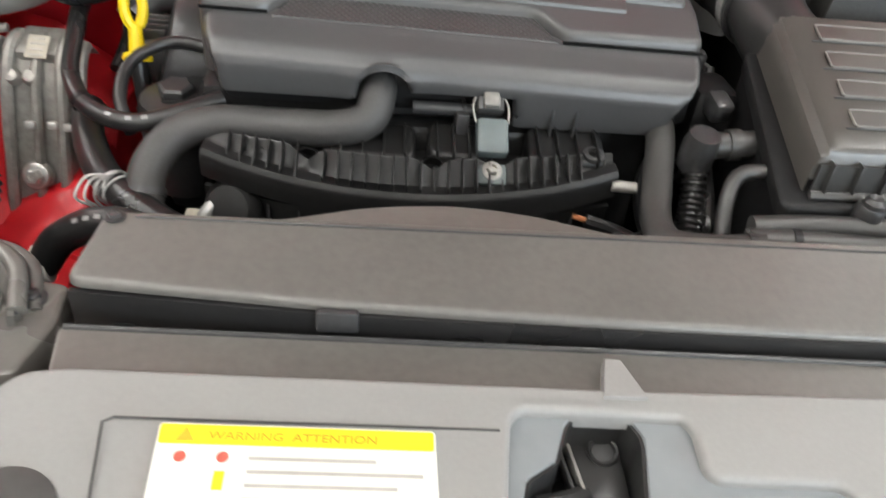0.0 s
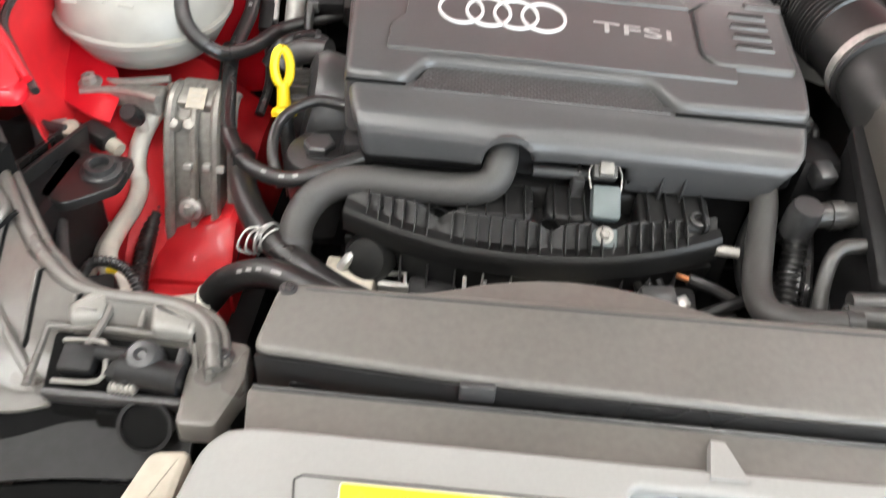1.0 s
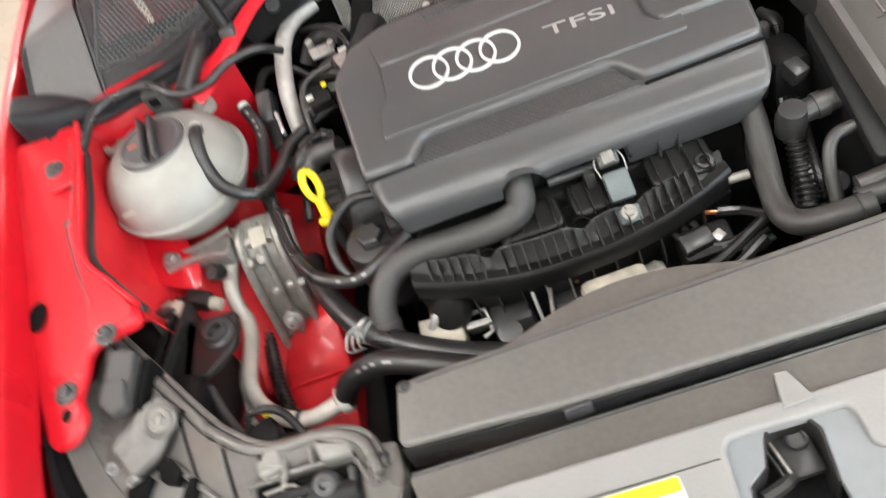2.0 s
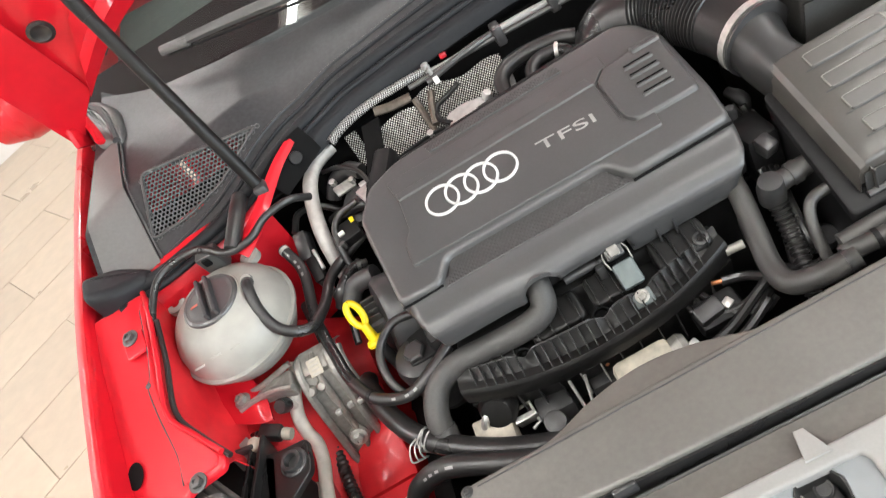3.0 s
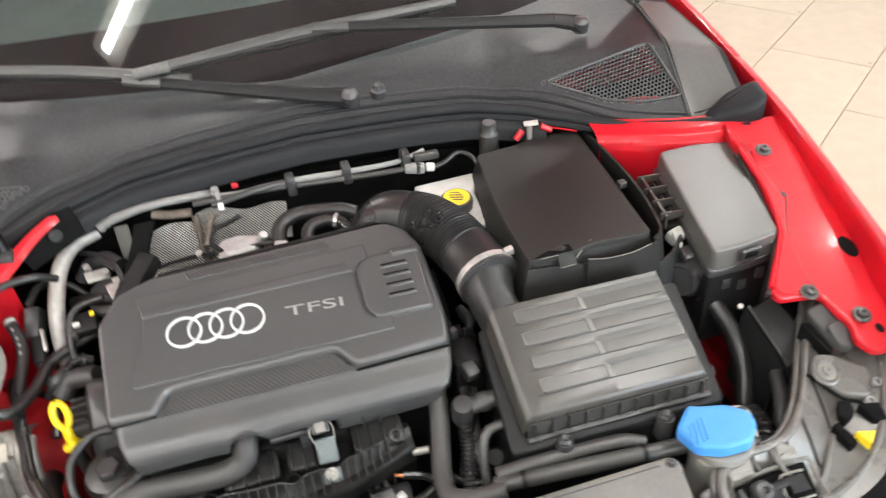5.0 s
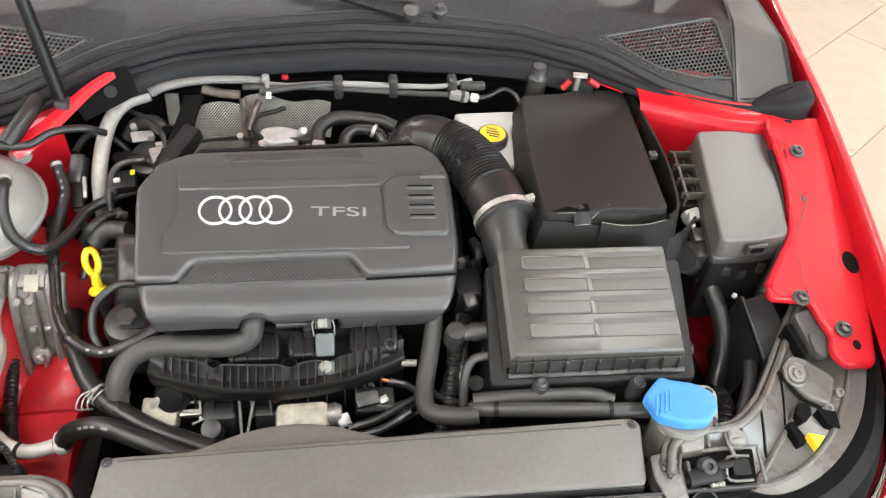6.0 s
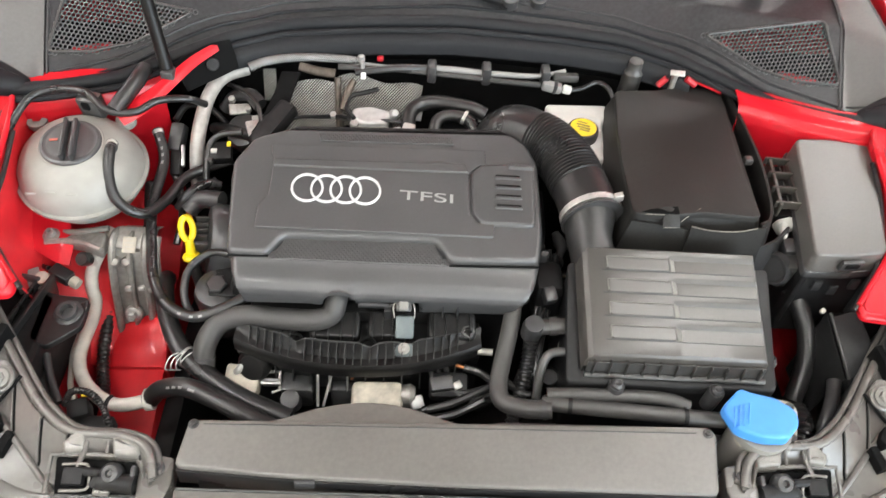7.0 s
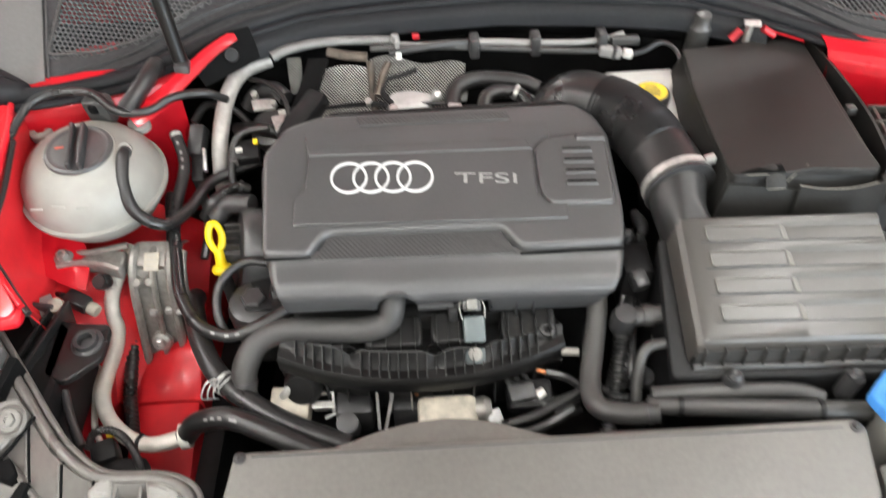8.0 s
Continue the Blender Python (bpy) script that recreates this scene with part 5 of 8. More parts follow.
part("plate", ruled([[(-0.735, 0.425, 0.800), (-0.700, 0.412, 0.790), (-0.665, 0.392, 0.780), (-0.628, 0.378, 0.772), (-0.606, 0.352, 0.760)],
                     [(-0.730, 0.375, 0.785), (-0.695, 0.362, 0.775), (-0.655, 0.345, 0.762), (-0.622, 0.330, 0.756), (-0.603, 0.325, 0.748)],
                     [(-0.725, 0.350, 0.765), (-0.690, 0.335, 0.755), (-0.650, 0.316, 0.744), (-0.622, 0.304, 0.738), (-0.605, 0.302, 0.735)]], 20, 10, 0.004), RED, brk)
bolt("bolt", (-0.638, 0.342, 0.762), (0, -0.25, 1), 0.0085, 0.013, CAST, brk)
br2 = thing("lamp_bracket", (-0.60, 0.2, 0.70), "black steel bracket with a bolt behind the headlamp", "bracket")
part("plate", slab(rounded([(-0.626, 0.250), (-0.601, 0.243), (-0.556, 0.239), (-0.553, 0.208), (-0.553, 0.184), (-0.592, 0.147), (-0.622, 0.160)], 0.008), 0.725, 0.735, 0.002, 3), RUBBER, br2)
part("web", box((-0.640, 0.205, 0.700), (0.006, 0.14, 0.105), 0.002, pose(0, 0, 0, 0, 10, -12)), RUBBER, br2)
part("web", box((-0.660, 0.200, 0.700), (0.006, 0.14, 0.100), 0.002, pose(0, 0, 0, 0, 10, -12)), RUBBER, br2)
part("web", box((-0.648, 0.270, 0.705), (0.034, 0.006, 0.10), 0.002, pose(0, 0, 0, 8, 0, -12)), PLASTIC, br2)
part("boss", lathe([(0.020, -0.004), (0.021, 0.004), (0.018, 0.006), (0.016, 0.006), (0.015, 0.012), (0.010, 0.012), (0.009, 0.002), (0, 0.002)], (-0.577, 0.207, 0.735), (0, -0.15, 1), 22), PLASTIC, br2, "hollow black boss")
part("tab", box((-0.652, 0.262, 0.738), (0.036, 0.046, 0.003), 0.001, pose(0, 0, 0, 18, 0, 30)), PANEL_GREY, br2, "bare grey sheet tab")
part("push_clip", lathe([(0.011, -0.004), (0.010, 0.005), (0, 0.007)], (-0.632, 0.266, 0.746), (0, -0.4, 1), 14), CREAM, br2, "pale push clip")
plug2 = thing("pressure_switch", (-0.62, 0.30, 0.71), "black plug with a white collar on the pale pipe", "switch")
part("plug", box((-0.617, 0.291, 0.726), (0.036, 0.022, 0.020), 0.004, pose(0, 0, 0, 0, 12, -25)), RUBBER, plug2)
part("collar", lathe([(0.0085, -0.006), (0.0095, 0.0), (0.0085, 0.009), (0, 0.009)], (-0.598, 0.283, 0.718), (0.85, -0.4, -0.3), 16), PAPER, plug2)
part("lead", tube([(-0.638, 0.300, 0.730), (-0.660, 0.312, 0.718), (-0.672, 0.30, 0.69), (-0.66, 0.26, 0.67)], 0.004, 8, 5), RUBBER, plug2)

# ---- dipstick, oil filter ----
dip = thing("dipstick", (-0.408, 0.30, 0.74), "bright yellow plastic oil dipstick handle", "dipstick")
p0, p1 = Vector((-0.407, 0.299, 0.770)), Vector((-0.410, 0.317, 0.814))
dd = (p1 - p0).normalized()
sd = dd.cross(Vector((0.45, -0.72, 0.2))).normalized()
loop = [p1 + dd * (0.019 * math.cos(a)) + sd * 0.0088 * math.sin(a) for a in [2 * math.pi * k / 24 for k in range(25)]]
part("finger_loop", tube(loop, 0.0052, 8, 1, straight=True), YELLOW, dip)
part("stem", tube([p1 - dd * 0.017, p0 + dd * 0.012, p0], lambda s: 0.0065 + 0.002 * s, 10, 4), YELLOW, dip)
part("collar", lathe([(0.0135, 0), (0.0145, 0.004), (0.0125, 0.008), (0.008, 0.010)], p0 - dd * 0.004, dd, 18), YELLOW, dip)
part("guide_tube", tube([p0 - dd * 0.002, p0 - dd * 0.03 + Vector((0.004, 0, -0.02)), (-0.395, 0.27, 0.68)], 0.009, 10, 4), RUBBER, dip)
oil = thing("oil_filter", (-0.362, 0.24, 0.70), "black oil filter housing with a hexagon cap", "oil filter")
part("housing", lathe([(0.036, -0.09), (0.038, -0.02), (0.038, -0.006), (0.034, 0.004), (0.026, 0.007), (0, 0.007)], (-0.362, 0.243, 0.762), (0, -0.12, 1), 30), PLASTIC, oil)
part("hexagon", lathe([(0.017, 0.004), (0.0165, 0.016), (0.014, 0.018), (0, 0.018)], (-0.362, 0.243, 0.762), (0, -0.12, 1), 6), PLASTIC, oil)
hose("oil_hose", "thin black hose looping round the oil filter", [(-0.33, 0.285, 0.79), (-0.372, 0.288, 0.792), (-0.402, 0.262, 0.78), (-0.404, 0.225, 0.762), (-0.39, 0.20, 0.74)], 0.006)
alt = thing("belt_housing", (-0.36, 0.36, 0.7), "dark round housing at the end of the engine", "housing")
part("drum", lathe([(0.06, -0.02), (0.062, 0.02), (0.055, 0.03), (0.02, 0.032), (0, 0.032)], (-0.362, 0.345, 0.755), (-1, -0.2, 0.3), 30), PLASTIC, alt)
part("stub", tube([(-0.372, 0.395, 0.80), (-0.41, 0.405, 0.792), (-0.43, 0.395, 0.775)], 0.015, 14, 4), PLASTIC, alt)
part("block", box((-0.345, 0.29, 0.70), (0.06, 0.12, 0.12), 0.01), PLASTIC_DARK, alt)

# ---- engine block and intake manifold ----
block = thing("engine_block", (-0.12, 0.33, 0.45), "dark oily engine block below its cover", "engine")
part("block", box((-0.12, 0.36, 0.60), (0.44, 0.26, 0.36), 0.02), PLASTIC_DARK, block)
part("head", box((-0.11, 0.345, 0.77), (0.42, 0.20, 0.06), 0.015), PLASTIC_DARK, block)
mani = thing("intake_manifold", (-0.14, 0.16, 0.68), "ribbed black plastic intake manifold", "intake manifold")
MX = lambda u: -0.325 + 0.365 * u


def mani_front(u):
    return 0.128 + 0.035 * abs(2 * u - 1) ** 2.2


def scallop(u):
    """Height of the ribbed front plate, dipping round the screw holes."""
    h = 0.020 - 0.017 * abs(2 * u - 1) ** 3
    for c, d in ((0.245, 0.014), (0.545, 0.012), (0.70, 0.012)):
        h -= d * math.exp(-((u - c) / 0.028) ** 2)
    return h


us = [i / 40 for i in range(41)]
rail_z = lambda u: 0.722 + 0.014 * abs(2 * u - 1) ** 2
part("flange_rail", ruled([[(MX(u), mani_front(u) + 0.012, rail_z(u) + 0.013) for u in us], [(MX(u), mani_front(u) + 0.002, rail_z(u) + 0.012) for u in us], [(MX(u), mani_front(u), rail_z(u) + 0.008) for u in us], [(MX(u), mani_front(u) + 0.001, rail_z(u) - 0.010) for u in us], [(MX(u), mani_front(u) + 0.010, rail_z(u) - 0.014) for u in us]], 60, 8, 0.003), MANIFOLD, mani)
part("front_plate", ruled([[(MX(u), mani_front(u) + 0.030, rail_z(u) + 0.012 + scallop(u)) for u in us], [(MX(u), mani_front(u) + 0.022, rail_z(u) + 0.008 + 0.5 * scallop(u)) for u in us], [(MX(u), mani_front(u) + 0.012, rail_z(u) + 0.008) for u in us]], 80, 4, 0.003), MANIFOLD, mani)
part("shelf", ruled([[(MX(u), mani_front(u) + 0.030, rail_z(u) + 0.010) for u in us], [(MX(u), 0.215, 0.735) for u in us]], 30, 4, 0.004), MANIFOLD, mani)
part("plate_edge", tube([(MX(u), mani_front(u) + 0.030, rail_z(u) + 0.0125 + scallop(u)) for u in us], 0.0011, 6, 2), PLASTIC, mani)
part("plate_edge", tube([(MX(u), mani_front(u) + 0.003, rail_z(u) + 0.0128) for u in us], 0.0011, 6, 2), PLASTIC, mani)
for k in range(27):
    u = 0.06 + 0.0325 * k
    h = scallop(u)
    if h < 0.008:
        continue
    part("rib", box((MX(u), mani_front(u) + 0.017, rail_z(u) + 0.010 + h / 2), (0.0016, 0.030, h + 0.006), 0.0005, pose(0, 0, 0, 30)), MANIFOLD, mani)
part("rear_shell", box((-0.14, 0.225, 0.735), (0.34, 0.03, 0.05), 0.010), MANIFOLD, mani)
for ux, w, hi in ((0.16, 0.060, 0.757), (0.40, 0.075, 0.760), (0.615, 0.058, 0.764), (0.88, 0.072, 0.764)):
    part("runner", slab(rounded(rect(MX(ux) - w / 2, 0.172, MX(ux) + w / 2, 0.214), 0.010), 0.725, lambda x, y, hi=hi: hi - 0.28 * (0.214 - y), 0.004, 3), MANIFOLD, mani)
    for j in range(4):
        part("rib", box((MX(ux) + (j - 1.5) * w * 0.25, 0.188, hi - 0.006), (0.0016, 0.040, 0.012), 0.0005, pose(0, 0, 0, 16)), MANIFOLD, mani)
for ux, wy, hi in ((0.84, 0.212, 0.790), (0.90, 0.212, 0.788), (0.62, 0.216, 0.782)):
    part("rib", box((MX(ux), wy, hi - 0.014), (0.003, 0.02, 0.034), 0.0008), PLASTIC, mani)
for (bx, by, bz) in ((-0.236, 0.166, 0.742), (-0.127, 0.162, 0.742)):
    part("screw_hole", lathe([(0.012, -0.012), (0.013, 0.002), (0.0105, 0.003), (0.009, -0.006), (0, -0.007)], (bx, by, bz), (0, -0.6, 0.8), 18), GAP, mani, "dark screw hole")
part("lug", lathe([(0.009, -0.03), (0.0095, 0.006), (0.006, 0.007), (0.005, 0.002), (0, 0.002)], (0.020, 0.182, 0.752), (0, -0.3, 1), 18), PLASTIC, mani)
part("pipe_stub", tube([(0.036, 0.160, 0.737), (0.058, 0.158, 0.737)], 0.0055, 10, 2), CAST, mani, "short steel pipe stub")
part("side_lobe", lathe([(0.024, -0.02), (0.026, 0.0), (0.020, 0.010), (0, 0.012)], (-0.300, 0.150, 0.700), (-0.2, -0.6, 0.3), 22), MANIFOLD, mani)
for k in range(12):
    u = 0.08 + 0.075 * k
    part("lower_rib", box((MX(u), mani_front(u) + 0.012, 0.688), (0.0020, 0.018, 0.050), 0.0005, pose(0, 0, 0, -12)), STEEL if k in (4, 5) else PLASTIC, mani)
part("belly", ruled([[(MX(u), mani_front(u) + 0.008, 0.712) for u in (0, 0.25, 0.5, 0.75, 1)], [(MX(u), mani_front(u) + 0.020, 0.67) for u in (0, 0.25, 0.5, 0.75, 1)], [(MX(u), 0.17, 0.62) for u in (0, 0.25, 0.5, 0.75, 1)]], 16, 6, 0.004), MANIFOLD, mani)
sens = thing("pressure_sensor", (-0.075, 0.17, 0.74), "grey-green pressure sensor with a metal clip", "sensor")
sm = pose(0, 0, 0, 38)
part("body", box((-0.075, 0.178, 0.768), (0.028, 0.034, 0.016), 0.004, sm), TEAL, sens)
part("clip", box((-0.077, 0.205, 0.792), (0.024, 0.026, 0.014), 0.003, sm), PLASTIC_GREY, sens)
part("latch", box((-0.077, 0.196, 0.796), (0.014, 0.014, 0.008), 0.002, sm), PLASTIC_SATIN, sens)
part("clip", tube([(-0.090, 0.186, 0.779), (-0.092, 0.200, 0.792), (-0.077, 0.214, 0.803), (-0.062, 0.200, 0.792), (-0.061, 0.186, 0.779)], 0.0011, 6, 4), CAST, sens, "bright metal clip")
part("neck", box((-0.077, 0.224, 0.806), (0.018, 0.016, 0.012), 0.003, sm), PLASTIC_GREY, sens)
part("foot", box((-0.075, 0.154, 0.744), (0.026, 0.020, 0.010), 0.003, sm), TEAL, sens)
bolt("bolt", (-0.075, 0.153, 0.749), (0, -0.6, 0.8), 0.0055, 0.009, CAST, sens)
fuel = thing("fuel_rail", (-0.13, 0.21, 0.77), "black fuel rail under the cover's front edge", "fuel rail")
part("rail", tube([(-0.145, 0.212, 0.776), (-0.09, 0.212, 0.776)], 0.006, 10, 3), PLASTIC, fuel)
part("bracket", box((-0.100, 0.208, 0.762), (0.012, 0.02, 0.03), 0.002), PLASTIC, fuel)

starter = thing("gearbox_casting", (-0.1, 0.12, 0.62), "pale cast housing low behind the radiator shroud", "casting")
part("casting", box((-0.108, 0.112, 0.670), (0.078, 0.045, 0.040), 0.010, pose(0, 0, 0, 18)), CREAM, starter)
part("end_cap", lathe([(0.016, 0), (0.018, 0.014), (0.013, 0.022), (0, 0.023)], (-0.072, 0.115, 0.672), (1, 0, 0.1), 18), CAST, starter)
part("tab", box((-0.048, 0.104, 0.672), (0.02, 0.02, 0.014), 0.003, pose(0, 0, 0, 30, 0, 20)), ALU, starter)
cb = thing("cast_bracket", (-0.31, 0.13, 0.65), "pale cast bracket below the hoses", "bracket")
part("plate", box((-0.312, 0.136, 0.676), (0.052, 0.040, 0.028), 0.004, pose(0, 0, 0, 25, 0, -6)), CREAM, cb)
part("frame", box((-0.268, 0.128, 0.676), (0.030, 0.004, 0.030), 0.001, pose(0, 0, 0, 25)), STEEL, cb)
part("bush", lathe([(0.014, 0), (0.014, 0.04), (0.010, 0.042), (0, 0.042)], (-0.235, 0.105, 0.66), (0, -0.4, 1), 16), PLASTIC, cb)

# ---- back of the engine ----
hs = thing("heat_shield", (-0.18, 0.57, 0.72), "perforated silver heat shield behind the engine", "heat shield")
part("shield", sheet(lambda u, v: (-0.296 + 0.100 * u + 0.012 * v, 0.572 + 0.050 * v + 0.006 * math.sin(4 * u), 0.786 + 0.094 * v - 0.010 * (2 * u - 1) ** 2), 24, 14, 0.0015), SHIELD, hs)
part("rear_shield", sheet(lambda u, v: (-0.200 + (0.150 - 0.055 * (1 - v) ** 2) * u, 0.592 + 0.045 * v + 0.006 * math.sin(5 * u), 0.800 + 0.082 * v + 0.006 * math.sin(9 * u) - 0.012 * u), 30, 12, 0.0015), SHIELD, hs, "dull perforated rear sheet")
part("fold", tube([(-0.197 - 0.004 * v, 0.575 + 0.052 * v, 0.796 + 0.090 * v) for v in (0, 0.3, 0.6, 1.0)], 0.006, 8, 4), RUSTY, hs)
part("side_shield", sheet(lambda u, v: (-0.334 + 0.022 * u, 0.628 + 0.018 * v, 0.830 + 0.055 * v), 6, 6, 0.0015), SHIELD, hs)
part("dark_strap", ruled([[(-0.342, 0.530, 0.832), (-0.322, 0.556, 0.852), (-0.306, 0.595, 0.872), (-0.298, 0.632, 0.885)], [(-0.300, 0.528, 0.830), (-0.286, 0.560, 0.852), (-0.276, 0.595, 0.872), (-0.266, 0.632, 0.885)]], 12, 4, 0.008), GAP, hs, "black bracket over the shield")
part("edge_strip", tube([(-0.300, 0.548, 0.846), (-0.265, 0.556, 0.850), (-0.205, 0.562, 0.852), (-0.180, 0.560, 0.850)], 0.0028, 8, 4), PLASTIC_DARK, hs)
part("upper_link", tube([(-0.268, 0.640, 0.898), (-0.240, 0.636, 0.892), (-0.205, 0.632, 0.890)], 0.008, 10, 5, squash=0.6), RUSTY, hs, "dull metal link below the sleeve")
part("bolt_head", lathe([(0.006, 0), (0.006, 0.008), (0, 0.009)], (-0.205, 0.566, 0.848), (0, -0.4, 1), 6), STEEL, hs)
part("stay", tube([(-0.190, 0.575, 0.855), (-0.182, 0.600, 0.872), (-0.172, 0.620, 0.885)], 0.0065, 8, 4), RUSTY, hs, "rusty brown stay")
turbo = thing("turbo_fitting", (-0.13, 0.55, 0.8), "cast metal turbo fitting behind the engine cover", "fitting")
part("body", lathe([(0.03, -0.02), (0.034, 0.0), (0.03, 0.014), (0.018, 0.018), (0, 0.018)], (-0.138, 0.560, 0.826), (0, -0.3, 1), 24), CAST, turbo)
part("ring", lathe([(0.034, -0.004), (0.037, 0), (0.034, 0.004)], (-0.138, 0.560, 0.836), (0, -0.3, 1), 24), PLASTIC_DARK, turbo)
part("flange", box((-0.098, 0.532, 0.842), (0.03, 0.02, 0.012), 0.004, pose(0, 0, 0, 10, 0, 20)), ALU, turbo)
part("nut", lathe([(0.007, 0), (0.007, 0.014), (0, 0.014)], (-0.165, 0.53, 0.853), (0, -0.3, 1), 6), STEEL, turbo)
wall_bits = thing("vacuum_canister", (-0.365, 0.565, 0.74), "dull metal canister with an actuator rod", "canister")
part("can", lathe([(0.032, -0.03), (0.034, 0.0), (0.030, 0.012), (0.013, 0.016), (0, 0.016)], (-0.362, 0.565, 0.805), (-0.2, -0.5, 0.9), 24), PLASTIC, wall_bits)
part("rod", tube([(-0.345, 0.56, 0.842), (-0.29, 0.565, 0.846)], 0.004, 8, 2), STEEL, wall_bits)
part("tab", box((-0.335, 0.535, 0.835), (0.03, 0.04, 0.008), 0.003, pose(0, 0, 0, 20, 0, 20)), STEEL, wall_bits)
part("strap", box((-0.305, 0.535, 0.845), (0.035, 0.10, 0.03), 0.008, pose(0, 0, 0, 20, 0, -35)), PLASTIC_DARK, wall_bits)
hose("plenum_hose", "black hose arching behind the engine cover", [(-0.075, 0.52, 0.84), (-0.07, 0.565, 0.865), (-0.035, 0.585, 0.872), (0.03, 0.58, 0.868), (0.06, 0.57, 0.86)], 0.0125)
hose("plenum_hose", "short ribbed black hose with a bright end clip", [(-0.03, 0.505, 0.845), (-0.025, 0.54, 0.866), (0.0, 0.552, 0.87), (0.03, 0.545, 0.865), (0.045, 0.52, 0.85)], 0.0105, clamps=[(0.7, STEEL)])
fit_ = thing("pipe_union", (-0.06, 0.52, 0.82), "bright metal pipe union", "union")
part("body", box((-0.075, 0.520, 0.852), (0.022, 0.035, 0.02), 0.004, pose(0, 0, 0, 10, 0, -15)), ALU, fit_)
part("clip", tube([(0.050, 0.525, 0.845), (0.052, 0.535, 0.868)], 0.004, 8, 2), STEEL, fit_)

harness = thing("wiring_harness", (-0.15, 0.64, 0.88), "foil-sleeved wiring harness along the bulkhead", "wiring harness")
part("foil_sleeve", tube([(-0.352, 0.626, 0.900), (-0.325, 0.638, 0.906), (-0.27, 0.648, 0.910), (-0.20, 0.652, 0.908), (-0.165, 0.652, 0.906)], lambda s: 0.0085 - 0.002 * s, 14, 6, squash=0.8), SLEEVE, harness, "crinkled silver foil sleeve")
part("pale_sleeve", tube([(-0.165, 0.648, 0.903), (-0.12, 0.644, 0.900), (-0.07, 0.645, 0.901), (0.0, 0.645, 0.900), (0.06, 0.643, 0.897), (0.15, 0.642, 0.896), (0.205, 0.652, 0.903)], lambda s: 0.0035 + 0.0022 * math.sin(math.pi * s), 10, 6), PANEL_GREY, harness, "pale grey tape sleeve")
part("cable", tube([(-0.20, 0.640, 0.90), (-0.10, 0.642, 0.898), (0.0, 0.638, 0.893), (0.10, 0.632, 0.888), (0.16, 0.630, 0.886)], 0.005, 8, 6), PLASTIC_GREY, harness)
part("cable", tube([(-0.17, 0.632, 0.895), (-0.10, 0.638, 0.902), (-0.02, 0.648, 0.900)], 0.006, 8, 6), PLASTIC, harness)
for cx in (-0.035, 0.062, 0.168):
    part("clip", box((cx, 0.644, 0.896), (0.016, 0.030, 0.034), 0.004), PLASTIC, harness, "black cable clip")
part("connector", box((0.180, 0.626, 0.886), (0.036, 0.018, 0.016), 0.004, pose(0, 0, 0, 0, 8, -8)), PANEL_GREY, harness, "white plug")
part("connector", box((0.207, 0.622, 0.884), (0.016, 0.013, 0.013), 0.003, pose(0, 0, 0, 0, 8, -8)), WHITE, harness)
part("plug_band", box((0.186, 0.6255, 0.886), (0.007, 0.0205, 0.0185), 0.002, pose(0, 0, 0, 0, 8, -8)), PLASTIC, harness)
part("connector", box((0.205, 0.640, 0.897), (0.045, 0.014, 0.014), 0.003), PLASTIC_GREY, harness)
part("wire", tube([(0.158, 0.630, 0.886), (0.148, 0.631, 0.886)], 0.0045, 8, 2), INK_RED, harness)
part("wire", tube([(0.215, 0.622, 0.883), (0.235, 0.625, 0.886), (0.262, 0.632, 0.895), (0.285, 0.622, 0.885), (0.295, 0.60, 0.86)], 0.004, 8, 6), RUBBER, harness)
part("tie", box((-0.157, 0.640, 0.905), (0.007, 0.016, 0.018), 0.003), PANEL_GREY, harness, "pale cable tie")
part("tie", lathe([(0.007, 0), (0.006, 0.008), (0, 0.009)], (-0.160, 0.648, 0.910), (0, 0, 1), 12), PANEL_GREY, harness)
part("red_cap", box((-0.127, 0.655, 0.910), (0.012, 0.009, 0.009), 0.003), RED_DULL, harness, "small red cap")

# left-hand cable run over the inner wing
loom = thing("wing_loom", (-0.55, 0.52, 0.88), "black taped cable loom lying on the red inner wing", "cable loom")
part("cable", tube([(-0.684, 0.340, 0.872), (-0.683, 0.370, 0.892), (-0.682, 0.405, 0.910), (-0.664, 0.465, 0.932), (-0.636, 0.488, 0.938), (-0.586, 0.494, 0.934), (-0.545, 0.468, 0.918), (-0.504, 0.470, 0.916), (-0.474, 0.495, 0.920), (-0.433, 0.510, 0.915), (-0.41, 0.53, 0.89)], 0.0060, 10, 6), RUBBER, loom)
part("branch", tube([(-0.535, 0.468, 0.918), (-0.518, 0.500, 0.932), (-0.507, 0.525, 0.940), (-0.505, 0.555, 0.938)], 0.013, 10, 6), RUBBER, loom)
tab = thing("strut_bracket", (-0.47, 0.55, 0.9), "red folded bracket carrying the gas strut", "bracket")
part("blade", ruled([[(-0.545, 0.478, 0.905), (-0.516, 0.494, 0.916), (-0.488, 0.515, 0.927), (-0.462, 0.546, 0.937), (-0.434, 0.584, 0.946), (-0.402, 0.620, 0.950)],
                    [(-0.530, 0.466, 0.905), (-0.505, 0.482, 0.914), (-0.480, 0.506, 0.924), (-0.456, 0.540, 0.933), (-0.430, 0.579, 0.941), (-0.399, 0.615, 0.946)],
                    [(-0.522, 0.460, 0.896), (-0.498, 0.474, 0.904), (-0.474, 0.500, 0.915), (-0.452, 0.536, 0.924), (-0.428, 0.575, 0.933), (-0.397, 0.612, 0.940)]], 22, 8, 0.003), RED, tab)
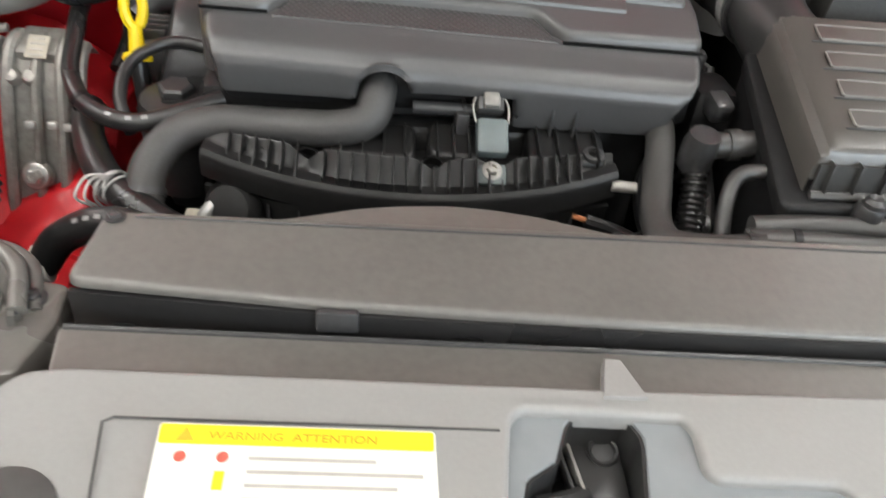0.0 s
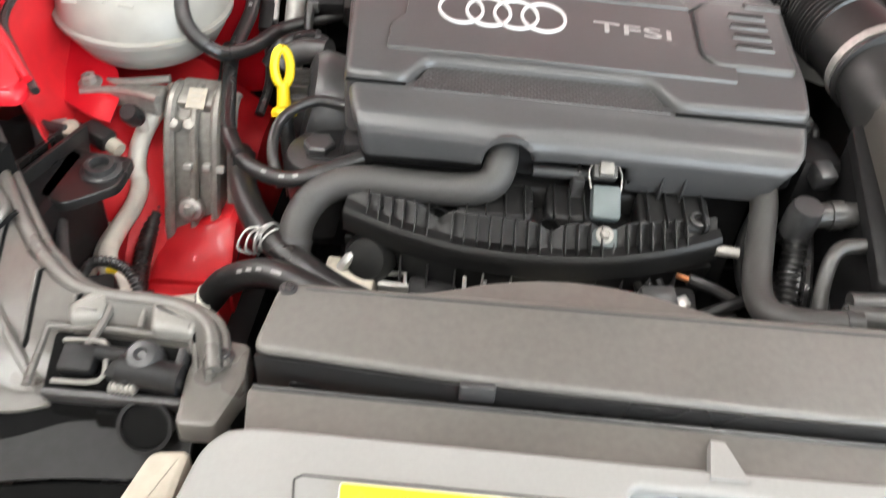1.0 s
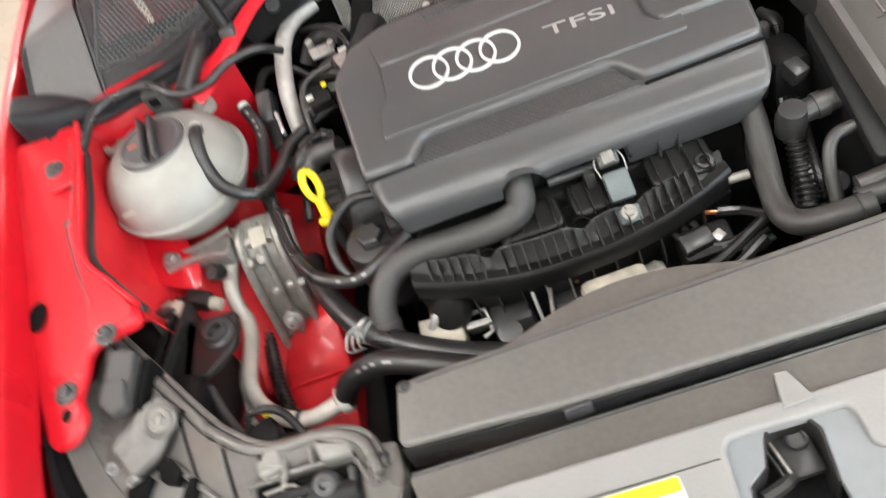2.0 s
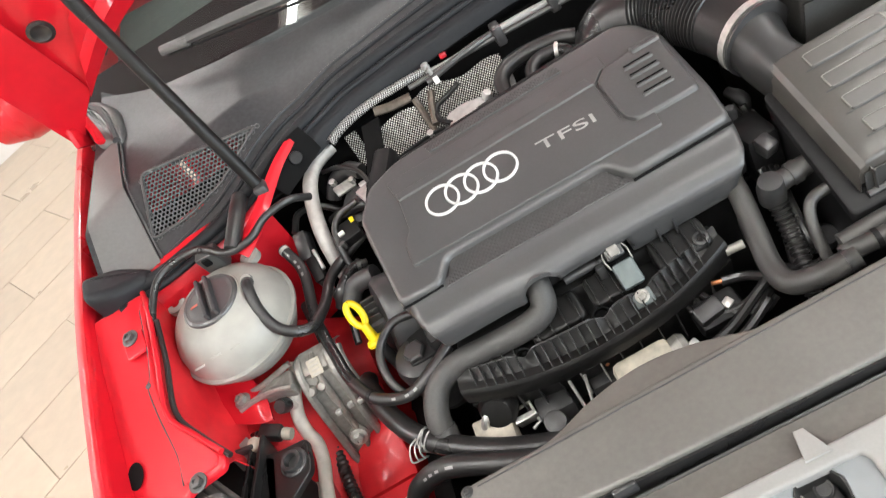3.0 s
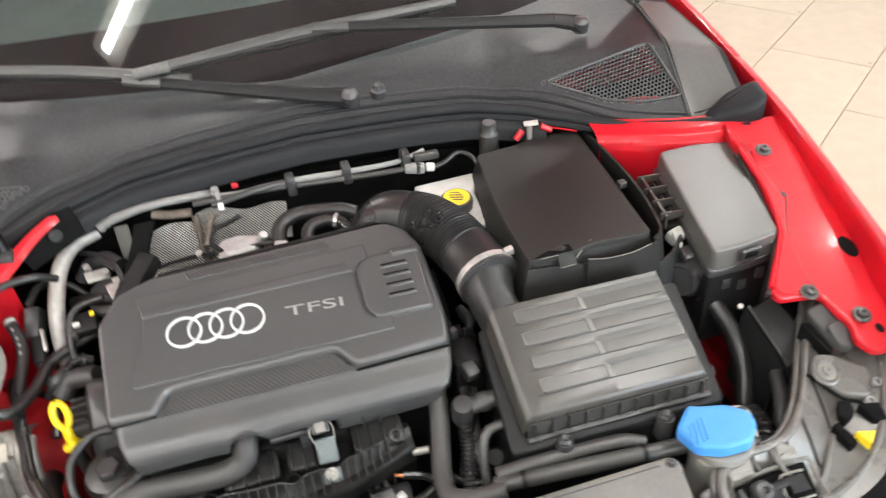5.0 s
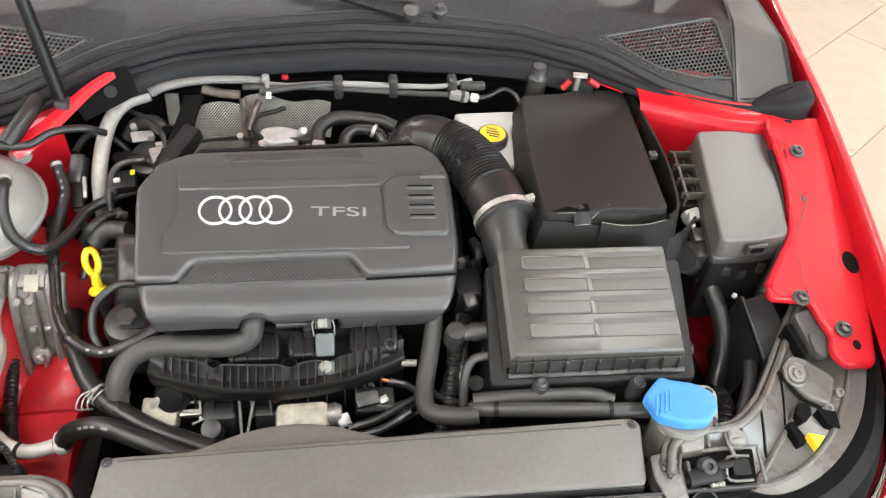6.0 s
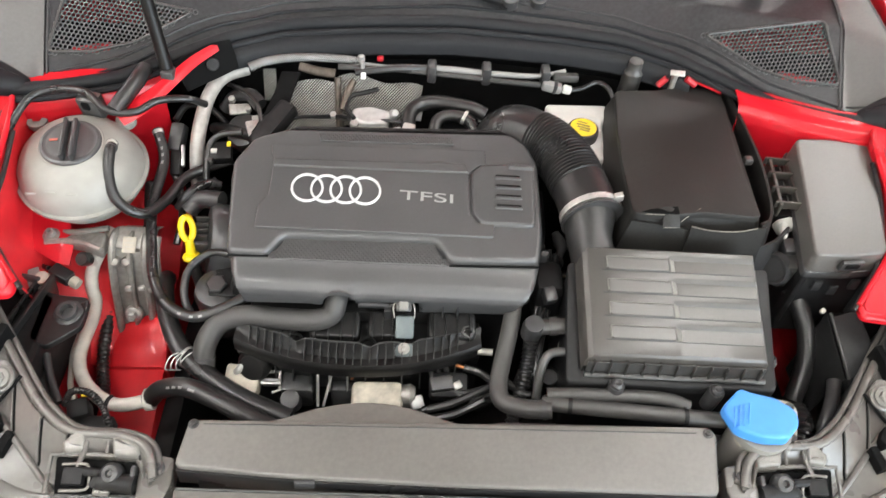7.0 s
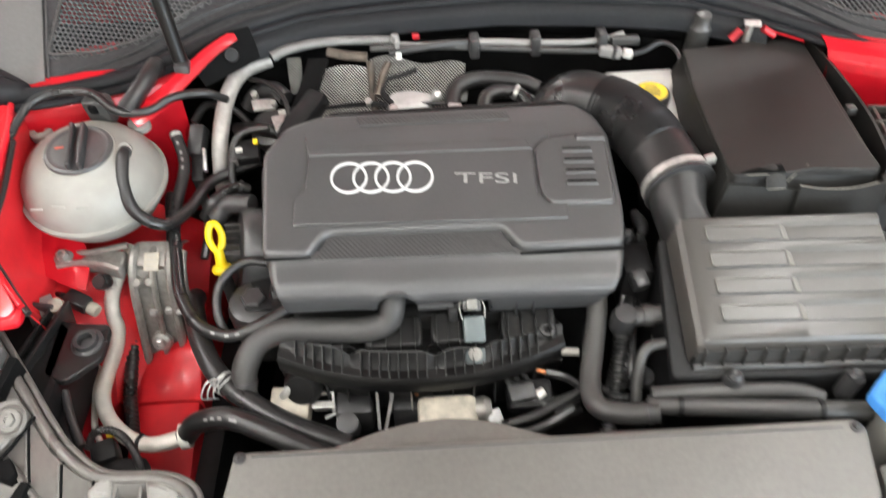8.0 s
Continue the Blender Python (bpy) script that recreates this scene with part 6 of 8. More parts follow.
part("black_cover", ruled([[(-0.466, 0.566, 0.940), (-0.436, 0.594, 0.948), (-0.410, 0.614, 0.952), (-0.380, 0.630, 0.952)], [(-0.453, 0.558, 0.920), (-0.428, 0.580, 0.922), (-0.405, 0.598, 0.925), (-0.372, 0.620, 0.926)], [(-0.443, 0.552, 0.898), (-0.422, 0.570, 0.900), (-0.400, 0.588, 0.902), (-0.368, 0.612, 0.908)]], 16, 6, 0.003), GAP, tab, "black trim flap beside the bracket")

# ---- small fittings crowding the bay ----
tie_rack = thing("sensor_cluster", (-0.465, 0.50, 0.78), "dark plastic plugs and clips beside the coolant hose", "connector")
part("plug", box((-0.470, 0.530, 0.815), (0.024, 0.050, 0.030), 0.005, pose(0, 0, 0, 35, 0, -8)), PLASTIC, tie_rack)
part("plug", box((-0.466, 0.485, 0.795), (0.018, 0.045, 0.026), 0.004, pose(0, 0, 0, 30, 0, 4)), PLASTIC_DARK, tie_rack)
part("clip", box((-0.456, 0.495, 0.806), (0.006, 0.038, 0.010), 0.002, pose(0, 0, 0, 30, 0, 6)), STEEL, tie_rack, "bright spring clip")
part("lead", tube([(-0.468, 0.470, 0.79), (-0.455, 0.440, 0.77), (-0.448, 0.40, 0.75), (-0.452, 0.36, 0.73)], 0.006, 8, 5), RUBBER, tie_rack)
part("lead", tube([(-0.478, 0.560, 0.83), (-0.462, 0.59, 0.84), (-0.430, 0.61, 0.82), (-0.40, 0.60, 0.79)], 0.006, 8, 5), RUBBER, tie_rack)
coil = thing("coil_connector", (-0.39, 0.48, 0.82), "black plug with white and yellow marks beside the cover", "connector")
part("body", box((-0.388, 0.482, 0.826), (0.040, 0.034, 0.024), 0.004, pose(0, 0, 0, 20, 0, 8)), PLASTIC_DARK, coil)
part("mark", box((-0.395, 0.474, 0.838), (0.010, 0.008, 0.004), 0.001, pose(0, 0, 0, 20, 0, 8)), WHITE, coil, "white mark")
part("mark", box((-0.372, 0.488, 0.842), (0.007, 0.009, 0.003), 0.0008, pose(0, 0, 0, 20, 0, 8)), STICKER_Y, coil, "yellow mark")
part("latch", box((-0.402, 0.464, 0.826), (0.014, 0.014, 0.014), 0.003), PLASTIC_GREY, coil)
hose("vacuum_hose", "thin black vacuum hose looping beside the cover", [(-0.405, 0.430, 0.79), (-0.406, 0.455, 0.822), (-0.402, 0.486, 0.842), (-0.385, 0.500, 0.852), (-0.350, 0.500, 0.858)], 0.0055, RUBBER, 10)
hose("vent_hose", "black hose passing below the breather hose", [(-0.448, 0.400, 0.775), (-0.430, 0.408, 0.798), (-0.405, 0.435, 0.800), (-0.385, 0.440, 0.79)], 0.0085, RUBBER, 12, clamps=[(0.85, PLASTIC)])
hose("wiring_conduit", "corrugated black conduit under the expansion tank", [(-0.515, 0.470, 0.76), (-0.505, 0.43, 0.765), (-0.500, 0.40, 0.755), (-0.497, 0.36, 0.74)], 0.008, RUBBER, 10, wave=(24, 0.0016))
pulley = thing("pulley_cover", (-0.40, 0.34, 0.72), "dark ribbed cover beside the dipstick", "pulley cover")
part("cover", box((-0.395, 0.345, 0.745), (0.030, 0.060, 0.07), 0.008), PLASTIC, pulley)
for k in range(4):
    part("fin", box((-0.398, 0.325 + 0.014 * k, 0.784), (0.026, 0.003, 0.012), 0.001), PLASTIC_GREY, pulley)
wiring = thing("bulkhead_clutter", (-0.37, 0.60, 0.82), "oily pipes and brackets behind the engine cover", "pipe cluster")
part("elbow", tube([(-0.405, 0.615, 0.815), (-0.385, 0.622, 0.838), (-0.355, 0.612, 0.850), (-0.335, 0.592, 0.845)], 0.013, 12, 5), PLASTIC, wiring)
part("bracket", box((-0.372, 0.588, 0.838), (0.036, 0.020, 0.006), 0.002, pose(0, 0, 0, 25, 10, 20)), STEEL, wiring)
part("nut", lathe([(0.006, 0), (0.006, 0.010), (0, 0.011)], (-0.385, 0.600, 0.846), (0, -0.4, 1), 6), STEEL, wiring)
part("nut", lathe([(0.005, 0), (0.005, 0.010), (0, 0.011)], (-0.352, 0.575, 0.846), (0, -0.4, 1), 6), STEEL, wiring)
part("hose", tube([(-0.42, 0.580, 0.80), (-0.395, 0.560, 0.815), (-0.362, 0.545, 0.82), (-0.33, 0.54, 0.81)], 0.010, 10, 5), RUBBER, wiring)
part("wire", tube([(-0.395, 0.63, 0.86), (-0.36, 0.60, 0.868), (-0.335, 0.57, 0.862), (-0.325, 0.54, 0.85)], 0.004, 8, 6), RUBBER, wiring)
part("sleeve", box((-0.318, 0.545, 0.842), (0.020, 0.034, 0.026), 0.006, pose(0, 0, 0, 20, 0, -30)), PLASTIC_DARK, wiring)
part("stay", tube([(-0.245, 0.562, 0.848), (-0.20, 0.566, 0.846), (-0.155, 0.560, 0.846), (-0.10, 0.556, 0.850), (-0.062, 0.548, 0.848)], 0.0035, 8, 5), PLASTIC, wiring)
actu = thing("valve_actuator", (-0.14, 0.57, 0.85), "bare cast actuator with a bent pipe behind the cover", "actuator")
part("casting", slab(rounded([(-0.178, 0.560), (-0.150, 0.545), (-0.108, 0.553), (-0.104, 0.580), (-0.140, 0.592), (-0.172, 0.586)], 0.010), 0.82, lambda x, y: 0.853 + 0.1 * (y - 0.57), 0.006, 3), ALU, actu)
part("pipe", tube([(-0.168, 0.555, 0.853), (-0.182, 0.575, 0.860), (-0.176, 0.598, 0.868), (-0.150, 0.605, 0.872), (-0.128, 0.606, 0.880)], 0.0045, 8, 5), PLASTIC_DARK, actu)
part("fitting", lathe([(0.008, -0.01), (0.009, 0.004), (0.006, 0.010), (0, 0.011)], (-0.100, 0.572, 0.852), (0.3, -0.5, 0.8), 10), ALU, actu)
part("plate", box((-0.060, 0.584, 0.852), (0.022, 0.034, 0.004), 0.0015, pose(0, 0, 0, 40, 0, -12)), PANEL_GREY, actu, "pale sheet tab")
part("pin", tube([(0.052, 0.568, 0.846), (0.058, 0.582, 0.864)], 0.0042, 8, 2), WHITE, actu)
part("tag", box((-0.155, 0.619, 0.897), (0.009, 0.004, 0.012), 0.001, pose(0, 0, 0, -35)), WHITE, actu, "small white tag")
lowbits = thing("gearbox_fittings", (-0.15, 0.12, 0.66), "oily nuts, pipes and plugs low in front of the engine", "fitting")
for wa, wb in (((-0.199, 0.140, 0.700), (-0.197, 0.100, 0.662)), ((-0.176, 0.141, 0.700), (-0.189, 0.100, 0.662))):
    part("wire_stay", tube([wa, wb], 0.0022, 8, 2), STEEL, lowbits)
part("frame_wire", tube([(-0.285, 0.146, 0.682), (-0.258, 0.147, 0.682), (-0.256, 0.122, 0.670), (-0.268, 0.118, 0.668)], 0.0028, 8, 1, straight=True), STEEL, lowbits)
part("frame_wire", tube([(-0.284, 0.133, 0.680), (-0.258, 0.134, 0.678)], 0.0028, 8, 2), STEEL, lowbits)
part("block", box((-0.230, 0.135, 0.655), (0.05, 0.04, 0.05), 0.008), PLASTIC, lowbits)
part("block", box((-0.160, 0.135, 0.650), (0.04, 0.03, 0.05), 0.006), PLASTIC, lowbits)
part("pipe", tube([(-0.33, 0.145, 0.672), (-0.315, 0.140, 0.70), (-0.300, 0.160, 0.712)], 0.006, 8, 5), ALU, lowbits)
for k in range(3):
    part("lead", tube([(-0.03 + 0.012 * k, 0.150, 0.700), (-0.02 + 0.014 * k, 0.128, 0.694 - 0.006 * k), (0.02 + 0.01 * k, 0.112 - 0.01 * k, 0.690), (0.062, 0.120 - 0.012 * k, 0.695)], 0.0045, 8, 6), RUBBER, lowbits)
part("copper_wire", tube([(-0.148, 0.138, 0.690), (-0.147, 0.132, 0.690)], 0.003, 6, 2), COPPER, lowbits)
guide = thing("wiring_guide", (0.165, 0.28, 0.74), "dark plastic wiring guide between engine and air box", "wiring guide")
part("stem", tube([(0.175, 0.366, 0.78), (0.183, 0.338, 0.772), (0.172, 0.315, 0.762), (0.176, 0.293, 0.752), (0.170, 0.256, 0.742)], lambda s: 0.007 + 0.004 * math.sin(9 * s) ** 2, 10, 6), PLASTIC, guide)
part("collar", lathe([(0.012, -0.006), (0.013, 0.0), (0.011, 0.006), (0, 0.006)], (0.173, 0.314, 0.764), (0.1, -0.5, 0.8), 16), PLASTIC_GREY, guide)
part("screw", lathe([(0.009, -0.004), (0.010, 0.003), (0.006, 0.006), (0, 0.006)], (0.170, 0.254, 0.745), (0, -0.5, 0.8), 14), CAST, guide)
part("arm", box((0.182, 0.238, 0.732), (0.030, 0.008, 0.008), 0.002), PLASTIC_GREY, guide)
part("screw", lathe([(0.009, -0.004), (0.010, 0.003), (0.006, 0.006), (0, 0.006)], (0.179, 0.185, 0.716), (0, -0.5, 0.8), 14), CAST, guide)
part("loom", tube([(0.142, 0.42, 0.82), (0.146, 0.36, 0.79), (0.140, 0.309, 0.775), (0.150, 0.272, 0.757), (0.140, 0.22, 0.74), (0.128, 0.20, 0.72)], 0.010, 10, 6), RUBBER, guide)
part("loom", tube([(0.105, 0.235, 0.74), (0.086, 0.20, 0.715), (0.080, 0.160, 0.700), (0.084, 0.132, 0.698), (0.111, 0.108, 0.698), (0.135, 0.105, 0.70)], 0.006, 10, 6), RUBBER, guide)
part("motor", lathe([(0.016, -0.02), (0.017, 0.0), (0.012, 0.010), (0, 0.011)], (0.156, 0.148, 0.682), (0, -0.5, 0.8), 18), PLASTIC, guide)

# ---- air filter box and intake hose ----
def zl(x, y):
    return 0.797 + 0.40 * (y - 0.11) + 0.03 * (x - 0.19)


airbox = thing("air_filter_box", (0.33, 0.17, 0.70), "dusty dark plastic air filter box with a ribbed lid", "air filter box")
lid_plan = [(0.198, 0.111), (0.455, 0.097), (0.450, 0.258), (0.200, 0.264)]
lid = part("lid", slab(rounded(lid_plan, 0.010), lambda x, y: zl(x, y) - 0.032, lambda x, y: zl(x, y) - 0.0105, 0.003, 2, taper=0.004), AIRLID, airbox, "greyish ribbed lid")
# the raised sheet of the lid: a relief with four recesses open to its right end
def lid_relief():
    xs = [0.1835, 0.1855, 0.1895, 0.196, 0.206, 0.3250, 0.3325, 0.39, 0.4560, 0.4590, 0.4615, 0.4635, 0.4650]
    drop = [0.045, 0.020, 0.0095, 0.0035, 0.0005, 0, 0, 0, 0, 0.0008, 0.003, 0.0075, 0.030]
    ys, low = [0.1000, 0.1010, 0.1030, 0.1055], [0, 0, 0, 0]
    end = [0.030, 0.006, 0.0018, 0]
    for k in range(4):
        y = 0.1245 + 0.0347 * k
        ys += [y - 0.001, y, y + 0.0007, y + 0.0200, y + 0.0215, y + 0.0262, y + 0.0272]
        low += [0, 0, 0.88, 0.88, 0.92, 0.06, 0]
        end += [0] * 7
    ys += [0.2610, 0.2635, 0.2650]
    low += [0, 0, 0]
    end += [0, 0.002, 0.030]

    def fn(u, v):
        i, j = round(u * (len(xs) - 1)), round(v * (len(ys) - 1))
        x = xs[i]
        y = ys[j] - 0.040 * (x - 0.32)
        z = zl(x, y) - max(drop[i], end[j], (0.0055 * low[j] if i >= 6 else 0))
        return (x, y, z)

    return sheet(fn, len(xs) - 1, len(ys) - 1, 0.002)


part("raised_sheet", lid_relief(), AIRLID, lid, sharp=24)
for k in range(4):
    y = 0.1295 + 0.0347 * k
    part("panel", slab(rounded([(0.2245, y - 0.001), (0.3250, y - 0.0048), (0.3235, y + 0.0147), (0.2240, y + 0.0195)], 0.005, 3), lambda x, y: zl(x, y) - 0.001, lambda x, y: zl(x, y) + 0.0020, 0.0019, 3), AIRLID, lid)
    # pale bead along the panel edge: its glint is put into the colour
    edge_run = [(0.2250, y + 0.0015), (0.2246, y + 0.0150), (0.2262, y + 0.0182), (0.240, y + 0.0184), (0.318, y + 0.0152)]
    part("worn_edge", tube([(x, yy, zl(x, yy) + 0.0016) for x, yy in edge_run], lambda t: 0.0011 - 0.0007 * t, 8, 3), PLASTIC_SATIN, lid, "pale edge standing for a glint")
    # pale wedge at the recess start, coloured to stand for a glint
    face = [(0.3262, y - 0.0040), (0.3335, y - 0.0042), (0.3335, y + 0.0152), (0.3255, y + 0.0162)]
    part("recess_face", slab(face, lambda x, y: zl(x, y) - 0.006, lambda x, yy: zl(x, yy) + 0.0004 - (x - 0.3255) * (0.16 + 0.42 * max(0, yy - y + 0.004) / 0.02), 0.0006), PLASTIC_SATIN, lid, "pale face standing for a glint at the start of a recess")
for k in range(4):
    gy = 0.1245 + 0.0347 * k
    part("lid_groove", tube([(x, gy - 0.0004 - 0.040 * (x - 0.32), zl(x, gy - 0.040 * (x - 0.32)) + (0.0004 if x > 0.318 else 0.0003)) for x in (0.216, 0.25, 0.318, 0.38, 0.455)], 0.0008, 6, 2, straight=True), INK, lid, "fine dark groove")
part("wall", slab(rounded([(0.190, 0.1065), (0.462, 0.0960), (0.458, 0.262), (0.186, 0.268)], 0.008), 0.70, lambda x, y: zl(x, y) - 0.026, 0.003), PLASTIC_DARK, airbox)
part("flange", slab(rounded([(0.160, 0.088), (0.488, 0.076), (0.502, 0.262), (0.172, 0.272)], 0.010), lambda x, y: zl(x, y) - 0.058, lambda x, y: zl(x, y) - 0.043, 0.003), PLASTIC_DARK, airbox)
part("tub", slab(rounded([(0.166, 0.094), (0.480, 0.082), (0.492, 0.265), (0.174, 0.275)], 0.014), 0.60, lambda x, y: zl(x, y) - 0.05, 0.006), PLASTIC_DARK, airbox)
for k in range(11):
    x = 0.200 + 0.0255 * k
    y = 0.105 - 0.044 * (x - 0.2)
    part("tub_rib", box((x, y - 0.004, zl(x, y) - 0.026), (0.0018, 0.010, 0.030), 0.0004), PLASTIC_GREY, airbox)
part("tub_ledge", tube([(x, 0.098 - 0.044 * (x - 0.2), zl(x, 0.098) - 0.040) for x in (0.188, 0.33, 0.468)], 0.0045, 8, 4, squash=0.8), PLASTIC_GREY, airbox)
part("ribbed_wall", ruled([[(x, 0.1035 - 0.044 * (x - 0.2), zl(x, 0.104) - dz) for x in (0.190, 0.33, 0.462)] for dz in (0.014, 0.042)], 6, 2, 0.002), PLASTIC_GREY, airbox)
for bx, by in ((0.236, 0.078), (0.389, 0.070), (0.490, 0.130)):
    part("screw_boss", lathe([(0.0125, -0.045), (0.013, -0.004), (0.011, 0.0), (0, 0.0)], (bx, by, 0.757), (0, -0.1, 1), 18), PLASTIC, airbox)
    part("lid_screw", lathe([(0.0095, -0.004), (0.0095, 0.004), (0.006, 0.008), (0.003, 0.006), (0, 0.006)], (bx, by, 0.757), (0, -0.1, 1), 14), PLASTIC, airbox)
# outlet neck, flaring out of the lid's rear corner
def neck_ring(s):
    y = 0.350 - 0.105 * s
    left = float(np.interp(s, [0, 0.3, 0.6, 1], [0.1700, 0.1725, 0.179, 0.189]))
    right = float(np.interp(s, [0, 0.2, 0.45, 0.65, 0.8, 0.9, 1], [0.2590, 0.2540, 0.2465, 0.2455, 0.250, 0.259, 0.272]))
    top = float(np.interp(s, [0, 0.4, 0.8, 1], [0.8935, 0.8765, 0.8585, 0.8500]))
    low = float(np.interp(s, [0, 0.5, 1], [0.803, 0.787, 0.78]))
    e = 2 / float(np.interp(s, [0, 0.5, 0.85, 1], [2, 2.2, 3.2, 4.5]))
    ring = []
    for k in range(36):
        c, q = math.cos(math.tau * k / 36), math.sin(math.tau * k / 36)
        ring.append(((left + right) / 2 + (right - left) / 2 * math.copysign(abs(c) ** e, c), y + 0.008 * c * (1 - s), (top + low) / 2 + (top - low) / 2 * math.copysign(abs(q) ** e, q)))
    return ring


part("neck", loft_rings([neck_ring(k / 18) for k in range(19)]), NECK, airbox)
part("inlet_pipe", tube([(0.122, 0.085, 0.68), (0.126, 0.118, 0.722), (0.139, 0.138, 0.745), (0.166, 0.141, 0.750), (0.20, 0.139, 0.752)], 0.0075, 12, 5), PLASTIC_GREY, airbox)

ih = thing("intake_duct", (0.15, 0.5, 0.8), "glossy black bellows intake duct with a steel clamp", "air duct")
part("cuff", tube([(0.214, 0.352, 0.849), (0.208, 0.385, 0.855), (0.200, 0.412, 0.860)], lambda s: 0.0455 - 0.001 * s, 28, 5), RUBBER, ih)
part("bellows", tube([(0.201, 0.408, 0.860), (0.186, 0.452, 0.866), (0.163, 0.492, 0.868), (0.140, 0.516, 0.866)], 0.0445, 28, 6, wave=(21, 0.0036)), RUBBER, ih, "ribbed rubber bellows")
part("elbow", tube([(0.142, 0.514, 0.866), (0.118, 0.535, 0.862), (0.094, 0.545, 0.848), (0.080, 0.545, 0.815), (0.075, 0.54, 0.76)], lambda s: 0.0445 - 0.003 * s, 28, 6), RUBBER, ih)
clamp_band("clamp", (0.2145, 0.356, 0.8495), (-0.17, 0.97, 0.16), 0.0456, 0.010, STEEL, ih)
clamp_band("clamp", (0.216, 0.345, 0.848), (-0.17, 0.97, 0.16), 0.0462, 0.004, PLASTIC, ih, False)

elbow = thing("breather_valve", (0.15, 0.17, 0.74), "black plastic breather elbow beside the air filter box", "pipe elbow")
part("branch", tube([(0.190, 0.176, 0.779), (0.150, 0.177, 0.775), (0.120, 0.176, 0.771)], 0.0125, 14, 4), PLASTIC_GREY, elbow)
part("hub", lathe([(0.016, -0.022), (0.017, 0.0), (0.014, 0.014), (0, 0.016)], (0.122, 0.176, 0.772), (0, -0.2, 1), 18), PLASTIC, elbow)
part("bellows", tube([(0.122, 0.174, 0.755), (0.119, 0.150, 0.72), (0.105, 0.100, 0.69), (0.095, 0.07, 0.67)], 0.0105, 12, 6, wave=(20, 0.003)), RUBBER, elbow, "ribbed black hose")
part("collar", lathe([(0.0145, -0.006), (0.0145, 0.006)], (0.152, 0.177, 0.775), (1, 0, 0.1), 16), PLASTIC_GREY, elbow)
tb = thing("throttle_body", (0.15, 0.25, 0.70), "dark throttle body in the gap beside the engine", "throttle body")
part("body", box((0.150, 0.255, 0.765), (0.045, 0.06, 0.08), 0.012), PLASTIC_DARK, tb)
part("plug", box((0.148, 0.222, 0.792), (0.020, 0.024, 0.022), 0.004, pose(0, 0, 0, 20, 0, 15)), PLASTIC, tb)
part("pin", lathe([(0.008, 0), (0.008, 0.03), (0.005, 0.034), (0, 0.034)], (0.142, 0.29, 0.79), (0, -0.3, 1), 14), PLASTIC, tb)
for k in range(4):
    part("lead", tube([(0.135 + 0.01 * k, 0.33 - 0.01 * k, 0.80), (0.140 + 0.008 * k, 0.27, 0.79 - 0.01 * k), (0.13, 0.20 - 0.02 * k, 0.73), (0.10 + 0.01 * k, 0.12, 0.70)], 0.005, 8, 6), RUBBER, tb)
gear = thing("shift_linkage", (0.03, 0.12, 0.66), "dark connectors and leads low in the engine bay", "connector")
part("body", box((0.00, 0.128, 0.680), (0.06, 0.04, 0.035), 0.008, pose(0, 0, 0, 20)), PLASTIC_DARK, gear)
part("plug", box((-0.012, 0.120, 0.700), (0.035, 0.022, 0.018), 0.004, pose(0, 0, 0, 20, 0, 10)), PLASTIC, gear)
part("copper_tip", tube([(0.010, 0.149, 0.708), (0.022, 0.146, 0.706)], 0.0028, 8, 2), COPPER, gear, "copper terminal")
part("lead", tube([(0.022, 0.146, 0.706), (0.05, 0.14, 0.70), (0.07, 0.12, 0.70)], 0.006, 8, 4), RUBBER, gear)
part("lead", tube([(-0.04, 0.08, 0.69), (0.0, 0.085, 0.70), (0.04, 0.10, 0.71), (0.065, 0.11, 0.715)], 0.006, 8, 5), RUBBER, gear)
part("lead", tube([(-0.03, 0.065, 0.69), (0.01, 0.07, 0.70), (0.05, 0.09, 0.705)], 0.006, 8, 5), RUBBER, gear)
part("clip", box((0.012, 0.118, 0.700), (0.014, 0.012, 0.006), 0.002, pose(0, 0, 0, 20, 0, 30)), STEEL, gear)

# ---- battery jacket ----
bat = thing("battery_jacket", (0.37, 0.45, 0.68), "soft black felt jacket over the battery", "battery cover")
zb = lambda x, y: 0.904 - 0.02 * (y - 0.45) 
bat_plan = [(0.262, 0.289), (0.336, 0.289), (0.366, 0.296), (0.456, 0.288), (0.456, 0.36), (0.463, 0.467), (0.480, 0.615), (0.40, 0.620), (0.345, 0.603), (0.286, 0.602), (0.271, 0.484), (0.265, 0.393)]
part("top_flap", slab(rounded(bat_plan, 0.012), lambda x, y: zb(x, y) - 0.010, zb, 0.0028, 2), FELT, bat)
part("side_wall", loft_rings([[(x, y, z) for x, y in rounded(shrink(ccw([(0.262, 0.290), (0.462, 0.296), (0.482, 0.60), (0.40, 0.616), (0.286, 0.606), (0.268, 0.48)]), d), 0.012)] for z, d in ((0.62, -0.028), (0.80, -0.022), (0.86, -0.010), (0.885, -0.001), (0.899, 0.004))]), FELT, bat)
part("side_flap", ruled([[(0.489, 0.620, 0.905), (0.494, 0.53, 0.906), (0.496, 0.43, 0.905), (0.492, 0.36, 0.900), (0.482, 0.305, 0.895), (0.462, 0.288, 0.893)], [(0.500, 0.622, 0.80), (0.505, 0.53, 0.80), (0.508, 0.43, 0.80), (0.505, 0.36, 0.80), (0.492, 0.292, 0.80), (0.466, 0.276, 0.80)]], 24, 6, 0.004), FELT, bat)
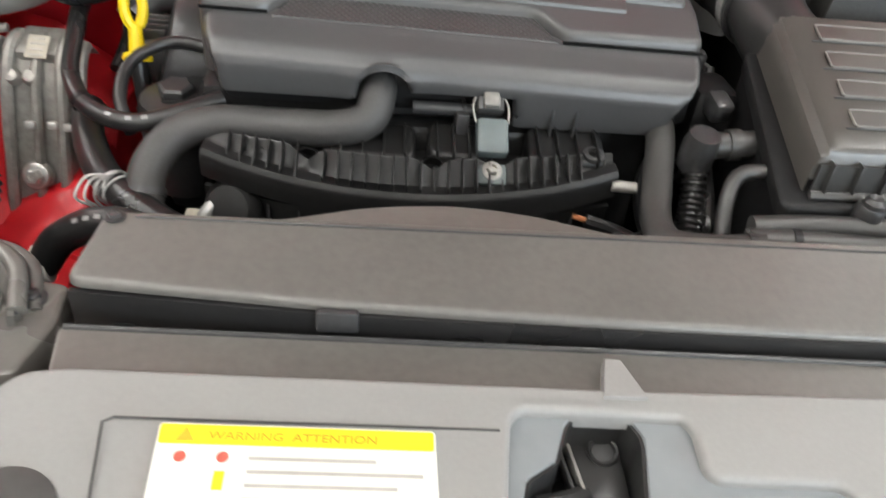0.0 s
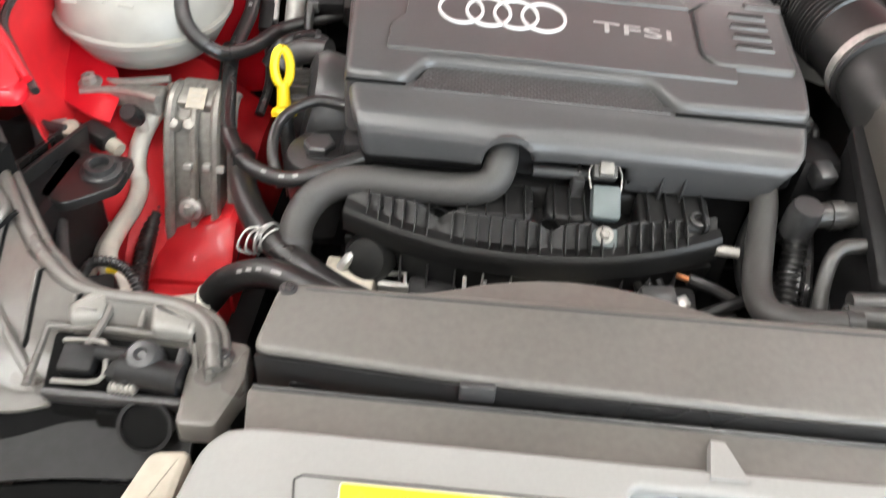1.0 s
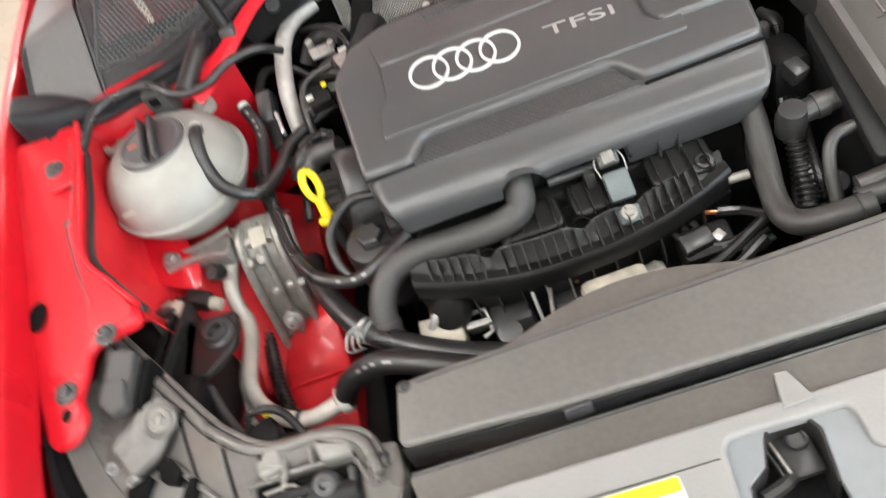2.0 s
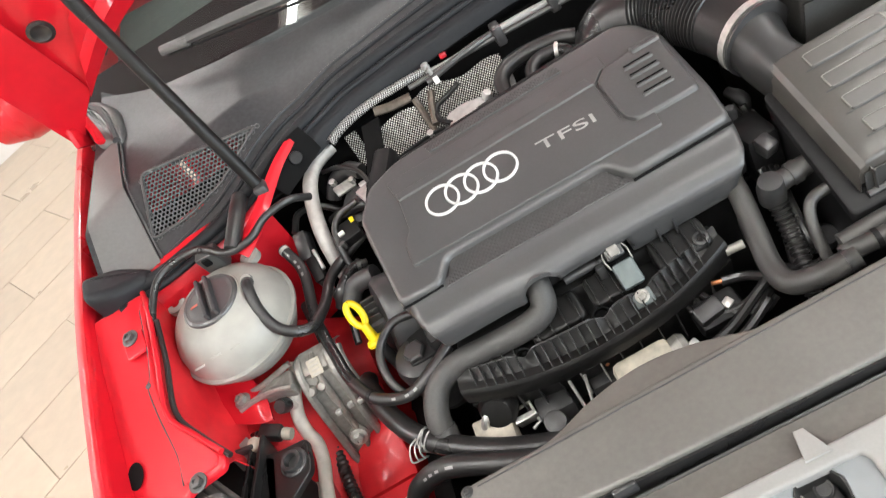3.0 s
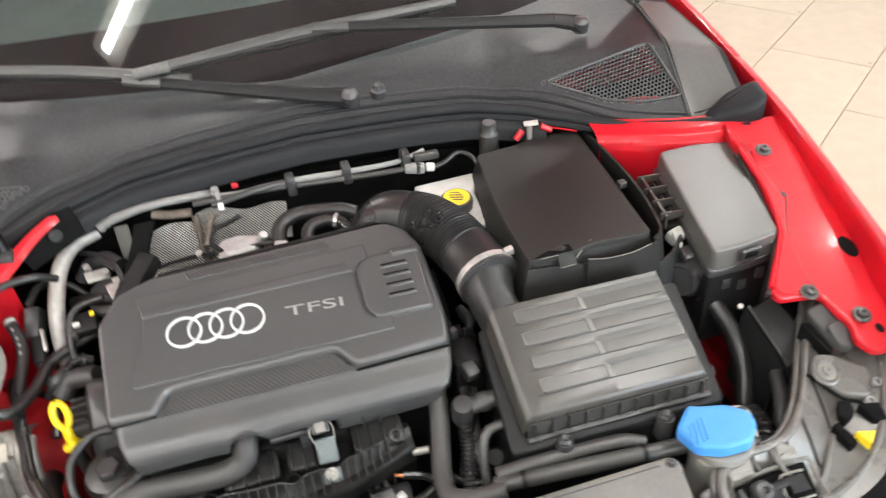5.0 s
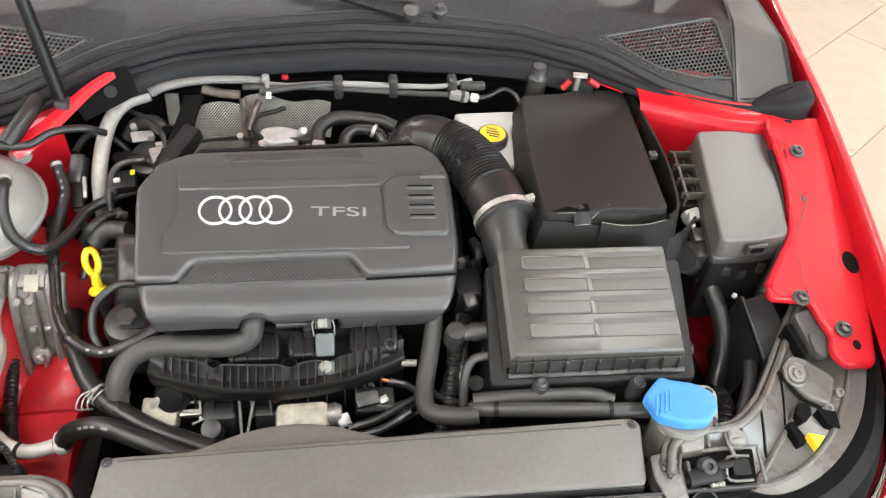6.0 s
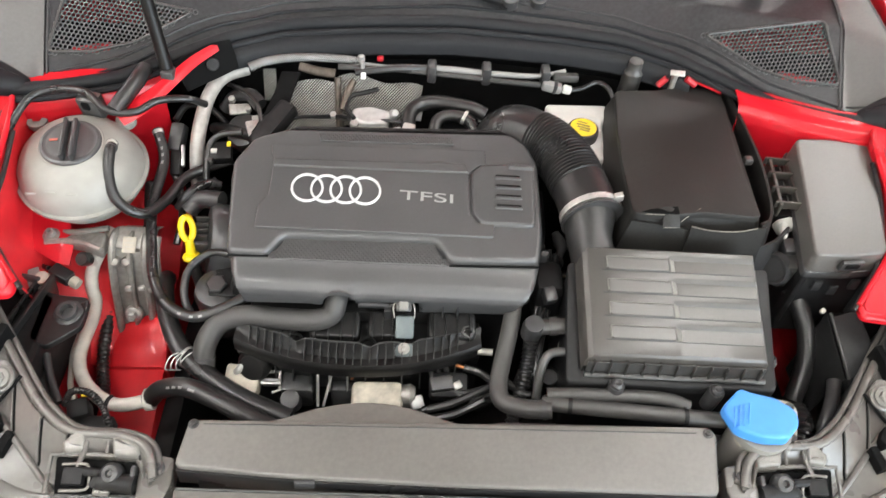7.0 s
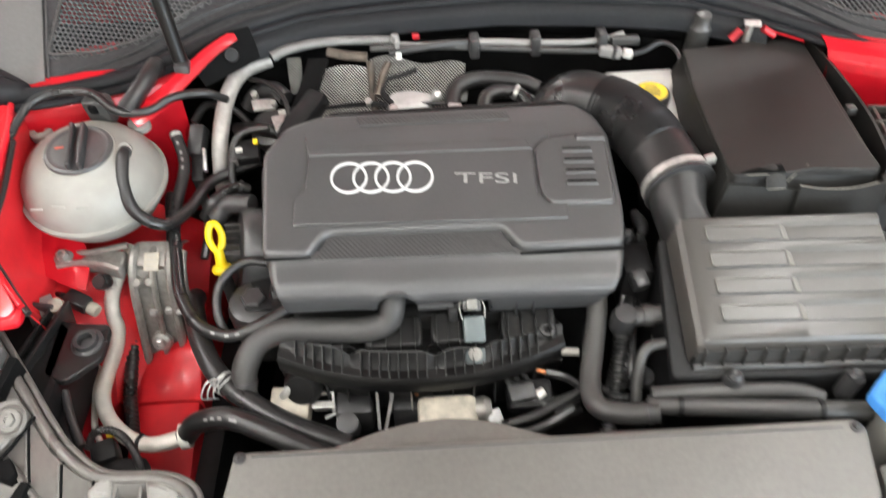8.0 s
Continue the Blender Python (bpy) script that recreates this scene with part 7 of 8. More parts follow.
part("front_flap", ruled([[(0.350, 0.2795, 0.893), (0.38, 0.2770, 0.8885), (0.42, 0.2770, 0.888), (0.466, 0.284, 0.893)], [(0.350, 0.270, 0.80), (0.39, 0.268, 0.80), (0.43, 0.268, 0.80), (0.470, 0.276, 0.80)]], 14, 5, 0.003), FELT, bat)
part("front_fold", ruled([[(0.262, 0.290, 0.893), (0.30, 0.2885, 0.889), (0.335, 0.287, 0.884), (0.362, 0.284, 0.880)], [(0.240, 0.276, 0.80), (0.29, 0.272, 0.80), (0.33, 0.270, 0.80), (0.365, 0.270, 0.80)]], 14, 5, 0.003), FELT, bat)
part("slit", slab([(0.274, 0.2915), (0.300, 0.2900), (0.331, 0.2900), (0.332, 0.306), (0.312, 0.3035), (0.290, 0.2985)], lambda x, y: zb(x, y) - 0.006, lambda x, y: zb(x, y) + 0.0012, 0.0004), GAP, bat, "dark torn slit")
part("tab", ruled([[(0.300, 0.301, 0.9055), (0.315, 0.3035, 0.908), (0.322, 0.302, 0.9065)], [(0.308, 0.292, 0.902), (0.318, 0.292, 0.905), (0.331, 0.292, 0.902)], [(0.309, 0.281, 0.888), (0.320, 0.280, 0.890), (0.334, 0.282, 0.888)]], 8, 6, 0.003), FELT, bat, "torn tab with a frayed edge")
part("crease", tube([(0.336, 0.287, 0.894), (0.350, 0.294, 0.9045), (0.366, 0.304, 0.9065)], 0.0009, 6, 4), FRAY, bat, "pale fold line")
part("frayed_edge", tube([(0.350, 0.2785, 0.894), (0.38, 0.2755, 0.8895), (0.42, 0.2755, 0.889), (0.452, 0.280, 0.8925)], 0.0008, 6, 5), FRAY, bat)
part("frayed_edge", tube([(0.309, 0.2800, 0.889), (0.320, 0.2785, 0.8905), (0.334, 0.281, 0.889)], 0.0011, 6, 4), FRAY, bat)
part("frayed_edge", tube([(0.272, 0.2905, 0.905), (0.300, 0.2890, 0.906), (0.309, 0.2895, 0.9055)], 0.0007, 6, 4), FRAY, bat)
part("strap", box((0.478, 0.43, 0.897), (0.014, 0.014, 0.012), 0.003), PLASTIC_GREY, bat)
tray = thing("battery_tray", (0.37, 0.28, 0.7), "black plastic tray wall before the battery", "battery tray")
part("wall", ruled([[(0.255, 0.292, 0.850), (0.30, 0.285, 0.842), (0.40, 0.285, 0.838), (0.485, 0.292, 0.848), (0.520, 0.315, 0.865)], [(0.262, 0.280, 0.78), (0.30, 0.276, 0.77), (0.40, 0.276, 0.77), (0.49, 0.282, 0.77), (0.525, 0.305, 0.77)]], 16, 4, 0.004), PLASTIC, tray)

# ---- fuse box ----
fuse = thing("fuse_box", (0.61, 0.36, 0.75), "black fuse box with a grey-black clipped lid", "fuse box")
zq = lambda x, y: 0.886 + 0.11 * (y - 0.25)
fl_plan = [(0.528, 0.238), (0.586, 0.239), (0.642, 0.246), (0.668, 0.36), (0.692, 0.464), (0.630, 0.477), (0.566, 0.476), (0.548, 0.36)]
part("lid", slab(rounded(fl_plan, 0.013, 5), lambda x, y: zq(x, y) - 0.036, zq, 0.0040, 3, taper=0.003), FUSELID, fuse, "satin grey-black lid")
part("lid_rim", slab(rounded(shrink(ccw(fl_plan), -0.006), 0.008), lambda x, y: zq(x, y) - 0.046, lambda x, y: zq(x, y) - 0.034, 0.003), PLASTIC, fuse)
part("base", slab(rounded([(0.532, 0.240), (0.590, 0.240), (0.648, 0.252), (0.684, 0.470), (0.560, 0.482)], 0.010), 0.70, lambda x, y: zq(x, y) - 0.044, 0.004), PLASTIC_DARK, fuse)
part("side_cheek", slab(rounded([(0.531, 0.241), (0.540, 0.239), (0.584, 0.478), (0.570, 0.480)], 0.004), 0.72, lambda x, y: zq(x, y) - 0.012, 0.006, 3), PLASTIC_DARK, fuse, "glossy black side wall")
part("latch", box((0.588, 0.2335, 0.868), (0.034, 0.007, 0.020), 0.002, pose(0, 0, 0, 8, 0, 3)), PLASTIC, fuse)
part("latch_slot", box((0.588, 0.2295, 0.870), (0.020, 0.003, 0.010), 0.0005, pose(0, 0, 0, 8, 0, 3)), GAP, fuse)
for k in range(4):
    part("clip", box((0.560 + 0.03 * k, 0.2385 + 0.002 * k, 0.815 - 0.012 * (k % 2)), (0.014, 0.006, 0.020), 0.002), PLASTIC, fuse)
part("corner_post", slab(rounded(rect(0.640, 0.240, 0.655, 0.256), 0.005), 0.74, 0.852, 0.004), PLASTIC, fuse)
rack = thing("relay_rack", (0.545, 0.40, 0.82), "open black relay rack beside the battery", "relay rack")
for k in range(4):
    part("cross_bar", box((0.546 - 0.005 * k, 0.455 - 0.035 * k, 0.876), (0.050, 0.0035, 0.014), 0.001, pose(0, 0, 0, 0, 0, -6)), AIRLID, rack)
    part("hook", box((0.571 - 0.005 * k, 0.452 - 0.035 * k, 0.872), (0.005, 0.010, 0.022), 0.001, pose(0, 0, 0, 0, 0, -6)), AIRLID, rack)
part("side_rail", box((0.522, 0.402, 0.868), (0.005, 0.115, 0.026), 0.001, pose(0, 0, 0, 0, 0, -8)), AIRLID, rack)
part("mid_rail", box((0.553, 0.402, 0.870), (0.005, 0.112, 0.016), 0.001, pose(0, 0, 0, 0, 0, -8)), AIRLID, rack)
part("bed", box((0.540, 0.402, 0.850), (0.045, 0.115, 0.014), 0.001, pose(0, 0, 0, 0, 0, -8)), PLASTIC_DARK, rack)
for k in range(3):
    part("relay_frame", box((0.538 - 0.005 * k, 0.438 - 0.035 * k, 0.866), (0.017, 0.022, 0.012), 0.002, pose(0, 0, 0, 0, 0, -6)), AIRLID, rack)
    part("relay_slot", box((0.538 - 0.005 * k, 0.438 - 0.035 * k, 0.8705), (0.010, 0.016, 0.006), 0.0005, pose(0, 0, 0, 0, 0, -6)), GAP, rack)
wc = thing("wiring_connector", (0.53, 0.31, 0.80), "large dark connector block with white taped wires", "connector")
part("white_tape", box((0.528, 0.335, 0.845), (0.030, 0.022, 0.020), 0.005, pose(0, 0, 0, 20, 0, 20)), WHITE, wc, "crumpled white tape")
part("white_tape", box((0.520, 0.320, 0.850), (0.012, 0.030, 0.012), 0.004, pose(0, 0, 0, 10, 15, -10)), WHITE, wc)
part("cap", box((0.540, 0.298, 0.835), (0.046, 0.026, 0.018), 0.004, pose(0, 0, 0, 15)), PLASTIC, wc)
part("body", box((0.545, 0.280, 0.800), (0.052, 0.030, 0.060), 0.006, pose(0, 0, 0, 10)), PLASTIC_GREY, wc)
part("ring", lathe([(0.026, -0.01), (0.028, 0.0), (0.024, 0.012), (0.02, 0.008), (0, 0.008)], (0.512, 0.280, 0.805), (-0.8, -0.5, 0.3), 22), PLASTIC, wc)
hose("cable_sleeve", "ribbed black cable sleeve below the connector block", [(0.548, 0.262, 0.775), (0.556, 0.235, 0.76), (0.566, 0.205, 0.735), (0.566, 0.170, 0.70), (0.55, 0.13, 0.66)], 0.0145, RUBBER, 14, clamps=[(0.02, PLASTIC_GREY)])

# ---- brake fluid reservoir and bulkhead fittings ----
brake = thing("brake_reservoir", (0.22, 0.55, 0.80), "white brake fluid reservoir with a yellow-topped cap", "brake fluid reservoir")
part("body", slab(rounded([(0.170, 0.615), (0.195, 0.500), (0.235, 0.455), (0.262, 0.470), (0.268, 0.560), (0.285, 0.590), (0.285, 0.618)], 0.010), 0.78, lambda x, y: 0.855 + 0.02 * (y - 0.5), 0.006, 3), WHITE, brake)
bc = part("cap", lathe([(0.027, 0), (0.028, 0.012), (0.026, 0.018), (0.024, 0.019), (0, 0.019)], (0.226, 0.528, 0.856), (0, -0.05, 1), 28), PLASTIC, brake, "black ribbed cap")
part("cap_label", lathe([(0.0225, 0.0192), (0.0225, 0.0200), (0, 0.0200)], (0.226, 0.528, 0.856), (0, -0.05, 1), 28), STICKER_Y, bc, "yellow warning disc")
for k in range(4):
    part("print_bar", box((0.226, 0.518 + 0.007 * k, 0.8765), (0.026 - 0.006 * abs(k - 1.5), 0.0022, 0.0008), 0.0, pose(0, 0, 0, 0, 0, -20)), INK, bc)
sv = thing("servo_fitting", (0.325, 0.655, 0.9), "dark capped fitting at the bulkhead", "fitting")
part("body", lathe([(0.018, -0.05), (0.018, 0.0), (0.013, 0.006), (0.012, 0.022), (0, 0.024)], (0.326, 0.648, 0.912), (0, -0.1, 1), 20), PLASTIC_GREY, sv)
hk = thing("battery_terminal", (0.39, 0.63, 0.88), "bright metal earth terminal with a red sleeve", "terminal")
part("strap", box((0.396, 0.622, 0.928), (0.026, 0.011, 0.004), 0.0015, pose(0, 0, 0, 25, 0, -8)), STEEL, hk)
part("post", tube([(0.390, 0.618, 0.88), (0.392, 0.620, 0.926)], 0.0055, 10, 2), CAST, hk)
part("sleeve", tube([(0.378, 0.618, 0.920), (0.365, 0.616, 0.905)], 0.006, 10, 2), RED_DULL, hk)
part("sleeve", tube([(0.412, 0.616, 0.922), (0.430, 0.612, 0.912)], 0.006, 10, 2), RED_DULL, hk)
lip = thing("bulkhead_lip", (0.4, 0.64, 0.92), "red painted bulkhead edge below the seal", "body edge")
part("edge", ruled([[(0.275, 0.684, 0.932), (0.33, 0.672, 0.930), (0.40, 0.648, 0.925), (0.47, 0.604, 0.918)], [(0.272, 0.668, 0.925), (0.33, 0.660, 0.922), (0.40, 0.634, 0.916), (0.47, 0.590, 0.910)]], 12, 3, 0.003), RED, lip)

# ---- washer filler ----
wash = thing("washer_filler", (0.415, 0.01, 0.72), "bright blue washer fluid cap on a pale filler neck", "washer filler")
part("neck", lathe([(0.034, -0.10), (0.036, -0.02), (0.040, -0.008), (0.040, 0.0), (0, 0.0)], (0.418, 0.012, 0.785), (0, 0, 1), 28), TANK, wash, "pale filler neck")
part("collar", slab(rounded([(0.382, 0.004), (0.386, -0.010), (0.418, -0.016), (0.464, -0.010), (0.470, 0.004), (0.484, 0.044), (0.478, 0.058), (0.460, 0.062), (0.40, 0.055)], 0.008), 0.764, 0.773, 0.003), PAPER, wash, "off-white filler flange")
for fx, fy in ((0.471, 0.047), (0.460, 0.000)):
    part("flange_screw", lathe([(0.006, 0), (0.0065, 0.003), (0.003, 0.005), (0, 0.004)], (fx, fy, 0.773), (0, 0, 1), 14), PLASTIC_GREY, wash)
wcap = part("cap", slab(rounded([(0.360, 0.028), (0.371, -0.006), (0.401, -0.019), (0.437, -0.020), (0.457, 0.000), (0.460, 0.022), (0.437, 0.041), (0.404, 0.050), (0.392, 0.057), (0.374, 0.041)], 0.008), 0.790, lambda x, y: 0.806 + 0.004 * math.sin((x - 0.36) * 20), 0.005, 3), BLUE, wash, "bright blue lid")
for k in range(4):
    part("grip_rib", box((0.372 + 0.007 * k, 0.010 + 0.002 * k, 0.808), (0.0025, 0.034, 0.003), 0.001, pose(0, 0, 0, 0, 0, -18)), BLUE, wcap)

# ---- radiator shroud ----
shroud = thing("radiator_shroud", (0, -0.03, 0.70), "dusty black plastic shroud across the radiator top", "radiator shroud")
zs = lambda x, y: 0.7765 - 0.0006 * math.sin(9 * x) + 0.17 * (y + 0.068)
part("top", slab(rounded([(-0.354, -0.058), (-0.20, -0.070), (0.0, -0.077), (0.338, -0.084), (0.350, -0.004), (0.340, 0.006), (-0.333, 0.003), (-0.346, -0.003)], 0.010), lambda x, y: zs(x, y) - 0.006, zs, 0.0038, 4), SHROUD, shroud)
part("body", slab(rounded([(-0.350, -0.055), (-0.20, -0.067), (0.0, -0.074), (0.334, -0.081), (0.346, -0.004), (0.336, 0.003), (-0.330, 0.000), (-0.342, -0.004)], 0.010), 0.735, lambda x, y: zs(x, y) - 0.005, 0.002), RUBBER, shroud, "glossy black body of the shroud")
part("front_wall", ruled([[(-0.352, -0.056, z), (-0.20, -0.068, z), (0.0, -0.075, z), (0.335, -0.082, z)] for z in (0.770, 0.738)], 16, 2, 0.004), RUBBER, shroud, "glossy black front face")
hump = [(-0.260, 0.001), (-0.225, 0.009), (-0.185, 0.025), (-0.150, 0.033), (-0.118, 0.036), (-0.088, 0.034), (-0.055, 0.027), (-0.015, 0.012), (0.014, 0.002), (0.004, -0.01), (-0.260, -0.01)]
part("hump", slab(rounded(hump, 0.01), 0.75, lambda x, y: 0.7855 - 0.04 * max(0, y - 0.005), 0.0025), SHROUD, shroud)
part("rear_flange", slab(rounded([(0.004, 0.004), (0.330, 0.004), (0.330, 0.024), (0.06, 0.026)], 0.006), 0.742, 0.756, 0.003), PLASTIC, shroud)
part("rear_groove", tube([(-0.325, -0.0035, zs(-0.32, 0)), (0.322, -0.0035, zs(0.32, 0))], 0.0009, 6, 8), PLASTIC, shroud)
for bx in (-0.338, 0.338):
    bolt("screw", (bx, -0.004, zs(bx, -0.004)), (0, 0, 1), 0.0045, 0.004, PLASTIC, shroud)
part("clip", box((-0.190, -0.0735, 0.766), (0.026, 0.006, 0.016), 0.002), PLASTIC, shroud)
part("duct_strip", slab(rounded([(-0.345, -0.126), (0.36, -0.134), (0.36, -0.090), (-0.354, -0.077)], 0.008), 0.735, lambda x, y: 0.758 + 0.03 * (y + 0.08), 0.002), SHROUD, shroud, "dusty lower duct strip")
part("strip_edge", tube([(-0.35, -0.0785, 0.758), (0.36, -0.091, 0.758)], 0.0022, 8, 4), PLASTIC, shroud)
core = thing("radiator", (0, -0.02, 0.45), "dark radiator core hidden below its shroud", "radiator")
part("core", box((0, -0.03, 0.58), (0.66, 0.07, 0.34), 0.006), PLASTIC_DARK, core)

# ---- front lock panel ----
lock = thing("lock_panel", (0, -0.25, 0.70), "silver-grey plastic panel over the front lock carrier", "front panel")
zp = lambda x, y: 0.768 + 0.12 * (y + 0.10) - 0.10 * max(0, abs(x) - 0.28) ** 1.5
cutout = [(-0.089, -0.42), (-0.089, -0.192), (-0.085, -0.177), (-0.068, -0.166), (-0.060, -0.144), (-0.054, -0.137), (-0.022, -0.137), (-0.015, -0.151), (-0.022, -0.192), (-0.022, -0.42)]
bay = [(-0.097, -0.42), (-0.097, -0.192), (-0.091, -0.146), (-0.085, -0.139), (0.008, -0.142), (0.012, -0.149), (0.011, -0.174), (0.017, -0.180), (0.085, -0.182), (0.092, -0.190), (0.092, -0.42)]
pan = [(-0.40, -0.42), *bay, (0.440, -0.42), (0.425, -0.20), (0.396, -0.135), (0.375, -0.122), (0.139, -0.123), (-0.018, -0.123), (-0.336, -0.117), (-0.358, -0.120), (-0.370, -0.135), (-0.386, -0.22)]
part("tab", slab([(-0.010, -0.130), (-0.019, -0.100), (-0.029, -0.099), (-0.036, -0.130)], lambda x, y: 0.748, lambda x, y: 0.7665, 0.001), PANEL_GREY, lock)
# the stepped recess and the latch opening go through the panel
part("panel", slab(rounded(pan, 0.009, 4), lambda x, y: zp(x, y) - 0.012, zp, 0.0035, 4), PANEL_GREY, lock)
part("corner_block", slab(rounded([(-0.440, -0.26), (-0.412, -0.122), (-0.384, -0.119), (-0.384, -0.26)], 0.008), 0.70, 0.736, 0.005), PAPER, lock, "pale end block")
rec = part("recess", slab([(-0.099, -0.41), *cutout[:1], *cutout[1:], (0.094, -0.42), (0.096, -0.178), (0.016, -0.172), (0.016, -0.134), (-0.097, -0.130)], lambda x, y: zp(x, y) - 0.012, lambda x, y: zp(x, y) - 0.006, 0.0008), RECESS, lock, "bluish-grey stepped recess")
part("latch_well", ruled([[(x, y, zp(x, y) - dz) for x, y in cutout[1:-1]] for dz in (0.008, 0.060)], 24, 4, 0.002, False), NECK, rec, "black wall of the latch opening")
# black plate in place of the shade deep in the latch opening
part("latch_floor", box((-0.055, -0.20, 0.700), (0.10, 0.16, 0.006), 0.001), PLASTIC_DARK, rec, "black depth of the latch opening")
part("catch_plate", box((-0.037, -0.150, 0.727), (0.032, 0.044, 0.010), 0.004, pose(0, 0, 0, 6)), NECK, rec)
part("catch_ring", lathe([(0.0085, -0.002), (0.0095, 0.002), (0.0085, 0.0035), (0.0072, 0.003), (0.0065, 0.001), (0, 0.001)], (-0.033, -0.143, 0.7335), (0, -0.3, 1), 26), NECK, rec, "worn dark catch ring")
for k in range(2):
    part("catch_rib", box((-0.052 - 0.006 * k, -0.150, 0.732), (0.0024, 0.040, 0.008), 0.0008, pose(0, 0, 0, 4, 0, 8)), CAST if k == 0 else NECK, rec)
part("catch_stay", tube([(-0.078, -0.182, 0.735), (-0.060, -0.176, 0.732), (-0.048, -0.168, 0.728)], 0.006, 8, 4), NECK, rec)
part("plug", lathe([(0.026, -0.002), (0.026, 0.0015), (0.022, 0.0025), (0, 0.0025)], (-0.338, -0.205, zp(-0.338, -0.205)), (0, -0.12, 1), 30), PLASTIC_GREY, lock, "round grey plug")
part("crease", tube([(x, y, zp(x, y) + 0.0003) for x, y in ((-0.290, -0.26), (-0.305, -0.153), (-0.300, -0.150), (-0.098, -0.153))], 0.0007, 6, 3, straight=True), PLASTIC_GREY, lock)
lab = part("warning_label", slab(rounded([(-0.270, -0.275), (-0.276, -0.153), (-0.133, -0.155), (-0.131, -0.275)], 0.003), lambda x, y: zp(x, y), lambda x, y: zp(x, y) + 0.0008, 0.0003), STICKER, lock, "white warning label with a yellow header")
part("label_header", slab(rounded([(-0.2745, -0.1655), (-0.275, -0.154), (-0.134, -0.156), (-0.134, -0.1675)], 0.002), lambda x, y: zp(x, y), lambda x, y: zp(x, y) + 0.0012, 0.0002), STICKER_Y, lab, "yellow header stripe")
lettering("WARNING  ATTENTION", 0.086, 0.0046, pose(-0.250, -0.1630, zp(-0.2, -0.163) + 0.0012, 6.8, 0, -0.8), INK_OCHRE, lab, "header_text", 0.0003)
part("triangle", slab([(-0.266, -0.1640), (-0.257, -0.1640), (-0.2615, -0.1565)], lambda x, y: zp(x, y) + 0.001, lambda x, y: zp(x, y) + 0.0016, 0.0001), INK_OCHRE, lab)
for k in range(7):
    y = -0.1735 - 0.0075 * k
    w = (0.064, 0.088, 0.075, 0.090, 0.066, 0.085, 0.09)[k]
    part("text_bar", box((-0.228 + w / 2, y - 0.014 * (w / 2), zp(-0.2, y) + 0.0010), (w, 0.0018, 0.0005), 0.0, pose(0, 0, 0, 6.8, 0, -0.8)), INK_SOFT, lab)
for k in range(2):
    part("symbol", lathe([(0.0030, 0), (0.0030, 0.0006), (0.0018, 0.0006), (0.0018, 0.0002), (0, 0.0002)], (-0.262 + 0.021 * k, -0.1730, zp(-0.26, -0.173) + 0.0008), (0, -0.12, 1), 16), INK_RED, lab)
part("symbol", box((-0.241, -0.186, zp(-0.24, -0.186) + 0.0010), (0.005, 0.010, 0.0006), 0.0, pose(0, 0, 0, 6.8)), STICKER_Y, lab)
part("front_edge", box((0, -0.43, 0.70), (0.88, 0.03, 0.10), 0.01), PANEL_GREY, lock)

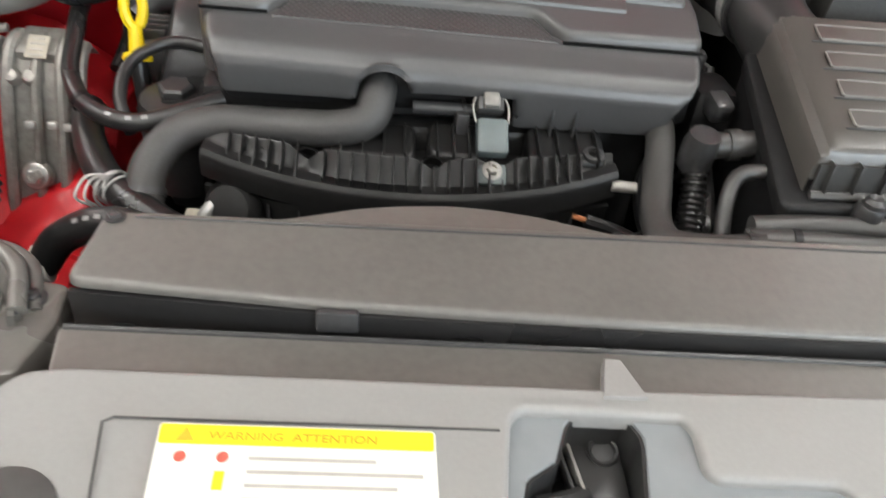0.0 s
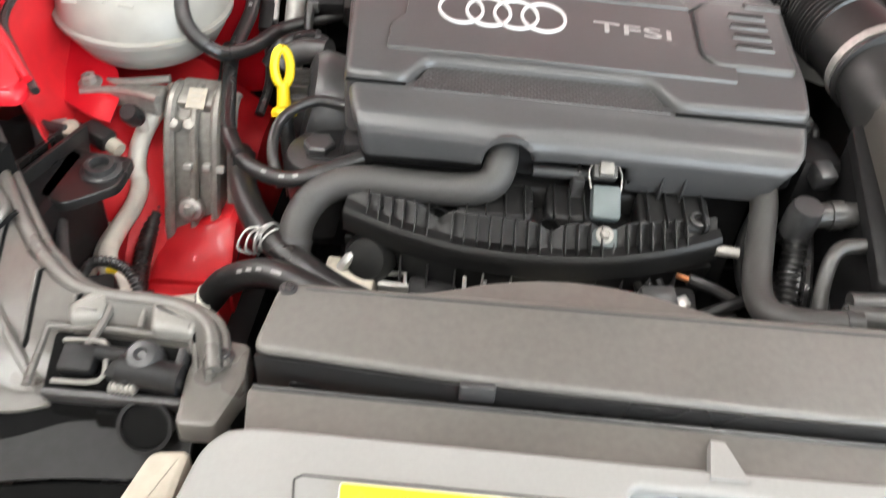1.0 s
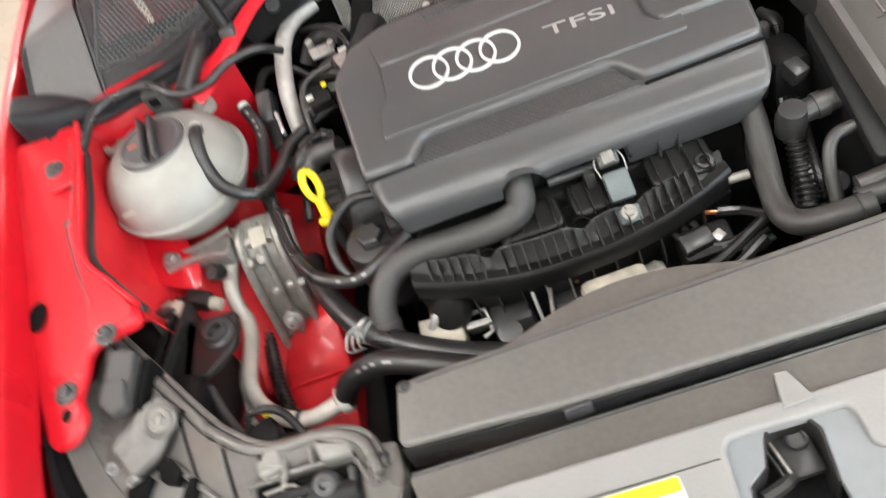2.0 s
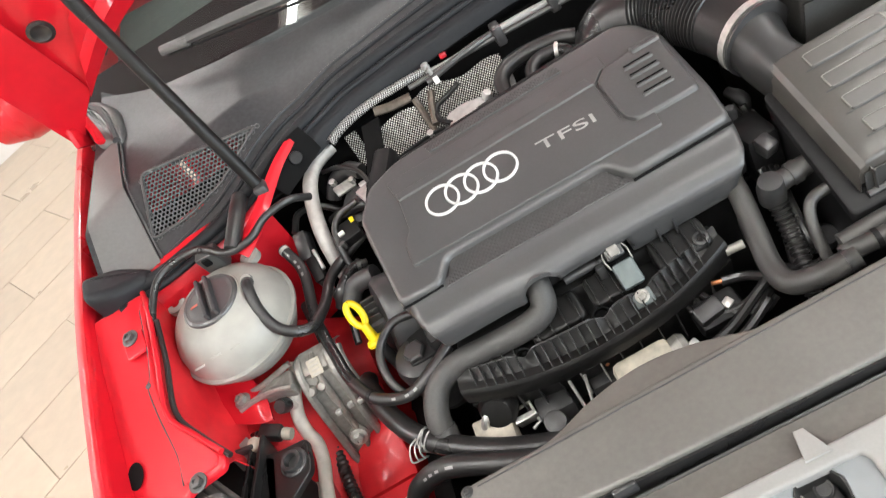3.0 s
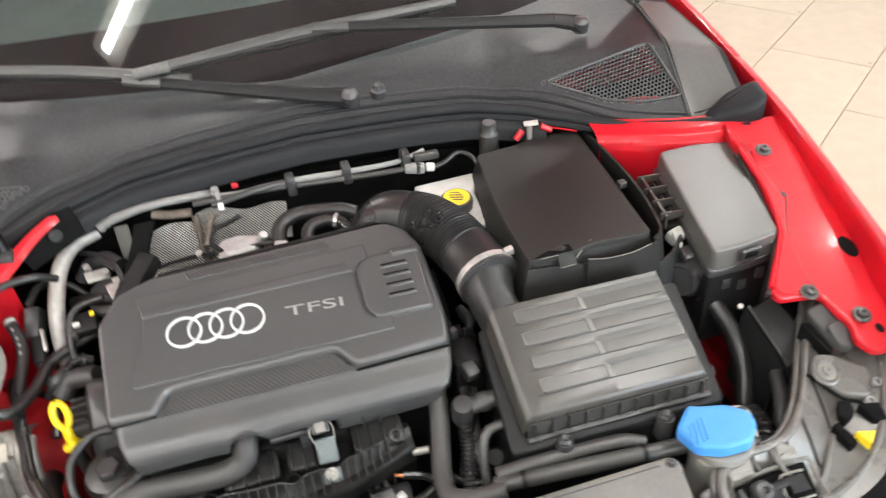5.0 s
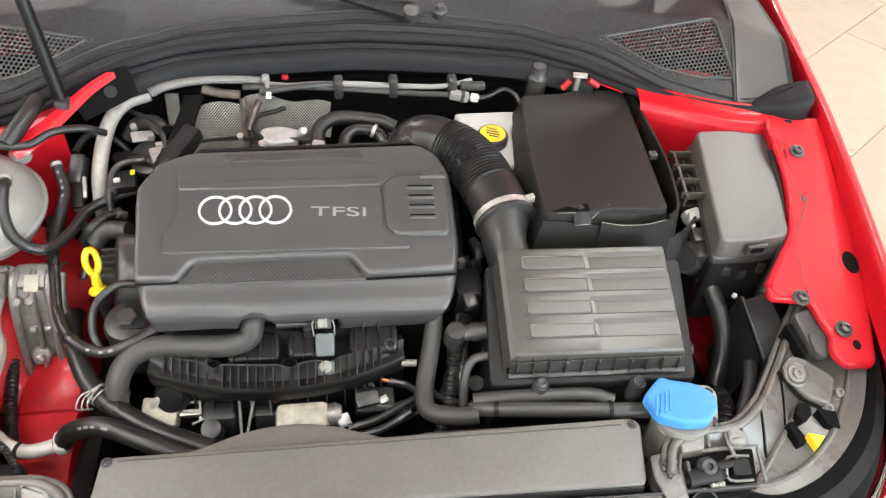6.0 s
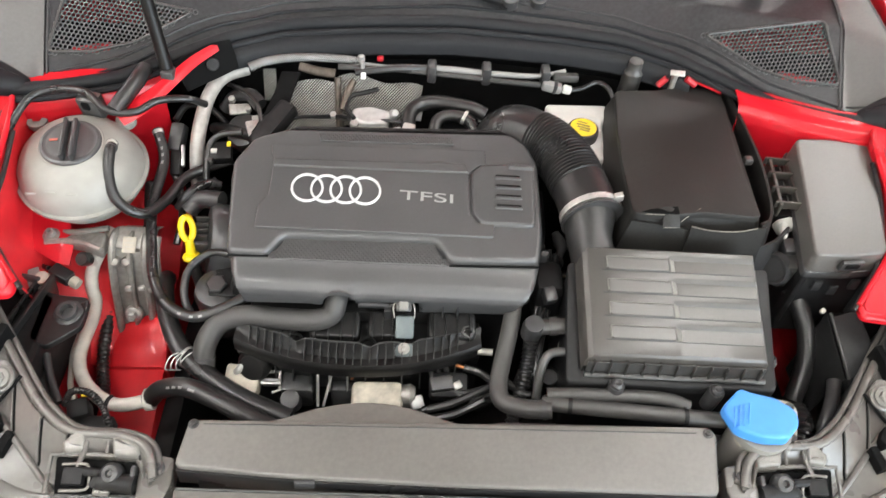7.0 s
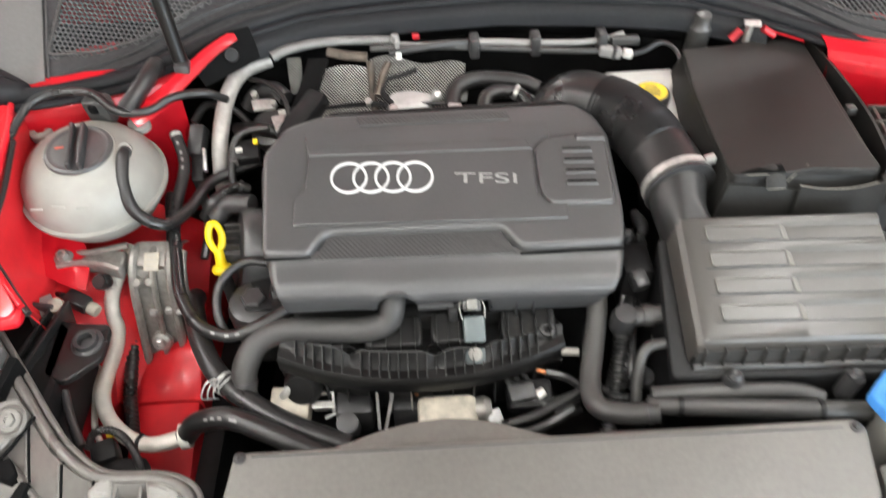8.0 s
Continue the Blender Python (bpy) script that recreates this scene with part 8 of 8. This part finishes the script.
# ---- headlamps ----
def headlamp(s):
    h = thing("headlamp", (s * 0.55, 0.0, 0.62), "headlamp with a dusty grey plastic housing" + (" and a yellow warning triangle" if s > 0 else " beside the lock panel"), "headlamp", "headlamps")
    M = lambda pts: [(s * x, y, z) for x, y, z in pts]
    rim = [(0.675, 0.190, 0.802), (0.640, 0.145, 0.790), (0.605, 0.100, 0.783), (0.570, 0.055, 0.778), (0.540, 0.022, 0.775), (0.495, -0.008, 0.771), (0.430, -0.013, 0.770), (0.395, -0.030, 0.767), (0.382, -0.065, 0.757)]
    row = lambda dx, dy, dz: [(x + dx * min(1, max(0, (x - 0.38) / 0.15)), y + dy, z + dz) for x, y, z in rim]
    part("rim", tube(M(rim), 0.0060, 10, 6), LAMPGREY, h)
    part("rim", tube(M([(x - 0.006, y + 0.008, z - 0.007) for x, y, z in rim]), 0.0045, 10, 6), LAMPGREY, h)
    part("rear_wall", ruled([M(rim), M(row(-0.004, 0.006, -0.06)), M(row(-0.004, 0.004, -0.22))], 40, 4, 0.003), PLASTIC, h)
    front = [(0.735, 0.080, 0.800), (0.715, 0.020, 0.780), (0.690, -0.030, 0.760), (0.650, -0.070, 0.735), (0.600, -0.095, 0.715), (0.545, -0.100, 0.700), (0.490, -0.080, 0.704), (0.435, -0.076, 0.706), (0.395, -0.078, 0.715)]
    mids = [tuple(Vector(a).lerp(Vector(b), 0.35) + Vector((0, 0, -0.012))) for a, b in zip(rim, front)]
    mids2 = [tuple(Vector(a).lerp(Vector(b), 0.7) + Vector((0, 0, -0.006))) for a, b in zip(rim, front)]
    mids3 = [tuple(Vector(a).lerp(Vector(b), 0.86) + Vector((0, 0, 0.002))) for a, b in zip(rim, front)]
    # near-black housing: shade of the void behind the lens put into the colour
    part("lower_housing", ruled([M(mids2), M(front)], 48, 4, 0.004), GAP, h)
    part("bezel_band", ruled([M([(x, y, z + 0.004) for x, y, z in mids2[:7]]), M([(x, y, z + 0.004) for x, y, z in mids3[:7]])], 40, 3, 0.004), LAMPGREY, h, "dusty band along the lens")
    part("bezel_rim", tube(M([(x, y, z + 0.003) for x, y, z in mids2[:7]]), 0.0045, 8, 6), LAMPGREY, h)
    body = ruled([M(row(0.004, -0.004, 0.0)), M(mids), M(mids2)], 48, 12, 0.004)
    skin = BVHTree.FromBMesh(body)

    def on_skin(x, y, lift):
        hit = skin.ray_cast(Vector((s * x, y, 1.2)), Vector((0, 0, -1)))[0]
        return (s * x, y, (hit.z if hit else 0.7665 + 0.42 * min(y, 0.02)) + lift)

    part("housing", body, LAMPGREY, h, "dusty grey plastic housing")
    for (ax, ay), (bx, by) in (((0.634, 0.128), (0.640, 0.072)), ((0.588, 0.072), (0.576, -0.002)), ((0.535, 0.012), (0.537, -0.041)), ((0.496, -0.012), (0.498, -0.034)), ((0.404, -0.036), (0.402, -0.046))):
        q = [on_skin(ax + (bx - ax) * k / 8, ay + (by - ay) * k / 8, 0.0006) for k in range(9)]
        part("housing_groove", tube(q, 0.0015, 6, 2), GAP, h, "dark parting groove")
        part("housing_rib", tube([(x + s * 0.0032, y, z) for x, y, z in q], 0.0015, 6, 2), LAMPGREY, h)
    run = [(0.650, 0.066), (0.629, 0.044), (0.596, 0.013), (0.574, -0.010), (0.544, -0.041), (0.524, -0.061), (0.507, -0.078)]
    q = [on_skin(x, y, 0.002) for x, y in run]
    part("ledge", tube(q, 0.0042, 8, 4), LAMPGREY, h)
    # black tube beside the ledge: its shadow laid on as colour
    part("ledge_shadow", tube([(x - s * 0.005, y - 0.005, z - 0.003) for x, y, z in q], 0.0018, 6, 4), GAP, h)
    part("ledge", tube(M([(a[0] * 0.82 + b[0] * 0.18, a[1] * 0.82 + b[1] * 0.18, a[2] * 0.82 + b[2] * 0.18 - 0.001) for a, b in zip(rim, mids)]), 0.0030, 8, 4), LAMPGREY, h)
    outer = [(0.745, 0.075, 0.790), (0.735, 0.00, 0.765), (0.715, -0.06, 0.735), (0.675, -0.11, 0.705), (0.620, -0.145, 0.675), (0.550, -0.165, 0.655), (0.480, -0.175, 0.645), (0.430, -0.175, 0.645), (0.395, -0.170, 0.645)]
    low = [(x + 0.02, y - 0.05, z - 0.18) for x, y, z in outer]
    part("front_trim", ruled([M(front), M([tuple(Vector(a).lerp(Vector(b), 0.4) + Vector((0, 0, 0.006))) for a, b in zip(front, outer)])], 30, 3, 0.003), PLASTIC_DARK, h)
    # bezel coloured near-black for the same shaded void
    part("bezel", ruled([M([tuple(Vector(a).lerp(Vector(b), 0.4) + Vector((0, 0, 0.002))) for a, b in zip(front, outer)]), M([(x - 0.005, y + 0.01, z - 0.012) for x, y, z in outer]), M([(x - 0.005, y + 0.02, z - 0.02) for x, y, z in low])], 30, 8, 0.003), GAP, h)
    ln = part("lens", ruled([M([tuple(Vector(a).lerp(Vector(b), 0.85) + Vector((0, 0, 0.004))) for a, b in zip(front, outer)]), M(outer), M(low)], 30, 8, 0.003), LENS, h, "clear headlamp lens")
    ln.visible_shadow = False
    # white V tubes stand in for a reflection in the left lens
    for guide in ([(0.626, -0.095, 0.731), (0.618, -0.090, 0.735), (0.612, -0.085, 0.739), (0.607, -0.091, 0.735), (0.598, -0.097, 0.731)], [(0.605, -0.079, 0.740), (0.597, -0.089, 0.736), (0.586, -0.097, 0.731), (0.577, -0.092, 0.736), (0.569, -0.087, 0.740)]):
        if s < 0:
            part("light_guide", tube(M(guide), 0.0032, 8, 3, squash=0.8), WHITE, h, "white tube standing for a reflection in the lens")
    # adjuster pocket with its drive, between two dusty facets coloured pale for reflections
    pocket = part("adjuster_pocket", slab(rounded([(s * 0.512, -0.034), (s * 0.405, -0.040), (s * 0.396, -0.078), (s * 0.506, -0.080)], 0.006), 0.70, lambda x, y: 0.751 + 0.35 * (y + 0.04), 0.002), GAP, h, "black adjuster recess")
    part("pocket_rim", tube(M([(0.516, -0.080, 0.742), (0.516, -0.034, 0.757), (0.460, -0.034, 0.758), (0.404, -0.038, 0.757), (0.392, -0.076, 0.742)]), 0.0032, 8, 1, straight=True), LAMPGREY, pocket)
    for fx in ([(0.503, -0.024), (0.488, -0.010), (0.476, -0.012), (0.474, -0.032), (0.498, -0.036)], [(0.441, -0.016), (0.420, -0.018), (0.402, -0.028), (0.404, -0.040), (0.436, -0.038)]):
        part("facet", slab(rounded([(s * x, y) for x, y in fx], 0.004), 0.74, lambda x, y: 0.775 + 0.30 * (y + 0.015), 0.004, 3), PLASTIC_SATIN, pocket, "dusty raised facet, pale in place of a reflection")
    part("strap", tube(M([(0.472, -0.008, 0.772), (0.474, -0.030, 0.764), (0.480, -0.050, 0.756)]), 0.0035, 8, 4), LAMPGREY, pocket)
    part("strap", tube(M([(0.446, -0.010, 0.772), (0.446, -0.034, 0.762)]), 0.0025, 8, 4), LAMPGREY, pocket)
    part("cradle", box((s * 0.482, -0.061, 0.752), (0.026, 0.022, 0.014), 0.003, pose(0, 0, 0, 18)), PLASTIC_DARK, pocket)
    part("cradle_wire", tube(M([(0.498, -0.048, 0.758), (0.468, -0.048, 0.759), (0.462, -0.062, 0.755), (0.464, -0.076, 0.748), (0.497, -0.078, 0.747)]), 0.002, 8, 3), PLASTIC_SATIN, pocket)
    part("shaft", tube(M([(0.470, -0.056, 0.756), (0.430, -0.060, 0.757)]), 0.006, 10, 3), PLASTIC_DARK, pocket)
    part("gear", box((s * 0.447, -0.066, 0.750), (0.022, 0.022, 0.014), 0.003, pose(0, 0, 0, 18, 0, s * 20)), PLASTIC_DARK, pocket)
    part("knob", lathe([(0.013, -0.012), (0.0135, 0.003), (0.010, 0.008), (0.005, 0.009), (0.0035, 0.005), (0, 0.005)], (s * 0.434, -0.060, 0.759), (0, -0.45, 1), 22), PLASTIC, pocket)
    part("barrel", tube(M([(0.450, -0.066, 0.752), (0.405, -0.070, 0.749)]), 0.012, 14, 3), PLASTIC_DARK, pocket)
    part("spring", tube(M([(0.455, -0.078, 0.745), (0.435, -0.079, 0.746)]), 0.0042, 10, 4, wave=(6, 0.0016)), CAST, pocket, "small steel spring")
    part("end_plate", box((s * 0.408, -0.062, 0.750), (0.006, 0.030, 0.018), 0.002, pose(0, 0, 0, 18)), PLASTIC, pocket)
    # mounting ear with its screw, and the round socket in front
    ear = part("mounting_ear", slab(rounded(M2 := [(s * 0.398, -0.028), (s * 0.362, -0.034), (s * 0.360, -0.066), (s * 0.372, -0.105), (s * 0.40, -0.105), (s * 0.404, -0.06)], 0.006), 0.725, lambda x, y: 0.752 + 0.15 * (y + 0.05), 0.003), LAMPGREY, h)
    bolt("screw", (s * 0.380, -0.048, 0.7525), (0, -0.1, 1), 0.0055, 0.006, PLASTIC, ear)
    part("socket", lathe([(0.016, -0.03), (0.019, 0.0), (0.0205, 0.006), (0.0175, 0.006), (0.016, -0.02), (0, -0.022)], (s * 0.428, -0.090, 0.720), (0, -0.8, 0.6), 28), PLASTIC_DARK, h)
    part("socket_hole", lathe([(0.0172, 0.0), (0.0172, 0.0035), (0, 0.0035)], (s * 0.428, -0.090, 0.720), (0, -0.8, 0.6), 26), GAP, h, "black socket opening")
    part("inner_arm", slab(rounded([(s * x, y) for x, y in ((0.622, 0.138), (0.655, 0.147), (0.668, 0.092), (0.655, 0.076), (0.638, 0.080), (0.630, 0.110))], 0.008), lambda x, y: 0.792 + 0.38 * (y - 0.08), lambda x, y: 0.804 + 0.38 * (y - 0.08), 0.003), FOAM, h)
    part("arm_step", slab(rounded([(s * x, y) for x, y in ((0.634, 0.108), (0.662, 0.112), (0.669, 0.090), (0.655, 0.072), (0.637, 0.078))], 0.008), lambda x, y: 0.798 + 0.38 * (y - 0.08), lambda x, y: 0.809 + 0.38 * (y - 0.08), 0.003), FOAM, h)
    # black slab: the arm's shade put in as a dark piece
    part("shadow_gap", slab([(s * x, y) for x, y in ((0.612, 0.130), (0.622, 0.132), (0.634, 0.085), (0.626, 0.080))], 0.76, lambda x, y: 0.796 + 0.30 * (y - 0.08), 0.001), GAP, h, "black slab standing for the shade beside the arm")
    plate = part("side_bracket", slab(rounded([(s * x, y) for x, y in ((0.582, 0.064), (0.600, 0.082), (0.621, 0.077), (0.664, 0.048), (0.645, 0.014), (0.610, 0.028))], 0.008), lambda x, y: 0.768 + 0.45 * (y - 0.03), lambda x, y: 0.778 + 0.45 * (y - 0.03), 0.003), LAMPGREY, h)
    part("washer", lathe([(0.019, -0.003), (0.019, 0.001), (0.016, 0.003), (0.013, 0.001), (0, 0.001)], (s * 0.603, 0.056, 0.7905), (0, -0.42, 0.9), 24), LAMPGREY, plate)
    bolt("screw", (s * 0.603, 0.056, 0.792), (0, -0.42, 0.9), 0.008, 0.007, PLASTIC_SATIN, plate)
    # black tube along the bracket edge in place of its shadow
    part("edge_shadow", tube([(s * x, y, z) for x, y, z in ((0.578, 0.062, 0.789), (0.606, 0.024, 0.772), (0.630, 0.012, 0.765), (0.646, -0.010, 0.755))], 0.0024, 6, 4), GAP, h, "black tube standing for the shade under the bracket")
    for hx, hy, hz in ((0.643, 0.011, 0.766), (0.668, 0.032, 0.772)):
        part("eyelet", lathe([(0.0065, -0.006), (0.0065, 0.002), (0.004, 0.002), (0.0035, -0.003), (0, -0.003)], (s * hx, hy, hz), (0, -0.4, 0.9), 14), PANEL_GREY, h, "small pale eyelet")
    for pk in ([(0.572, -0.006), (0.581, -0.004), (0.597, -0.030), (0.583, -0.034)], [(0.598, 0.020), (0.613, 0.016), (0.612, 0.002), (0.596, -0.004), (0.588, 0.004)], [(0.622, 0.010), (0.650, 0.004), (0.650, -0.018), (0.632, -0.012)]):
        part("vent_pocket", slab(rounded([(s * x, y) for x, y in pk], 0.002), 0.72, lambda x, y: 0.7665 + 0.42 * y, 0.001), GAP, h, "black pocket in the housing")
    part("cross_bar", box((s * 0.450, -0.080, 0.733), (0.110, 0.006, 0.016), 0.002, pose(0, 0, 0, 15)), PLASTIC, h)
    # web and floor in near-black, standing for the shade inside the lamp
    part("front_web", slab(rounded([(s * x, y) for x, y in ((0.392, -0.074), (0.475, -0.074), (0.470, -0.084), (0.396, -0.084))], 0.003), 0.66, 0.722, 0.003), GAP, h)
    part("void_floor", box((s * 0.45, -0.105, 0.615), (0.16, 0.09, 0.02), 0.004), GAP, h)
    part("lamp_cup", lathe([(0.014, -0.02), (0.020, 0.0), (0.021, 0.008), (0.017, 0.008), (0.012, -0.004), (0, -0.004)], (s * 0.450, -0.100, 0.650), (0, -0.6, 0.8), 22), PLASTIC, h)
    if s > 0:
        part("warning_triangle", slab([(0.592, -0.026), (0.616, -0.032), (0.601, -0.045)], lambda x, y: 0.752 + 0.3 * (y + 0.03), lambda x, y: 0.7665 + 0.3 * (y + 0.03), 0.0002), STICKER_Y, h, "yellow triangular warning sticker")
    return h


headlamp(-1)
headlamp(1)
cond = thing("side_duct", (0.6, 0.1, 0.65), "black plastic side duct with a pale clip beside the washer neck", "duct")
part("wall", ruled([[(0.583, 0.212, 0.782), (0.592, 0.165, 0.758), (0.602, 0.125, 0.732)], [(0.560, 0.190, 0.66), (0.566, 0.150, 0.65), (0.575, 0.115, 0.64)]], 10, 4, 0.003), PLASTIC_DARK, cond)
part("wall", ruled([[(0.590, 0.205, 0.780), (0.599, 0.158, 0.756), (0.609, 0.118, 0.730)], [(0.630, 0.215, 0.785), (0.640, 0.175, 0.77), (0.645, 0.140, 0.755)]], 10, 4, 0.003), PLASTIC, cond)
part("edge", tube([(0.5865, 0.210, 0.784), (0.5955, 0.162, 0.760), (0.6055, 0.122, 0.734)], 0.0028, 8, 4), PLASTIC_GREY, cond)
part("clip", lathe([(0.004, 0), (0.004, 0.005), (0, 0.006)], (0.573, 0.212, 0.784), (0, -0.3, 1), 14), PIPE, cond, "pale push clip")
part("elbow", tube([(0.588, 0.125, 0.722), (0.576, 0.095, 0.718), (0.562, 0.068, 0.708), (0.55, 0.05, 0.69)], 0.011, 10, 5), PLASTIC, cond)
part("bellows", tube([(0.525, 0.09, 0.70), (0.520, 0.05, 0.71), (0.505, 0.02, 0.70)], 0.014, 12, 5, wave=(8, 0.004)), RUBBER, cond)
lead = thing("lamp_plug", (-0.52, 0.10, 0.68), "dark headlamp plug with a corrugated cable", "plug")
part("plug", box((-0.527, 0.062, 0.698), (0.030, 0.030, 0.036), 0.006, pose(0, 0, 0, 10, 0, 20)), PLASTIC_DARK, lead)
part("yellow_clip", box((-0.520, 0.078, 0.718), (0.010, 0.007, 0.005), 0.002), STICKER_Y, lead)
part("cable", tube([(-0.545, 0.062, 0.712), (-0.537, 0.078, 0.724), (-0.516, 0.078, 0.726), (-0.496, 0.066, 0.722), (-0.482, 0.045, 0.706), (-0.478, 0.025, 0.69)], 0.0048, 10, 6, wave=(30, 0.0010)), RUBBER, lead)
part("block", box((-0.500, 0.040, 0.690), (0.05, 0.03, 0.03), 0.006), PLASTIC_DARK, lead)
pump = thing("wing_cable", (-0.60, 0.12, 0.66), "black sheathed cables hanging behind the headlamp", "cable")
part("sheath", tube([(-0.615, 0.155, 0.70), (-0.600, 0.125, 0.69), (-0.580, 0.085, 0.68), (-0.56, 0.06, 0.66)], 0.009, 10, 5), RUBBER, pump)
part("sheath", tube([(-0.600, 0.150, 0.71), (-0.585, 0.115, 0.70), (-0.565, 0.080, 0.69)], 0.006, 10, 5), PLASTIC, pump)

# ---- floor tiles ----
TW, TL, G = 0.886, 0.443, 0.005
tile_mesh, rest = None, bmesh.new()
for i in range(-8, 8):
    for j in range(-15, 15):
        u, v = (i + 0.5 * (j % 2)) * TW + 0.15, (j + 0.5) * TL + 0.082
        p = ROOM @ Vector((u, v, 0))
        u0, u1, v0, v1 = max(-5.99, u - TW / 2 + G / 2), min(5.99, u + TW / 2 - G / 2), max(-5.99, v - TL / 2 + G / 2), min(5.99, v + TL / 2 - G / 2)
        if u1 - u0 < 0.02 or v1 - v0 < 0.02:
            continue
        cut = u1 - u0 < TW - 2 * G or v1 - v0 < TL - 2 * G
        if cut or max(abs(p.x), abs(p.y)) > 4.4:
            box(ROOM @ Vector(((u0 + u1) / 2, (v0 + v1) / 2, -0.003)), (u1 - u0, v1 - v0, 0.006), 0.0, ROOM, rest)
            continue
        if tile_mesh is None:
            ob = part("tile", slab(rect(-TW / 2 + G / 2, -TL / 2 + G / 2, TW / 2 - G / 2, TL / 2 - G / 2), -0.006, 0.0, 0.0015), TILE, None)
            tile_mesh = ob.data
        else:
            ob = new("tile", tile_mesh)
        ob.parent = floor
        ob.matrix_basis = Matrix.Translation((p.x, p.y, 0.0)) @ ROOM
ob = part("far_tiles", rest, TILE, None)
ob.parent = floor
ob["kind"] = "stuff"


# ---- fine placing of whole things ----
for ob, move in ((cover, (0.005, -0.006, 0.0)), (mani, (0.005, -0.006, 0.002)), (sens, (0.005, -0.006, 0.002)), (fuel, (0.005, -0.006, 0.004)),
                 (oil, (0.002, 0.008, -0.012)), (strut, (-0.003, 0.010, -0.006)), (bend, (0.006, -0.010, -0.001))):
    ob.location += Vector(move)
airbox.location, airbox.scale = Vector((0.22, 0.121, 0.825)) + 0.92 * (airbox.location - Vector((0.2245, 0.1285, 0.806))), (0.92, 0.92, 0.92)
ih.location += Vector((-0.003, -0.027, 0.015))
